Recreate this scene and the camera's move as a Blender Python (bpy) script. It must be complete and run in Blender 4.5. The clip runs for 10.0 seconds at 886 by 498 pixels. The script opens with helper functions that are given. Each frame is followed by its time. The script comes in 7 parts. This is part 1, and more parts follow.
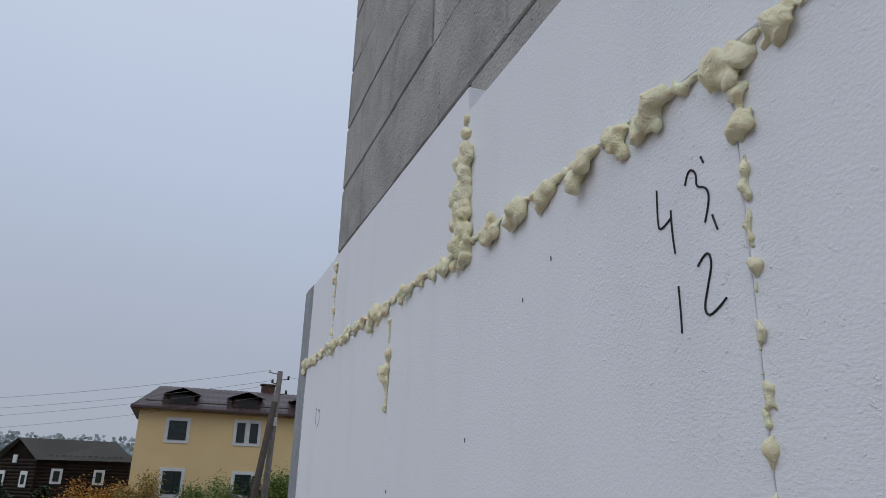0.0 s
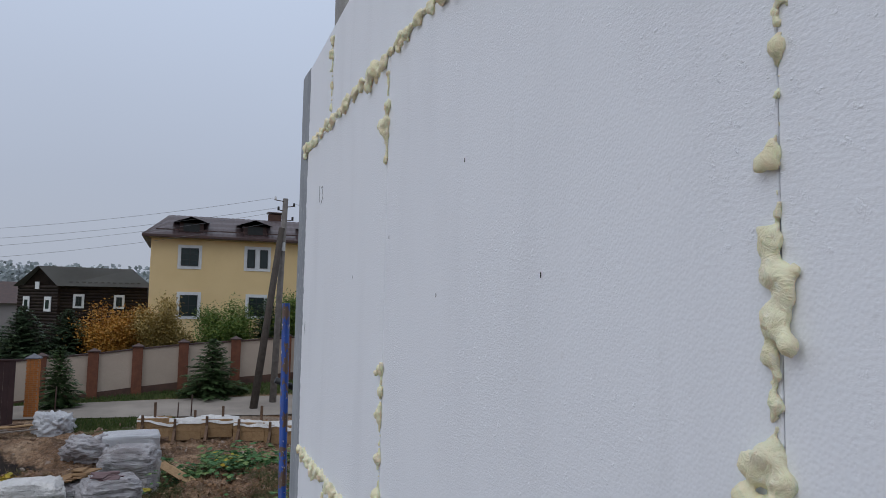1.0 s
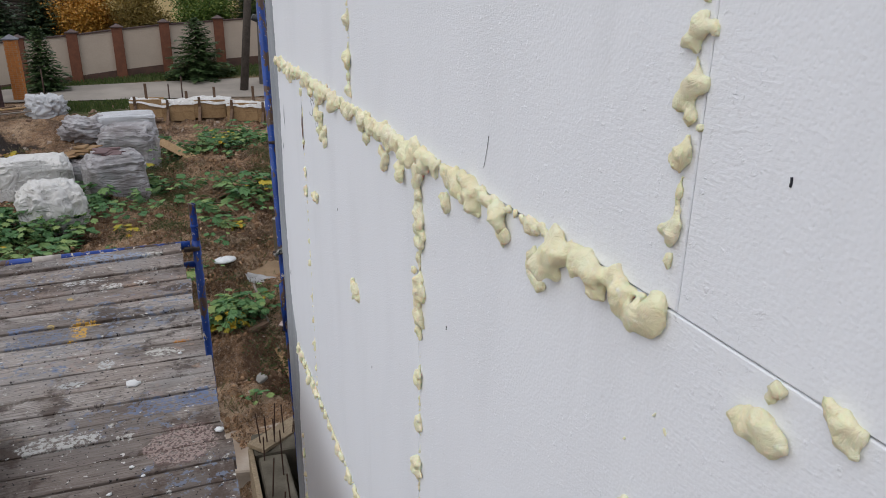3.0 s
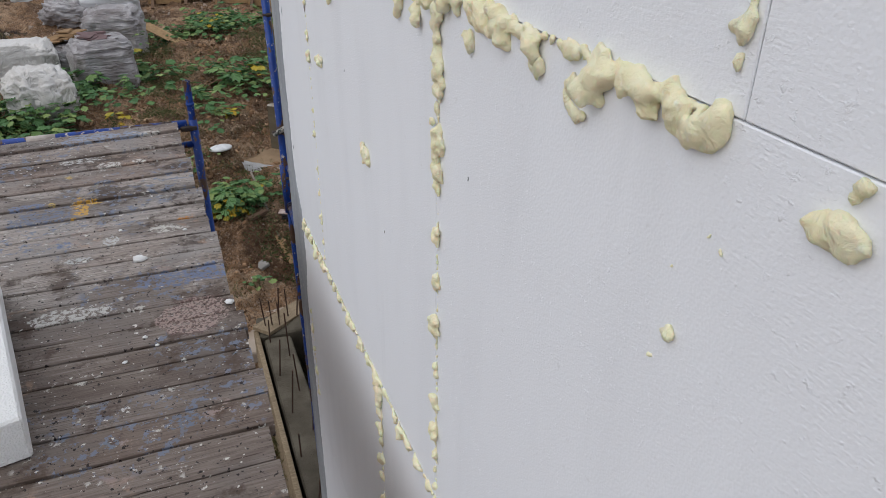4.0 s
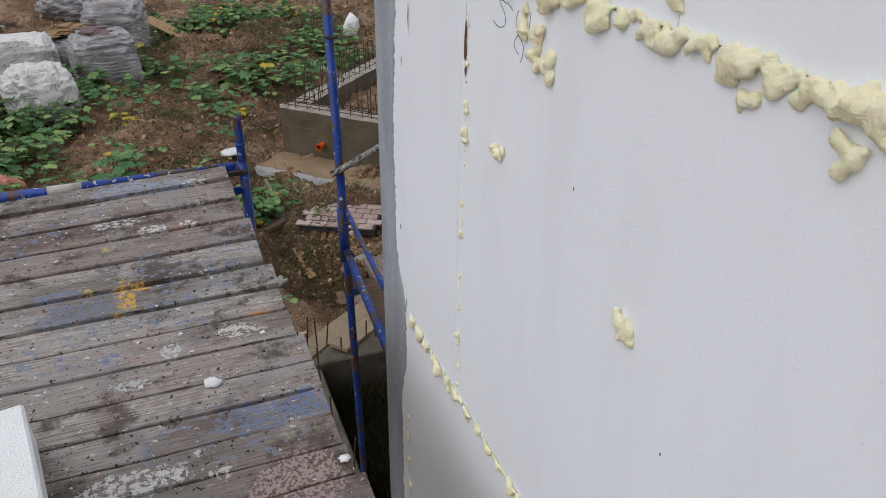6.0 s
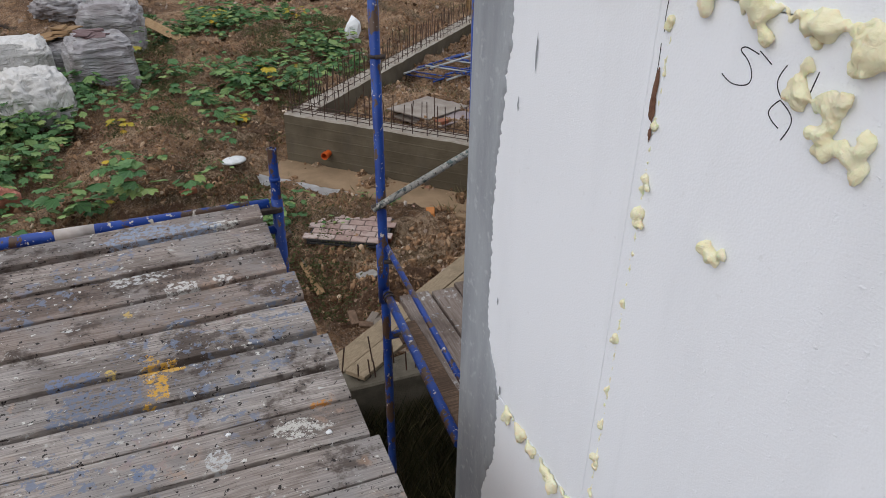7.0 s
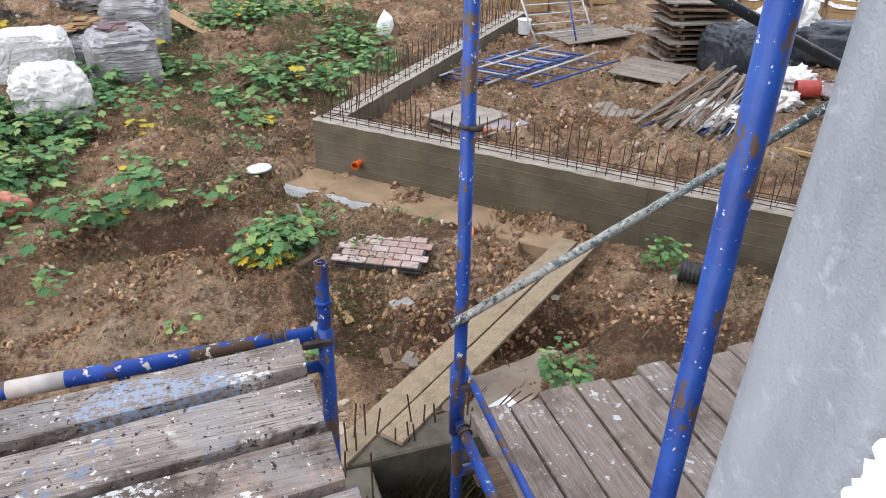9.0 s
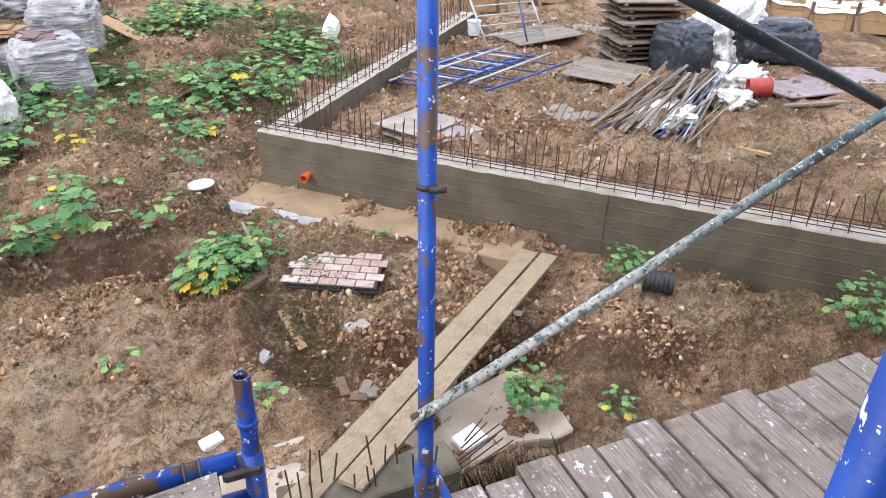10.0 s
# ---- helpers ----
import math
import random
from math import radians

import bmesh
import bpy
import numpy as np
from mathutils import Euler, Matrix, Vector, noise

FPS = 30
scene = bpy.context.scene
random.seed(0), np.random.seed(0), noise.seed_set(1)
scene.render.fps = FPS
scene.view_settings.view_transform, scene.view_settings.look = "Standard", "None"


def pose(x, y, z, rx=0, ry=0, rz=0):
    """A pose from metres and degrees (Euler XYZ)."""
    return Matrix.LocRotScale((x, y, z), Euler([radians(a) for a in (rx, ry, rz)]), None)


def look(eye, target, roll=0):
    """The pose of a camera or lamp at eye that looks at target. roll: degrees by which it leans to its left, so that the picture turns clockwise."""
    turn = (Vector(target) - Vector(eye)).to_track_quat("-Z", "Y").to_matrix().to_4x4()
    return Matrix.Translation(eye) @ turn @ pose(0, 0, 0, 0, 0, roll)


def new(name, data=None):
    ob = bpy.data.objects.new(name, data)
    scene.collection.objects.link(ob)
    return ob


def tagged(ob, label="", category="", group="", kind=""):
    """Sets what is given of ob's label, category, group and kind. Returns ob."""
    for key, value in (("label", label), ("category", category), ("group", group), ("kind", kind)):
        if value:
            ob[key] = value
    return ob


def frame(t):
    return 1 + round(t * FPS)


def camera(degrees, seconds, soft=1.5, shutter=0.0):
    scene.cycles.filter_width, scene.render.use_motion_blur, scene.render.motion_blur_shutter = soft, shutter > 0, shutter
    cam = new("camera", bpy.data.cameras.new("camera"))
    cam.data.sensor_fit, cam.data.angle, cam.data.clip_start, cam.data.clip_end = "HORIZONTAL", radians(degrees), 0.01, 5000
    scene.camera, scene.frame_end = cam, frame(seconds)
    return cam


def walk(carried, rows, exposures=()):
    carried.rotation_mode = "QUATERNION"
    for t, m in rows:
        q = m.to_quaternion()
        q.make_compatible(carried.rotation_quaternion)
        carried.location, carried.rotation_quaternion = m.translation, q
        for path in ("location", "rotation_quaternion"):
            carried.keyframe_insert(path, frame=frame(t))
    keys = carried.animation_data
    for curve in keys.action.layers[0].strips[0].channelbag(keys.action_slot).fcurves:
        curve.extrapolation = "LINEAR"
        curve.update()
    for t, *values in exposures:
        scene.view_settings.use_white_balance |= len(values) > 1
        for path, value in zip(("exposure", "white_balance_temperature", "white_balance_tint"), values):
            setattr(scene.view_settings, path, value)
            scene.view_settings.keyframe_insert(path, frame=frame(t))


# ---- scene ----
cam = camera(63.5, 10.0, 0.9)
PATH = [
    (0, (-0.409, 0.502, 4.63), (0.231, 2.29, 5.256), 1.8),
    (0.5, (-0.401, 0.531, 4.544), (0.259, 2.372, 4.964), 1.4),
    (1, (-0.385, 0.542, 4.475), (0.29, 2.417, 4.637), 1.1),
    (1.5, (-0.373, 0.538, 4.443), (0.311, 2.417, 4.404), 0.7),
    (2, (-0.37, 0.533, 4.393), (0.321, 2.404, 4.25), 1.1),
    (2.5, (-0.345, 0.541, 4.303), (0.343, 2.379, 3.917), 0.7),
    (3, (-0.341, 0.527, 4.231), (0.325, 2.283, 3.543), 0.7),
    (3.2, (-0.346, 0.526, 4.207), (0.309, 2.245, 3.424), 1.0),
    (4.3, (-0.37, 0.596, 4.157), (0.263, 2.221, 3.176), 0.3),
    (4.5, (-0.359, 0.66, 4.156), (0.276, 2.281, 3.172), 0.3),
    (5, (-0.386, 0.887, 4.177), (0.258, 2.504, 3.194), 0.6),
    (5.5, (-0.462, 1.07, 4.187), (0.176, 2.689, 3.201), 0.7),
    (5.7, (-0.495, 1.157, 4.187), (0.139, 2.775, 3.198), 0.8),
    (6.8, (-0.61, 1.678, 4.151), (0.046, 3.287, 3.162), 1.0),
    (7, (-0.628, 1.77, 4.151), (0.027, 3.381, 3.163), 1.2),
    (7.5, (-0.668, 2.074, 4.131), (-0.06, 3.701, 3.14), 1.5),
    (8, (-0.646, 2.296, 4.107), (-0.064, 3.93, 3.113), 1.6),
    (8.5, (-0.559, 2.548, 4.089), (0.027, 4.168, 3.073), 1.8),
    (9, (-0.542, 2.704, 4.124), (0.058, 4.322, 3.112), 1.9),
    (9.5, (-0.486, 2.868, 4.141), (0.124, 4.48, 3.125), 2.0),
    (10, (-0.391, 3.122, 4.091), (0.323, 4.693, 3.081), 2.0),
]
EXPOSURE = [(0.0, -0.72, 6080, 10), (1.5, -0.50, 6080, 10), (2.1, -0.33, 6500, 10), (2.5, -0.17, 6550, 10), (4.5, -0.2, 6600, 10), (5.5, -0.18, 6600, 10), (7.0, -0.07, 6600, 10), (8.0, 0.14, 6600, 10), (8.6, 0.43, 6400, 10), (9.1, 0.96, 6330, 10), (9.55, 1.04, 6330, 10), (10.0, 1.30, 6180, 10)]
walk(cam, [(t, look(eye, target, roll)) for t, eye, target, roll in PATH], EXPOSURE)

# ---- light ----
world = bpy.data.worlds.new("overcast")
scene.world = world
world.use_nodes = True
wn, wl = world.node_tree.nodes, world.node_tree.links
wn.clear()
SUN_EL, SUN_ROT = radians(42), radians(-100)
sky = wn.new("ShaderNodeTexSky")
sky.sky_type, sky.sun_disc, sky.sun_elevation, sky.sun_rotation = "NISHITA", False, SUN_EL, SUN_ROT
sky.dust_density, sky.ozone_density = 6.0, 1.0
wtc = wn.new("ShaderNodeTexCoord")
wsep = wn.new("ShaderNodeSeparateXYZ")
wl.new(wtc.outputs["Generated"], wsep.inputs[0])
wnoise = wn.new("ShaderNodeTexNoise")
wnoise.inputs["Scale"].default_value, wnoise.inputs["Detail"].default_value = 1.6, 3
wl.new(wtc.outputs["Generated"], wnoise.inputs["Vector"])
wadd = wn.new("ShaderNodeMath")
wadd.operation = "MULTIPLY_ADD"
wadd.inputs[1].default_value, wadd.inputs[2].default_value = 0.12, -0.06
wl.new(wnoise.outputs["Fac"], wadd.inputs[0])
wsum = wn.new("ShaderNodeMath")
wl.new(wsep.outputs["Z"], wsum.inputs[0])
wl.new(wadd.outputs[0], wsum.inputs[1])
wramp = wn.new("ShaderNodeValToRGB")
wl.new(wsum.outputs[0], wramp.inputs["Fac"])
wramp.color_ramp.elements[0].position, wramp.color_ramp.elements[0].color = 0.0, (0.68, 0.71, 0.78, 1)
wramp.color_ramp.elements[1].position, wramp.color_ramp.elements[1].color = 1.0, (1.25, 1.30, 1.42, 1)
for p, c in ((0.16, (0.70, 0.75, 0.86)), (0.42, (0.86, 0.95, 1.12))):
    wramp.color_ramp.elements.new(p).color = (*c, 1)
wmix = wn.new("ShaderNodeMix")
wmix.data_type = "RGBA"
wmix.inputs["Factor"].default_value = 0.93
wscale = wn.new("ShaderNodeVectorMath")
wscale.operation = "SCALE"
wscale.inputs["Scale"].default_value = 0.12
wl.new(sky.outputs[0], wscale.inputs[0])
wl.new(wscale.outputs[0], wmix.inputs["A"])
wl.new(wramp.outputs[0], wmix.inputs["B"])
wbg = wn.new("ShaderNodeBackground")
wbg.inputs["Strength"].default_value = 1.0
wl.new(wmix.outputs["Result"], wbg.inputs["Color"])
wl.new(wbg.outputs[0], wn.new("ShaderNodeOutputWorld").inputs["Surface"])
sun = new("sun", bpy.data.lights.new("sun", "SUN"))
sun.data.energy, sun.data.angle, sun.data.color = 0.8, radians(60), (1.0, 0.98, 0.95)
sun.matrix_world = look((-30, -8, 34), (0, 3, 3))


# ---- materials ----
class Mat:
    """A small builder of node materials."""

    def __init__(self, name, rough=0.8, metal=0.0):
        self.m = bpy.data.materials.new(name)
        self.m.use_nodes = True
        self.n, self.l = self.m.node_tree.nodes, self.m.node_tree.links
        self.b = self.n["Principled BSDF"]
        self.b.inputs["Roughness"].default_value, self.b.inputs["Metallic"].default_value = rough, metal
        self.b.inputs["Specular IOR Level"].default_value = 0.35 if rough < 0.7 else 0.16
        self.tc = self.n.new("ShaderNodeTexCoord")
        self.geo = self.n.new("ShaderNodeNewGeometry")

    def put(self, sock, v):
        if hasattr(v, "is_output"):
            self.l.new(v, sock)
        elif isinstance(v, tuple) and len(v) == 3 and sock.type == "RGBA":
            sock.default_value = (*v, 1)
        else:
            sock.default_value = v

    def coords(self, world_space=True, scale=(1, 1, 1)):
        src = self.geo.outputs["Position"] if world_space else self.tc.outputs["Object"]
        if scale == (1, 1, 1):
            return src
        k = self.n.new("ShaderNodeVectorMath")
        k.operation = "MULTIPLY"
        k.inputs[1].default_value = scale
        self.l.new(src, k.inputs[0])
        return k.outputs[0]

    def noise(self, scale, detail=4, rough=0.55, co=None, distort=0.0):
        t = self.n.new("ShaderNodeTexNoise")
        t.inputs["Scale"].default_value, t.inputs["Detail"].default_value = scale, detail
        t.inputs["Roughness"].default_value, t.inputs["Distortion"].default_value = rough, distort
        self.l.new(co or self.coords(), t.inputs["Vector"])
        return t.outputs["Fac"]

    def cells(self, scale, co=None, feature="F1", out="Distance", rnd=1.0):
        t = self.n.new("ShaderNodeTexVoronoi")
        t.feature = feature
        t.inputs["Scale"].default_value, t.inputs["Randomness"].default_value = scale, rnd
        self.l.new(co or self.coords(), t.inputs["Vector"])
        return t.outputs[out]

    def step(self, v, lo, hi):
        t = self.n.new("ShaderNodeMapRange")
        t.interpolation_type = "SMOOTHSTEP"
        t.inputs["From Min"].default_value, t.inputs["From Max"].default_value = min(lo, hi), max(lo, hi)
        if lo > hi:
            t.inputs["To Min"].default_value, t.inputs["To Max"].default_value = 1, 0
        self.l.new(v, t.inputs["Value"])
        return t.outputs["Result"]

    def calc(self, op, a, b=0.0, c=0.0):
        t = self.n.new("ShaderNodeMath")
        t.operation = op
        self.put(t.inputs[0], a), self.put(t.inputs[1], b), self.put(t.inputs[2], c)
        return t.outputs[0]

    def mix(self, f, a, b, blend="MIX"):
        t = self.n.new("ShaderNodeMix")
        t.data_type, t.blend_type = "RGBA", blend
        self.put(t.inputs["Factor"], f), self.put(t.inputs["A"], a), self.put(t.inputs["B"], b)
        return t.outputs["Result"]

    def ramp(self, v, stops):
        t = self.n.new("ShaderNodeValToRGB")
        e = t.color_ramp.elements
        e[0].position, e[0].color = stops[0][0], (*stops[0][1], 1)
        e[1].position, e[1].color = stops[-1][0], (*stops[-1][1], 1)
        for p, c in stops[1:-1]:
            e.new(p).color = (*c, 1)
        self.l.new(v, t.inputs["Fac"])
        return t.outputs["Color"]

    def rand(self):
        return self.n.new("ShaderNodeObjectInfo").outputs["Random"]

    def island(self):
        return self.geo.outputs["Random Per Island"]

    def near(self, x, y, r, wobble=0.05, scale=9.0, sx=1.0, sy=1.0):
        """1 inside an uneven patch round the place (x, y) in the plan."""
        s = self.n.new("ShaderNodeSeparateXYZ")
        self.l.new(self.geo.outputs["Position"], s.inputs[0])
        dx = self.calc("MULTIPLY", self.calc("SUBTRACT", s.outputs["X"], x), 1 / sx)
        dy = self.calc("MULTIPLY", self.calc("SUBTRACT", s.outputs["Y"], y), 1 / sy)
        d = self.calc("SQRT", self.calc("ADD", self.calc("MULTIPLY", dx, dx), self.calc("MULTIPLY", dy, dy)))
        n = self.calc("MULTIPLY_ADD", self.noise(scale, 4, 0.7), wobble * 2, -wobble)
        return self.step(self.calc("ADD", d, n), r, r * 0.9)

    def colour(self, v):
        self.put(self.b.inputs["Base Color"], v)
        return self

    def rough(self, v):
        self.put(self.b.inputs["Roughness"], v)
        return self

    def bump(self, v, dist=0.01, strength=1.0):
        t = self.n.new("ShaderNodeBump")
        t.inputs["Distance"].default_value, t.inputs["Strength"].default_value = dist, strength
        self.l.new(v, t.inputs["Height"])
        old = self.b.inputs["Normal"].links
        if old:
            self.l.new(old[0].from_socket, t.inputs["Normal"])
        self.l.new(t.outputs[0], self.b.inputs["Normal"])
        return self


def simple(name, a, b, scale=8.0, rough=0.8, bump=0.003, metal=0.0, fine=60.0, rnd=0.0):
    """Two-tone surface with a coarse and a fine grain."""
    m = Mat(name, rough, metal)
    c = m.mix(m.step(m.noise(scale, 5), 0.3, 0.7), a, b)
    c = m.mix(m.calc("MULTIPLY", m.noise(fine, 3), 0.35), c, tuple(x * 0.6 for x in a))
    if rnd:
        c = m.mix(m.calc("MULTIPLY", m.rand(), rnd), c, tuple(x * 0.55 for x in a))
    m.colour(c)
    if bump:
        m.bump(m.noise(fine, 4), bump)
    return m.m


# expanded polystyrene: fused beads, wire-cut lines, faint dust streaks
q = Mat("polystyrene", 0.62)
c = q.mix(q.step(q.noise(2.2, 4, co=q.coords(scale=(1, 3.0, 0.7))), 0.45, 0.75), (0.84, 0.858, 0.885), (0.805, 0.822, 0.848))
c = q.mix(q.calc("MULTIPLY", q.step(q.noise(60, 2), 0.66, 0.78), 0.25), c, (0.62, 0.62, 0.62))
streak = q.step(q.noise(3.0, 5, co=q.coords(scale=(1, 4.5, 0.5))), 0.60, 0.78)
c = q.mix(q.calc("MULTIPLY", streak, 0.13), c, (0.55, 0.56, 0.57))
q.colour(c)
cut = q.step(q.noise(2.5, 3), 0.40, 0.62)
q.bump(q.cells(330, feature="SMOOTH_F1"), 0.0011, 0.36)
q.bump(q.calc("MULTIPLY", q.noise(230, 4, 0.7, q.coords(scale=(1, 0.4, 1.5))), cut), 0.0016, 0.48)
q.bump(q.calc("MULTIPLY", q.step(q.noise(75, 4, 0.7), 0.58, 0.72), cut), 0.0011, 0.7)
q.bump(q.noise(3, 2), 0.008, 0.3)
EPS = q.m
q = Mat("polystyrene_debris", 0.7)
EPS_PLAIN = q.colour(q.mix(q.noise(14, 4), (0.80, 0.80, 0.79), (0.70, 0.70, 0.69))).bump(q.cells(200), 0.002).m

q = Mat("mounting_foam", 0.55)
c = q.mix(q.step(q.noise(22, 4), 0.3, 0.7), (0.86, 0.82, 0.58), (0.83, 0.77, 0.50))
c = q.mix(q.step(q.noise(90, 3), 0.6, 0.8), c, (0.90, 0.87, 0.70))
q.colour(c).bump(q.noise(65, 5, 0.62, distort=1.6), 0.006, 0.7).bump(q.noise(300, 4), 0.0012, 0.6)
q.b.inputs["Subsurface Weight"].default_value, q.b.inputs["Subsurface Scale"].default_value = 0.15, 0.01
FOAM = q.m

q = Mat("adhesive_render", 0.75)
c = q.mix(q.step(q.noise(5, 5, co=q.coords(scale=(1, 2, 0.5))), 0.3, 0.7), (0.36, 0.38, 0.40), (0.27, 0.285, 0.305))
c = q.mix(q.step(q.noise(40, 4), 0.55, 0.75), c, (0.42, 0.44, 0.46))
RENDER = q.colour(c).bump(q.noise(35, 4, co=q.coords(scale=(1, 1.5, 0.6))), 0.004).bump(q.noise(260, 2), 0.0012).m

q = Mat("concrete_block", 0.9)
c = q.mix(q.step(q.noise(7, 5), 0.3, 0.72), (0.42, 0.41, 0.385), (0.29, 0.285, 0.27))
c = q.mix(q.calc("MULTIPLY", q.rand(), 0.35), c, (0.42, 0.41, 0.39))
c = q.mix(q.step(q.noise(3, 6, co=q.coords(scale=(1, 2, 0.6))), 0.55, 0.72), c, (0.47, 0.46, 0.44))
c = q.mix(q.step(q.noise(120, 2), 0.62, 0.72), c, (0.12, 0.12, 0.12))
BLOCK = q.colour(c).bump(q.noise(60, 5), 0.004).bump(q.cells(140), 0.002).m
MORTAR = simple("mortar", (0.10, 0.10, 0.10), (0.18, 0.18, 0.175), 14, 0.95, 0.006)

q = Mat("deck_timber", 0.78)
g1 = q.noise(7, 6, 0.65, q.coords(scale=(1.2, 26, 8)))
c = q.mix(q.step(g1, 0.30, 0.70), (0.20, 0.168, 0.148), (0.47, 0.42, 0.38))
c = q.mix(q.calc("MULTIPLY", q.step(q.rand(), 0.35, 1.0), 0.65), c, (0.16, 0.10, 0.07))
c = q.mix(q.calc("MULTIPLY", q.step(q.noise(2.2, 6, 0.65, q.coords(scale=(1, 2, 1))), 0.47, 0.60), 0.55), c, (0.075, 0.054, 0.044))
c = q.mix(q.calc("MULTIPLY", q.step(q.noise(3.0, 5, 0.65), 0.46, 0.62), 0.6), c, (0.27, 0.255, 0.245))
c = q.mix(q.calc("MULTIPLY", q.step(q.noise(5.5, 6, 0.7), 0.53, 0.62), 0.8), c, (0.065, 0.046, 0.036))
c = q.mix(q.step(q.noise(40, 5, co=q.coords(scale=(0.25, 9, 3))), 0.58, 0.68), c, (0.035, 0.028, 0.024))
c = q.mix(q.calc("MULTIPLY", q.near(-0.5, 1.7, 1.0, 0.5, 2.0), 0.55), c, (0.09, 0.062, 0.048))
blue = q.calc("MULTIPLY", q.step(q.noise(3.2, 2), 0.47, 0.58), q.step(q.noise(30, 5, 0.7), 0.55, 0.58))
c = q.mix(q.calc("MULTIPLY", blue, 0.85), c, (0.17, 0.20, 0.265))
tan_ = q.calc("MULTIPLY", q.step(q.noise(4.5, 2, co=q.coords(scale=(1, 1.4, 1))), 0.58, 0.66), q.step(q.noise(30, 5, 0.7), 0.50, 0.6))
c = q.mix(q.calc("MULTIPLY", tan_, 0.6), c, (0.38, 0.26, 0.19))
white = q.calc("MULTIPLY", q.step(q.noise(9, 3), 0.56, 0.64), q.step(q.noise(42, 5, 0.7), 0.56, 0.62))
c = q.mix(q.calc("MULTIPLY", white, 0.85), c, (0.52, 0.50, 0.46))
c = q.mix(q.step(q.noise(46, 3, 0.6), 0.665, 0.685), c, (0.58, 0.56, 0.52))
c = q.mix(q.step(q.noise(24, 4, 0.65, q.coords(scale=(0.8, 1.3, 1))), 0.675, 0.69), c, (0.50, 0.49, 0.47))
c = q.mix(q.step(q.noise(110, 2, 0.6), 0.72, 0.74), c, (0.60, 0.59, 0.56))
c = q.mix(q.step(q.noise(60, 3, 0.6, q.coords(scale=(1.1, 1, 1))), 0.63, 0.66), c, (0.03, 0.026, 0.024))
crust = q.step(q.noise(60, 5, 0.75), 0.47, 0.52)
for (x, y, r, w, s, sx, sy, col) in (
        (-0.674, 3.70, 0.040, 0.018, 14, 1.4, 0.85, (0.60, 0.58, 0.54)), (-0.554, 3.716, 0.026, 0.014, 20, 1.3, 0.7, (0.60, 0.58, 0.54)),
        (-0.788, 3.79, 0.05, 0.04, 18, 1.8, 0.6, (0.50, 0.49, 0.47)), (-0.515, 4.07, 0.03, 0.02, 20, 1.9, 0.6, (0.62, 0.60, 0.55)),
        (-0.649, 2.96, 0.030, 0.006, 20, 1.0, 0.95, (0.50, 0.50, 0.49)), (-0.743, 2.85, 0.036, 0.008, 15, 1.3, 0.6, (0.43, 0.43, 0.42)),
        (-0.47, 3.00, 0.05, 0.03, 22, 1.3, 0.6, (0.55, 0.53, 0.48)), (-0.74, 2.515, 0.09, 0.05, 14, 1.5, 0.40, (0.50, 0.49, 0.46)),
        (-0.765, 3.285, 0.045, 0.04, 20, 0.75, 1.7, (0.60, 0.33, 0.045)), (-0.725, 3.33, 0.028, 0.03, 26, 1.6, 0.7, (0.60, 0.34, 0.06)),
        (-0.82, 3.598, 0.016, 0.012, 30, 1, 1, (0.52, 0.36, 0.12)), (-0.863, 3.35, 0.012, 0.006, 30, 1.2, 0.8, (0.56, 0.40, 0.12)), (-0.405, 3.06, 0.022, 0.02, 30, 1.4, 0.5, (0.52, 0.22, 0.05)),
        (-0.88, 3.24, 0.10, 0.07, 16, 1.2, 0.6, (0.15, 0.175, 0.235)), (-0.365, 2.645, 0.07, 0.06, 16, 1.1, 0.7, (0.14, 0.18, 0.29)),
        (-0.47, 2.64, 0.08, 0.07, 16, 1.2, 0.7, (0.15, 0.18, 0.26)), (-0.72, 4.07, 0.12, 0.07, 15, 1.6, 0.5, (0.26, 0.31, 0.40)), (-0.95, 3.34, 0.05, 0.03, 18, 1.2, 0.6, (0.16, 0.20, 0.30)),
        (-0.42, 2.40, 0.10, 0.04, 10, 1.1, 0.95, (0.13, 0.085, 0.075)), (-0.47, 1.95, 0.035, 0.02, 20, 1.3, 0.6, (0.15, 0.18, 0.24)), (-0.80, 2.98, 0.03, 0.02, 20, 1.2, 0.7, (0.15, 0.19, 0.28)),
        (-0.63, 1.93, 0.018, 0.008, 20, 1.2, 0.8, (0.16, 0.19, 0.24)), (-0.66, 2.68, 0.03, 0.015, 20, 1, 0.7, (0.07, 0.055, 0.05))):
    c = q.mix(q.calc("MULTIPLY", q.calc("MULTIPLY", q.near(x, y, r * 1.05, w * 1.5, s * 1.4, sx * 0.9, sy * 1.1), crust), 0.92), c, col)
crumbs = q.calc("MULTIPLY", q.near(-0.42, 2.40, 0.10, 0.05, 14, 1.1, 0.95), q.step(q.cells(190, out="Color"), 0.45, 0.5))
c = q.mix(q.calc("MULTIPLY", crumbs, 0.75), c, (0.38, 0.29, 0.26))
q.colour(c).bump(g1, 0.004).bump(q.noise(90, 4, co=q.coords(scale=(0.3, 2, 1))), 0.002)
q.rough(q.ramp(q.noise(6, 3), [(0.3, (0.55, 0.55, 0.55)), (0.7, (0.9, 0.9, 0.9))]))
DECK = q.m

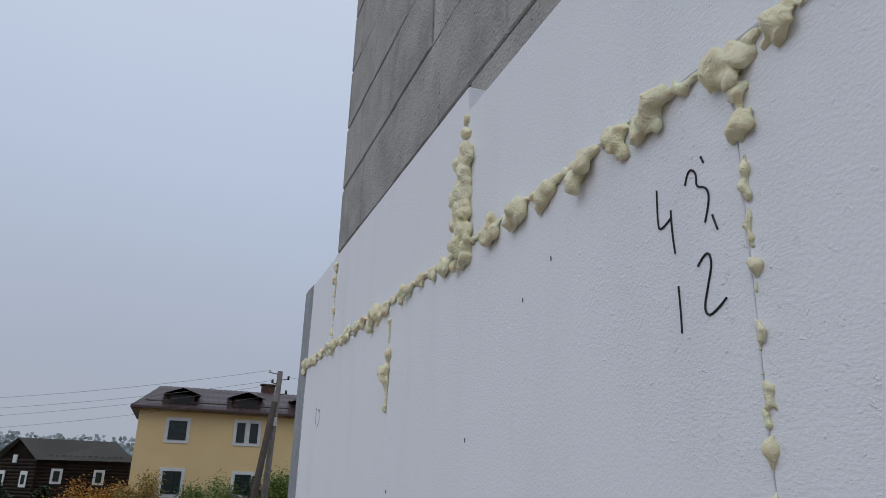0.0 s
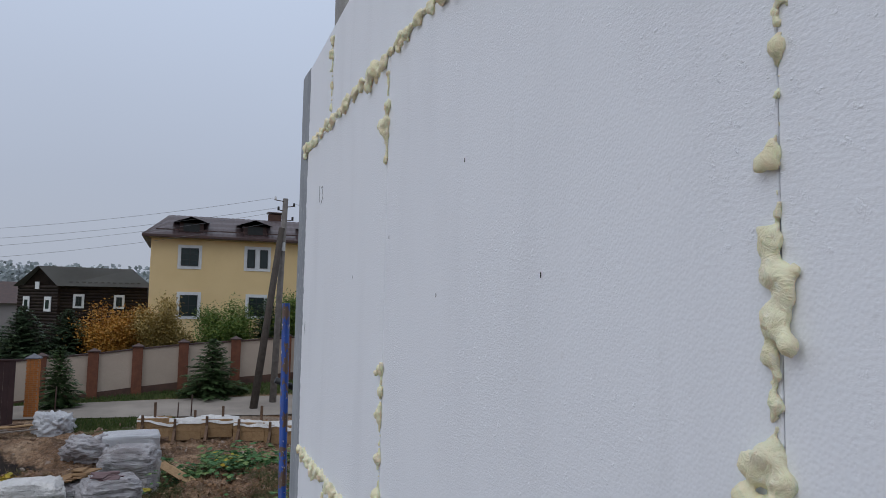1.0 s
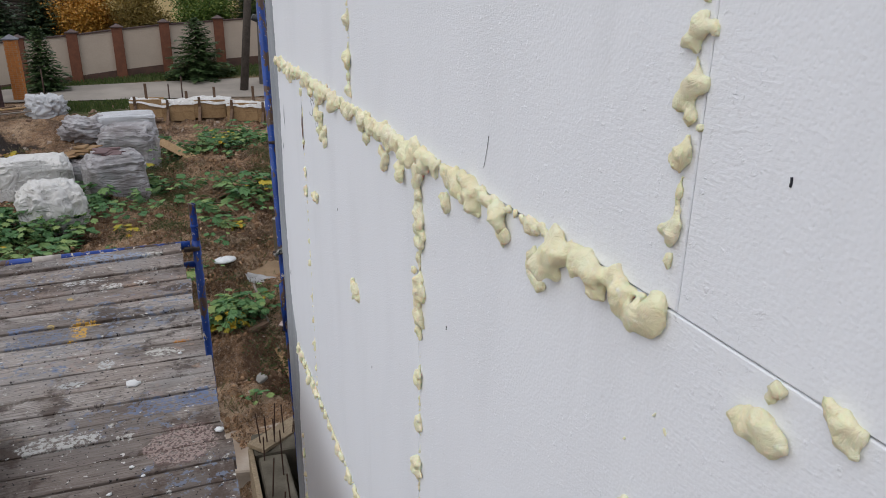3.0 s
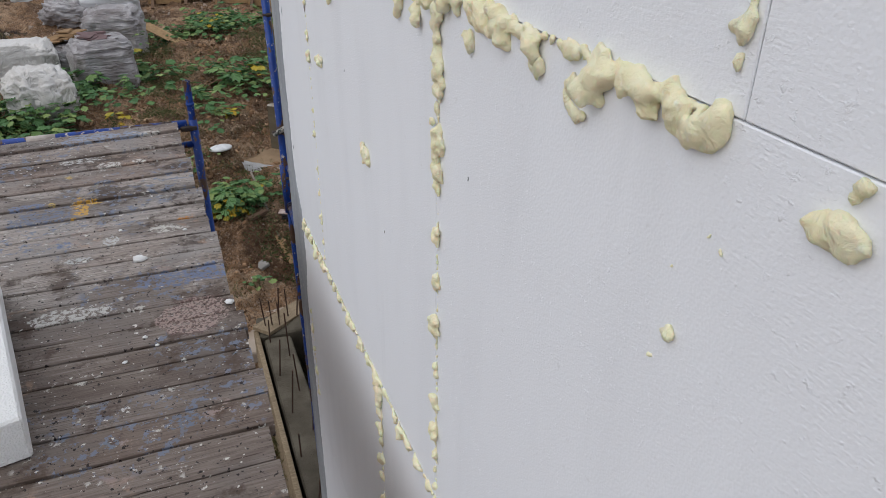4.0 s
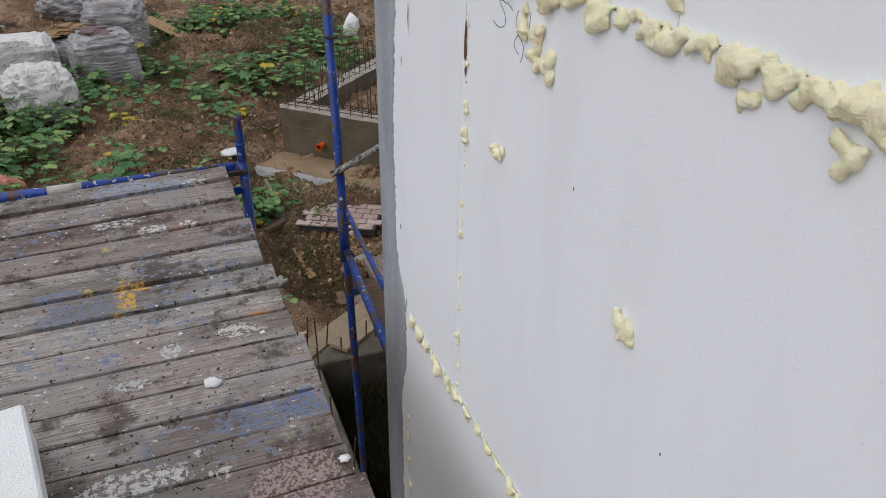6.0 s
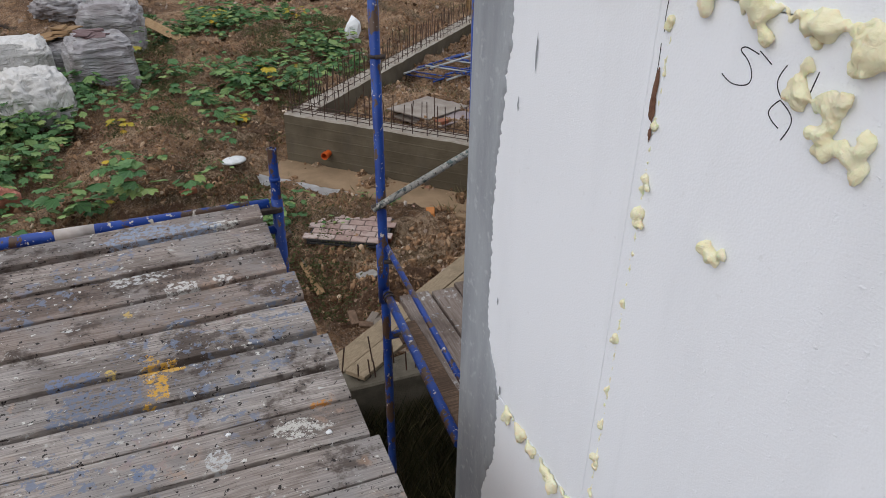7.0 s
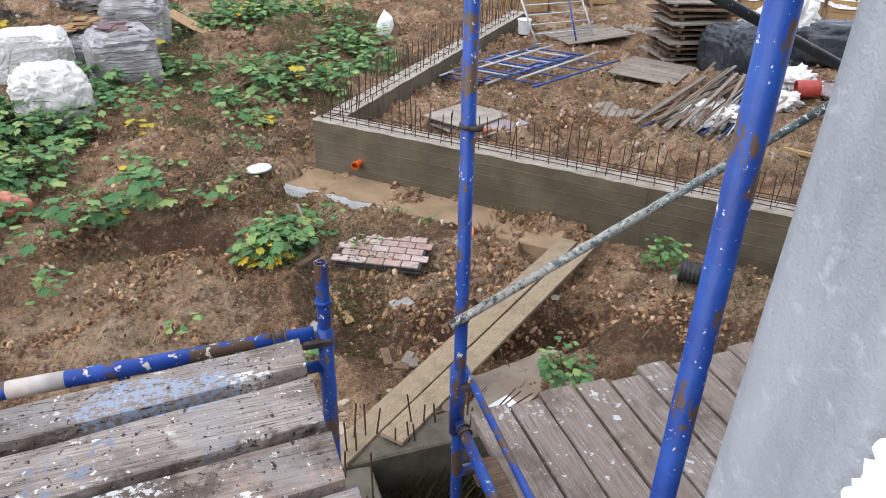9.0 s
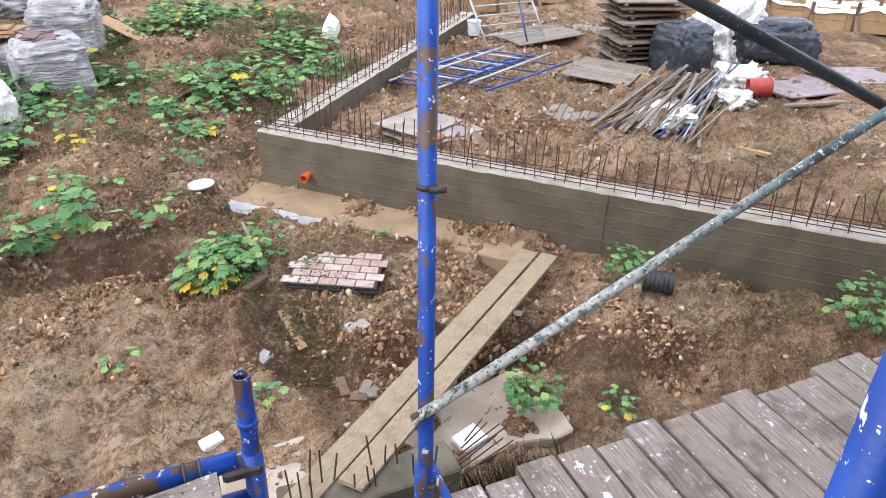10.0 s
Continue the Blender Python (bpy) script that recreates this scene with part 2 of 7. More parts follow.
q = Mat("deck_timber_along", 0.78)
g1 = q.noise(7, 6, 0.65, q.coords(scale=(26, 1.2, 8)))
c = q.mix(q.step(g1, 0.30, 0.70), (0.13, 0.098, 0.08), (0.33, 0.28, 0.245))
c = q.mix(q.calc("MULTIPLY", q.rand(), 0.5), c, (0.22, 0.16, 0.125))
white = q.calc("MULTIPLY", q.step(q.noise(5, 3), 0.54, 0.62), q.step(q.noise(38, 5, 0.7), 0.55, 0.62))
c = q.mix(q.calc("MULTIPLY", white, 0.8), c, (0.50, 0.49, 0.47))
c = q.mix(q.step(q.noise(22, 3, 0.6), 0.66, 0.68), c, (0.50, 0.50, 0.50))
c = q.mix(q.step(q.noise(60, 3, 0.6), 0.67, 0.69), c, (0.55, 0.54, 0.52))
c = q.mix(q.calc("MULTIPLY", q.step(q.noise(4, 5, 0.7), 0.5, 0.64), 0.6), c, (0.10, 0.07, 0.055))
c = q.mix(q.calc("MULTIPLY", q.step(q.noise(20, 5, 0.7), 0.66, 0.7), 0.7), c, (0.16, 0.19, 0.26))
c = q.mix(q.step(q.noise(30, 5, co=q.coords(scale=(9, 0.4, 3))), 0.64, 0.76), c, (0.06, 0.05, 0.045))
DECK2 = q.colour(c).bump(g1, 0.004).bump(q.noise(90, 4), 0.002).m


def timber(name, a, b, dark=(0.05, 0.04, 0.03), rnd=0.5):
    m = Mat(name, 0.82)
    g = m.noise(6, 6, 0.65, m.coords(False, (2, 40, 40)))
    k = m.mix(m.step(g, 0.34, 0.66), tuple(x * 0.72 for x in a), b)
    k = m.mix(m.calc("MULTIPLY", m.step(m.noise(5, 6, 0.7), 0.48, 0.62), 0.45), k, tuple(x * 0.55 for x in a))
    k = m.mix(m.calc("MULTIPLY", m.rand(), rnd), k, tuple(x * 0.6 for x in a))
    k = m.mix(m.calc("MULTIPLY", m.step(m.noise(3, 5), 0.56, 0.75), 0.6), k, dark)
    return m.colour(k).bump(g, 0.004).m


PALE_WOOD = timber("pale_timber", (0.27, 0.20, 0.125), (0.36, 0.28, 0.185), (0.2, 0.15, 0.1), 0.2)
GREY_WOOD = timber("weathered_timber", (0.21, 0.17, 0.135), (0.31, 0.26, 0.215))
BROWN_WOOD = timber("brown_timber", (0.12, 0.075, 0.05), (0.22, 0.14, 0.09))
ORANGE_WOOD = timber("new_timber", (0.38, 0.235, 0.115), (0.48, 0.32, 0.17), (0.25, 0.15, 0.07), 0.3)
DARK_WOOD = timber("pole_timber", (0.07, 0.06, 0.05), (0.12, 0.10, 0.085))


def painted_tube(name, paint, paint2, chip, amount=0.58, flake=0.66):
    m = Mat(name, 0.42)
    k = m.mix(m.step(m.noise(9, 4), 0.35, 0.7), paint, paint2)
    k = m.mix(m.step(m.noise(16, 6, 0.66, m.coords(scale=(1, 1, 0.5))), amount, amount + 0.02), k, (0.085, 0.048, 0.03))
    k = m.mix(m.step(m.noise(30, 5, 0.65, m.coords(scale=(1, 1, 0.6))), flake, flake + 0.02), k, chip)
    k = m.mix(m.step(m.noise(95, 3, 0.6), 0.685, 0.70), k, (0.52, 0.53, 0.52))
    m.colour(k).bump(m.noise(13, 5, 0.62, m.coords(scale=(1, 1, 0.55))), 0.0025).bump(m.noise(120, 3), 0.0008)
    return m.m


BLUE = painted_tube("blue_tube_paint", (0.008, 0.036, 0.20), (0.014, 0.065, 0.30), (0.50, 0.46, 0.38), 0.535, 0.64)
BLUE_PATCHY = painted_tube("patchy_blue_tube_paint", (0.008, 0.036, 0.21), (0.016, 0.065, 0.32), (0.55, 0.50, 0.42), 0.54, 0.60)
q = Mat("brace_paint", 0.5)
sx_ = q.n.new("ShaderNodeSeparateXYZ")
q.l.new(q.geo.outputs["Position"], sx_.inputs[0])
worn = q.step(q.calc("ADD", sx_.outputs["X"], q.calc("MULTIPLY", q.noise(5, 4), 1.2)), 2.2, 0.9)
c = q.mix(q.step(q.noise(18, 5, 0.7), 0.4, 0.6), (0.030, 0.042, 0.045), (0.085, 0.13, 0.13))
c = q.mix(q.calc("MULTIPLY", worn, q.step(q.noise(40, 5, 0.72), 0.40, 0.52)), c, (0.34, 0.33, 0.30))
c = q.mix(q.step(q.noise(60, 4, 0.7), 0.58, 0.61), c, (0.50, 0.48, 0.43))
c = q.mix(q.step(q.noise(75, 4, 0.7), 0.60, 0.63), c, (0.05, 0.032, 0.025))
BRACE_MAT = q.colour(c).bump(q.noise(60, 4), 0.001).m
BLACK_TUBE = painted_tube("black_tube_paint", (0.015, 0.017, 0.018), (0.03, 0.035, 0.035), (0.2, 0.2, 0.18), 0.62)
STEEL = simple("rusty_steel", (0.09, 0.05, 0.035), (0.055, 0.04, 0.035), 20, 0.7, 0.001)
CLAMP = simple("clamp_steel", (0.04, 0.03, 0.028), (0.09, 0.07, 0.06), 30, 0.6, 0.001, 0.3)

q = Mat("soil", 0.95)
c = q.ramp(q.noise(0.9, 8, 0.68), [(0.30, (0.085, 0.047, 0.025)), (0.42, (0.235, 0.132, 0.072)), (0.53, (0.42, 0.255, 0.145)), (0.66, (0.64, 0.45, 0.29))])
c = q.mix(q.calc("MULTIPLY", q.step(q.noise(4.5, 8, 0.72), 0.45, 0.62), 0.7), c, (0.11, 0.066, 0.040))
c = q.mix(q.calc("MULTIPLY", q.step(q.noise(0.55, 5, 0.65), 0.52, 0.66), 0.6), c, (0.085, 0.078, 0.045))
c = q.mix(q.calc("MULTIPLY", q.step(q.noise(22, 6, 0.75), 0.53, 0.60), 0.75), c, (0.50, 0.36, 0.26))
c = q.mix(q.calc("MULTIPLY", q.step(q.noise(48, 5, 0.75), 0.53, 0.60), 0.8), c, (0.045, 0.028, 0.018))
peb = q.calc("MULTIPLY", q.step(q.cells(24), 0.26, 0.18), q.step(q.cells(24, out="Color"), 0.55, 0.6))
c = q.mix(q.calc("MULTIPLY", peb, 0.6), c, (0.42, 0.35, 0.29))
c = q.mix(q.step(q.noise(95, 3, 0.7), 0.64, 0.67), c, (0.50, 0.38, 0.29))
c = q.mix(q.step(q.noise(130, 3, 0.7), 0.60, 0.64), c, (0.035, 0.022, 0.015))
sep = q.n.new("ShaderNodeSeparateXYZ")
q.l.new(q.geo.outputs["Position"], sep.inputs[0])
far = q.step(q.calc("ADD", sep.outputs["Y"], q.calc("MULTIPLY", q.noise(0.5, 5), 3.0)), 36.5, 37.6)
grass = q.mix(q.step(q.noise(6, 6, 0.7), 0.35, 0.65), (0.055, 0.085, 0.025), (0.12, 0.14, 0.05))
for (x, y, sx, sy) in ((-1.7, 9.6, 1.6, 0.9), (5.0, 8.05, 1.7, 0.5), (-1.3, 7.9, 1.3, 0.5), (0.2, 12.9, 0.7, 0.45), (-2.2, 11.6, 0.8, 0.4), (7.6, 15.0, 1.8, 0.7), (10.5, 10.8, 2.0, 0.7), (2.2, 9.7, 1.2, 0.5), (0.2, 14.3, 0.8, 0.5), (-0.6, 8.4, 1.3, 0.5), (6.5, 11.0, 2.0, 0.6)):
    c = q.mix(q.calc("MULTIPLY", q.calc("MULTIPLY", q.near(x, y, 1.0, 0.55, 1.6, sx, sy), q.step(q.noise(11, 6, 0.75), 0.40, 0.60)), 0.6), c, (0.54, 0.39, 0.26))
# darker soil patches, mostly at the dug hollows, whose shade is painted in here
for (x, y, sx, sy) in ((-1.25, 11.4, 1.2, 0.5), (-0.3, 10.9, 0.7, 0.4), (0.75, 9.3, 0.55, 1.1), (1.9, 8.5, 0.9, 0.35), (0.3, 14.4, 0.9, 0.4), (2.7, 8.2, 1.0, 0.45), (1.4, 8.7, 0.8, 0.5), (3.6, 7.6, 0.8, 0.4)):
    c = q.mix(q.calc("MULTIPLY", q.calc("MULTIPLY", q.near(x, y, 1.0, 0.5, 1.8, sx, sy), q.step(q.noise(14, 6, 0.7), 0.34, 0.54)), 0.8), c, (0.10, 0.055, 0.033))
c = q.mix(far, c, grass)
verge = q.calc("MULTIPLY", q.near(-2.6, 31.5, 1.0, 0.5, 0.9, 2.6, 1.5), 0.9)
c = q.mix(verge, c, grass)
c = q.mix(q.calc("MULTIPLY", q.near(-7.3, 24.6, 1.0, 0.35, 0.8, 3.4, 2.6), 0.93), c, (0.022, 0.020, 0.020))
c = q.mix(q.calc("MULTIPLY", q.near(0.6, 31.0, 1.0, 0.5, 1.2, 3.2, 1.6), 0.7), c, (0.30, 0.24, 0.18))
q.colour(c).bump(q.noise(7, 9, 0.75), 0.16, 1.0).bump(q.noise(45, 6, 0.75), 0.035, 0.9).bump(peb, 0.015)
SOIL = q.m

q = Mat("cast_concrete", 0.88)
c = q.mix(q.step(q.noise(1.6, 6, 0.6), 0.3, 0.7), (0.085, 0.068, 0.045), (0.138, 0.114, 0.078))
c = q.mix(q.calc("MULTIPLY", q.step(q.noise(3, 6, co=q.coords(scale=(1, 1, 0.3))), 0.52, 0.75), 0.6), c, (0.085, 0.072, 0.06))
CONCRETE = q.colour(c).bump(q.noise(40, 5), 0.006).bump(q.noise(5, 4, co=q.coords(scale=(0.4, 0.4, 12))), 0.006).m
q = Mat("rough_concrete", 0.92)
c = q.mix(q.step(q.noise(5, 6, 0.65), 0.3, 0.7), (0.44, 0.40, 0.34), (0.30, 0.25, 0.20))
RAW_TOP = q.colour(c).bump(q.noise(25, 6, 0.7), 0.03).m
SCREED = simple("pale_screed", (0.42, 0.35, 0.28), (0.27, 0.20, 0.145), 2.5, 0.92, 0.012, fine=25)

q = Mat("plastic_film", 0.28)
c = q.mix(q.noise(5, 5), (0.62, 0.62, 0.63), (0.42, 0.42, 0.43))
FILM = q.colour(c).bump(q.noise(14, 6, 0.6, q.coords(scale=(1, 1, 2.5)), 1.2), 0.03).m
q = Mat("white_wrap", 0.45)
WRAP = q.colour(q.mix(q.noise(6, 5), (0.74, 0.72, 0.69), (0.50, 0.47, 0.43))).bump(q.noise(4.5, 5, 0.5, distort=2.2), 0.08).m
q = Mat("grey_wrap", 0.30)
GREYWRAP = q.colour(q.mix(q.step(q.noise(2.2, 5, co=q.coords(scale=(1, 1, 1.6))), 0.35, 0.68), (0.25, 0.225, 0.22), (0.43, 0.41, 0.41))).bump(q.noise(4, 5, 0.5, q.coords(scale=(0.7, 0.7, 3.2)), 1.2), 0.09).m
q = Mat("black_bag", 0.22)
BLACKBAG = q.colour(q.mix(q.noise(5, 4), (0.022, 0.025, 0.032), (0.045, 0.05, 0.06))).bump(q.noise(5, 4, 0.5, distort=2.0), 0.05, 0.7).m
SHEET = simple("brown_grey_sheet", (0.19, 0.145, 0.145), (0.28, 0.23, 0.225), 3, 0.6, 0.003)
GREYSHEET = simple("grey_board", (0.23, 0.19, 0.155), (0.33, 0.29, 0.25), 4, 0.8, 0.004)
ORANGE_PLASTIC = simple("orange_plastic", (0.62, 0.11, 0.02), (0.48, 0.08, 0.015), 12, 0.45, 0.001)
RED_PLASTIC = simple("red_plastic", (0.34, 0.05, 0.035), (0.26, 0.035, 0.03), 12, 0.4, 0.001)
PEACH = simple("peach_bag", (0.66, 0.27, 0.18), (0.50, 0.19, 0.13), 8, 0.5, 0.02)
WHITE_PLASTIC = simple("white_plastic", (0.70, 0.71, 0.70), (0.55, 0.56, 0.55), 10, 0.4, 0.002)
BLACK_PLASTIC = simple("black_plastic", (0.02, 0.02, 0.022), (0.045, 0.042, 0.04), 20, 0.55, 0.002)
BRICK_RED = simple("red_brick", (0.30, 0.115, 0.065), (0.22, 0.085, 0.05), 16, 0.9, 0.003)
STONE = simple("grey_stone", (0.34, 0.32, 0.29), (0.22, 0.205, 0.185), 9, 0.9, 0.006)
SLATE = simple("brown_slab_stone", (0.36, 0.23, 0.12), (0.25, 0.15, 0.08), 6, 0.9, 0.006, rnd=0.5)
PURPLE_SLATE = simple("purple_slab_stone", (0.17, 0.11, 0.11), (0.24, 0.17, 0.165), 6, 0.9, 0.006, rnd=0.4)
q = Mat("facade_panel_brick", 0.85)
c = q.mix(q.rand(), (0.31, 0.215, 0.18), (0.44, 0.36, 0.32))
FACADE_BRICK = q.colour(q.mix(q.step(q.noise(14, 5), 0.45, 0.7), c, (0.25, 0.165, 0.14))).bump(q.noise(50, 4), 0.004).m
ASPHALT = simple("worn_asphalt", (0.33, 0.29, 0.245), (0.24, 0.21, 0.18), 0.7, 0.85, 0.004, fine=25)
INK = simple("marker_ink", (0.012, 0.012, 0.016), (0.03, 0.03, 0.04), 30, 0.6, 0.0)


def leaf_mat(name, a, b, c3):
    m = Mat(name, 0.55)
    k = m.ramp(m.island(), [(0.0, a), (0.55, b), (1.0, c3)])
    k = m.mix(m.calc("MULTIPLY", m.noise(6, 3), 0.4), k, tuple(x * 0.5 for x in a))
    m.colour(k)
    m.b.inputs["Specular IOR Level"].default_value = 0.2
    return m.m


WEED = leaf_mat("weed_leaf", (0.05, 0.125, 0.042), (0.11, 0.215, 0.075), (0.26, 0.33, 0.11))
WEED_YELLOW = leaf_mat("yellowing_leaf", (0.30, 0.26, 0.04), (0.46, 0.36, 0.04), (0.55, 0.34, 0.03))
DRY = leaf_mat("dry_grass", (0.17, 0.13, 0.065), (0.14, 0.15, 0.06), (0.30, 0.24, 0.13))
STEM = simple("green_stem", (0.09, 0.10, 0.04), (0.14, 0.12, 0.06), 20, 0.8, 0)
SPRUCE = leaf_mat("spruce_needles", (0.045, 0.085, 0.032), (0.085, 0.14, 0.05), (0.13, 0.18, 0.07))
GREENLEAF = leaf_mat("shrub_leaves", (0.07, 0.13, 0.025), (0.13, 0.20, 0.04), (0.24, 0.27, 0.06))
GOLDLEAF = leaf_mat("autumn_leaves", (0.34, 0.16, 0.03), (0.55, 0.25, 0.035), (0.46, 0.28, 0.06))
TANLEAF = leaf_mat("tan_autumn_leaves", (0.28, 0.20, 0.06), (0.46, 0.32, 0.10), (0.34, 0.27, 0.10))
PINE = leaf_mat("dark_pine_needles", (0.05, 0.085, 0.045), (0.085, 0.13, 0.06), (0.12, 0.165, 0.08))
BARK = simple("bark", (0.07, 0.05, 0.035), (0.11, 0.085, 0.065), 12, 0.9, 0.01)
# pale grey-blue because the haze of distance is put into the leaf colour
HAZE_WOOD = leaf_mat("hazed_wood_leaves", (0.30, 0.34, 0.345), (0.35, 0.385, 0.39), (0.39, 0.41, 0.42))

YELLOW_WALL = simple("yellow_stucco", (0.84, 0.63, 0.33), (0.80, 0.59, 0.30), 0.6, 0.9, 0.004, fine=20)
WHITE_TRIM = simple("white_trim", (0.78, 0.78, 0.77), (0.70, 0.70, 0.69), 3, 0.7, 0.0)
q = Mat("brown_metal_tile", 0.4)
ROOF = q.colour(q.mix(q.noise(1.5, 4), (0.062, 0.042, 0.042), (0.085, 0.06, 0.058))).m
GREEN_ROOF = simple("grey_green_roof", (0.135, 0.13, 0.11), (0.17, 0.165, 0.145), 0.5, 0.6, 0)
q = Mat("window_glass", 0.08)
GLASS = q.colour(q.mix(q.noise(1.5, 3), (0.012, 0.02, 0.018), (0.035, 0.05, 0.048))).m
FRAME_DARK = simple("dark_window_frame", (0.015, 0.018, 0.017), (0.025, 0.028, 0.026), 5, 0.4, 0)
LOG = simple("dark_log", (0.022, 0.015, 0.012), (0.045, 0.03, 0.022), 2, 0.7, 0.01, rnd=0.4)
FENCE_PANEL = simple("cream_fence_plaster", (0.52, 0.42, 0.335), (0.46, 0.37, 0.29), 0.7, 0.9, 0.003, fine=14)
FENCE_PIER = simple("brown_brick_pier", (0.21, 0.085, 0.05), (0.15, 0.065, 0.042), 5, 0.85, 0.01, fine=16)
CAP = simple("brown_metal_cap", (0.09, 0.05, 0.042), (0.06, 0.04, 0.035), 4, 0.5, 0)
GATE = simple("brown_gate_metal", (0.035, 0.016, 0.016), (0.05, 0.024, 0.023), 2, 0.65, 0)
ORANGE_BRICK = simple("orange_brick", (0.55, 0.22, 0.07), (0.44, 0.16, 0.05), 9, 0.85, 0.003, rnd=0.35)
PLINTH = simple("dark_plinth", (0.13, 0.075, 0.055), (0.09, 0.055, 0.045), 3, 0.85, 0.005)
WIRE = simple("cable", (0.16, 0.16, 0.17), (0.22, 0.22, 0.23), 4, 0.6, 0)
PALE_BLUE = painted_tube("pale_frame_paint", (0.30, 0.32, 0.33), (0.42, 0.42, 0.40), (0.6, 0.55, 0.42), 0.66)
FARWALL = simple("far_house_wall", (0.34, 0.30, 0.29), (0.28, 0.25, 0.245), 0.5, 0.9, 0)


# ---- mesh helpers ----
def thing(name, label, category, group="", kind="", at=(0, 0, 0), rz=0.0):
    """An Empty that carries the parts of one thing."""
    ob = new(name)
    ob.empty_display_size = 0.1
    ob.matrix_world = pose(*at, 0, 0, rz)
    return tagged(ob, label, category, group, kind)


def mesh_of(name, bm, mat, smooth=False):
    me = bpy.data.meshes.new(name)
    bm.to_mesh(me)
    bm.free()
    me.materials.append(mat)
    if smooth:
        me.polygons.foreach_set("use_smooth", [True] * len(me.polygons))
    return me


def part(name, bm, mat, parent=None, label="", smooth=False):
    ob = new(name, mesh_of(name, bm, mat, smooth))
    if parent:
        ob.parent = parent
    return tagged(ob, label)


def from_arrays(name, verts, faces, mat, parent=None, smooth=False):
    me = bpy.data.meshes.new(name)
    me.from_pydata([tuple(v) for v in verts], [], [tuple(f) for f in faces])
    me.materials.append(mat)
    if smooth:
        me.polygons.foreach_set("use_smooth", [True] * len(me.polygons))
    ob = new(name, me)
    if parent:
        ob.parent = parent
    return ob


def add_box(bm, lo, hi, m=None, bevel=0.0, jitter=0.0):
    """A box from corner lo to corner hi, its edges bevelled."""
    c = [(a + b) / 2 for a, b in zip(lo, hi)]
    s = [b - a for a, b in zip(lo, hi)]
    made = bmesh.ops.create_cube(bm, size=1.0, matrix=Matrix.Translation(c) @ Matrix.Diagonal((*s, 1)))["verts"]
    if jitter:
        for v in made:
            v.co += Vector([random.uniform(-jitter, jitter) for _ in range(3)])
    if bevel:
        edges = list({e for v in made for e in v.link_edges})
        out = bmesh.ops.bevel(bm, geom=edges, offset=bevel, segments=1, affect="EDGES")
        made = list({v for f in out["faces"] for v in f.verts} | {v for v in made if v.is_valid})
    if m is not None:
        bmesh.ops.transform(bm, matrix=m, verts=[v for v in made if v.is_valid])
    return bm


def box(lo, hi, bevel=0.0, m=None, jitter=0.0):
    return add_box(bmesh.new(), lo, hi, m, bevel, jitter)


def along(a, b):
    """The pose whose z axis runs from a to b, at their middle, and the length."""
    a, b = Vector(a), Vector(b)
    return Matrix.Translation((a + b) / 2) @ (b - a).to_track_quat("Z", "Y").to_matrix().to_4x4(), (b - a).length


def add_tube(bm, a, b, r, seg=14, hollow=0.0):
    m, n = along(a, b)
    bmesh.ops.create_cone(bm, cap_ends=not hollow, segments=seg, radius1=r, radius2=r, depth=n, matrix=m)
    if hollow:
        bmesh.ops.create_cone(bm, cap_ends=False, segments=seg, radius1=hollow, radius2=hollow, depth=n, matrix=m)
        for s in (-0.5, 0.5):
            ring = []
            for k in range(seg):
                w = 2 * math.pi * k / seg
                ring.append([bm.verts.new(m @ Vector((q * math.cos(w), q * math.sin(w), s * n))) for q in (r, hollow)])
            for k in range(seg):
                bm.faces.new((ring[k][0], ring[(k + 1) % seg][0], ring[(k + 1) % seg][1], ring[k][1]))
    return bm


def tube(a, b, r, seg=14, hollow=0.0):
    return add_tube(bmesh.new(), a, b, r, seg, hollow)


def smooth_round(ob):
    for p in ob.data.polygons:
        p.use_smooth = len(p.vertices) == 4
    return ob


def lumpy(bm, centre, size, sub=3, amount=0.25, scale=2.0, seed=0.0, flat=None):
    """An uneven rounded lump."""
    made = bmesh.ops.create_icosphere(bm, subdivisions=sub, radius=1.0)["verts"]
    for v in made:
        d = v.co.normalized()
        k = 1 + amount * noise.fractal(d * scale + Vector((seed, seed * 1.7, 3.1)), 0.9, 2.0, 4)
        v.co = Vector((d.x * size[0] * k, d.y * size[1] * k, d.z * size[2] * k))
        if flat is not None and v.co.z < flat:
            v.co.z = flat + (v.co.z - flat) * 0.05
        v.co += Vector(centre)
    return bm


rng = random.Random(7)

# ---- the ground ----
FO, FU, FV = (1.12, 13.0), (0.718, -0.696), (0.696, 0.718)


def sstep(x, a, b):
    t = min(1.0, max(0.0, (x - a) / (b - a)))
    return t * t * (3 - 2 * t)


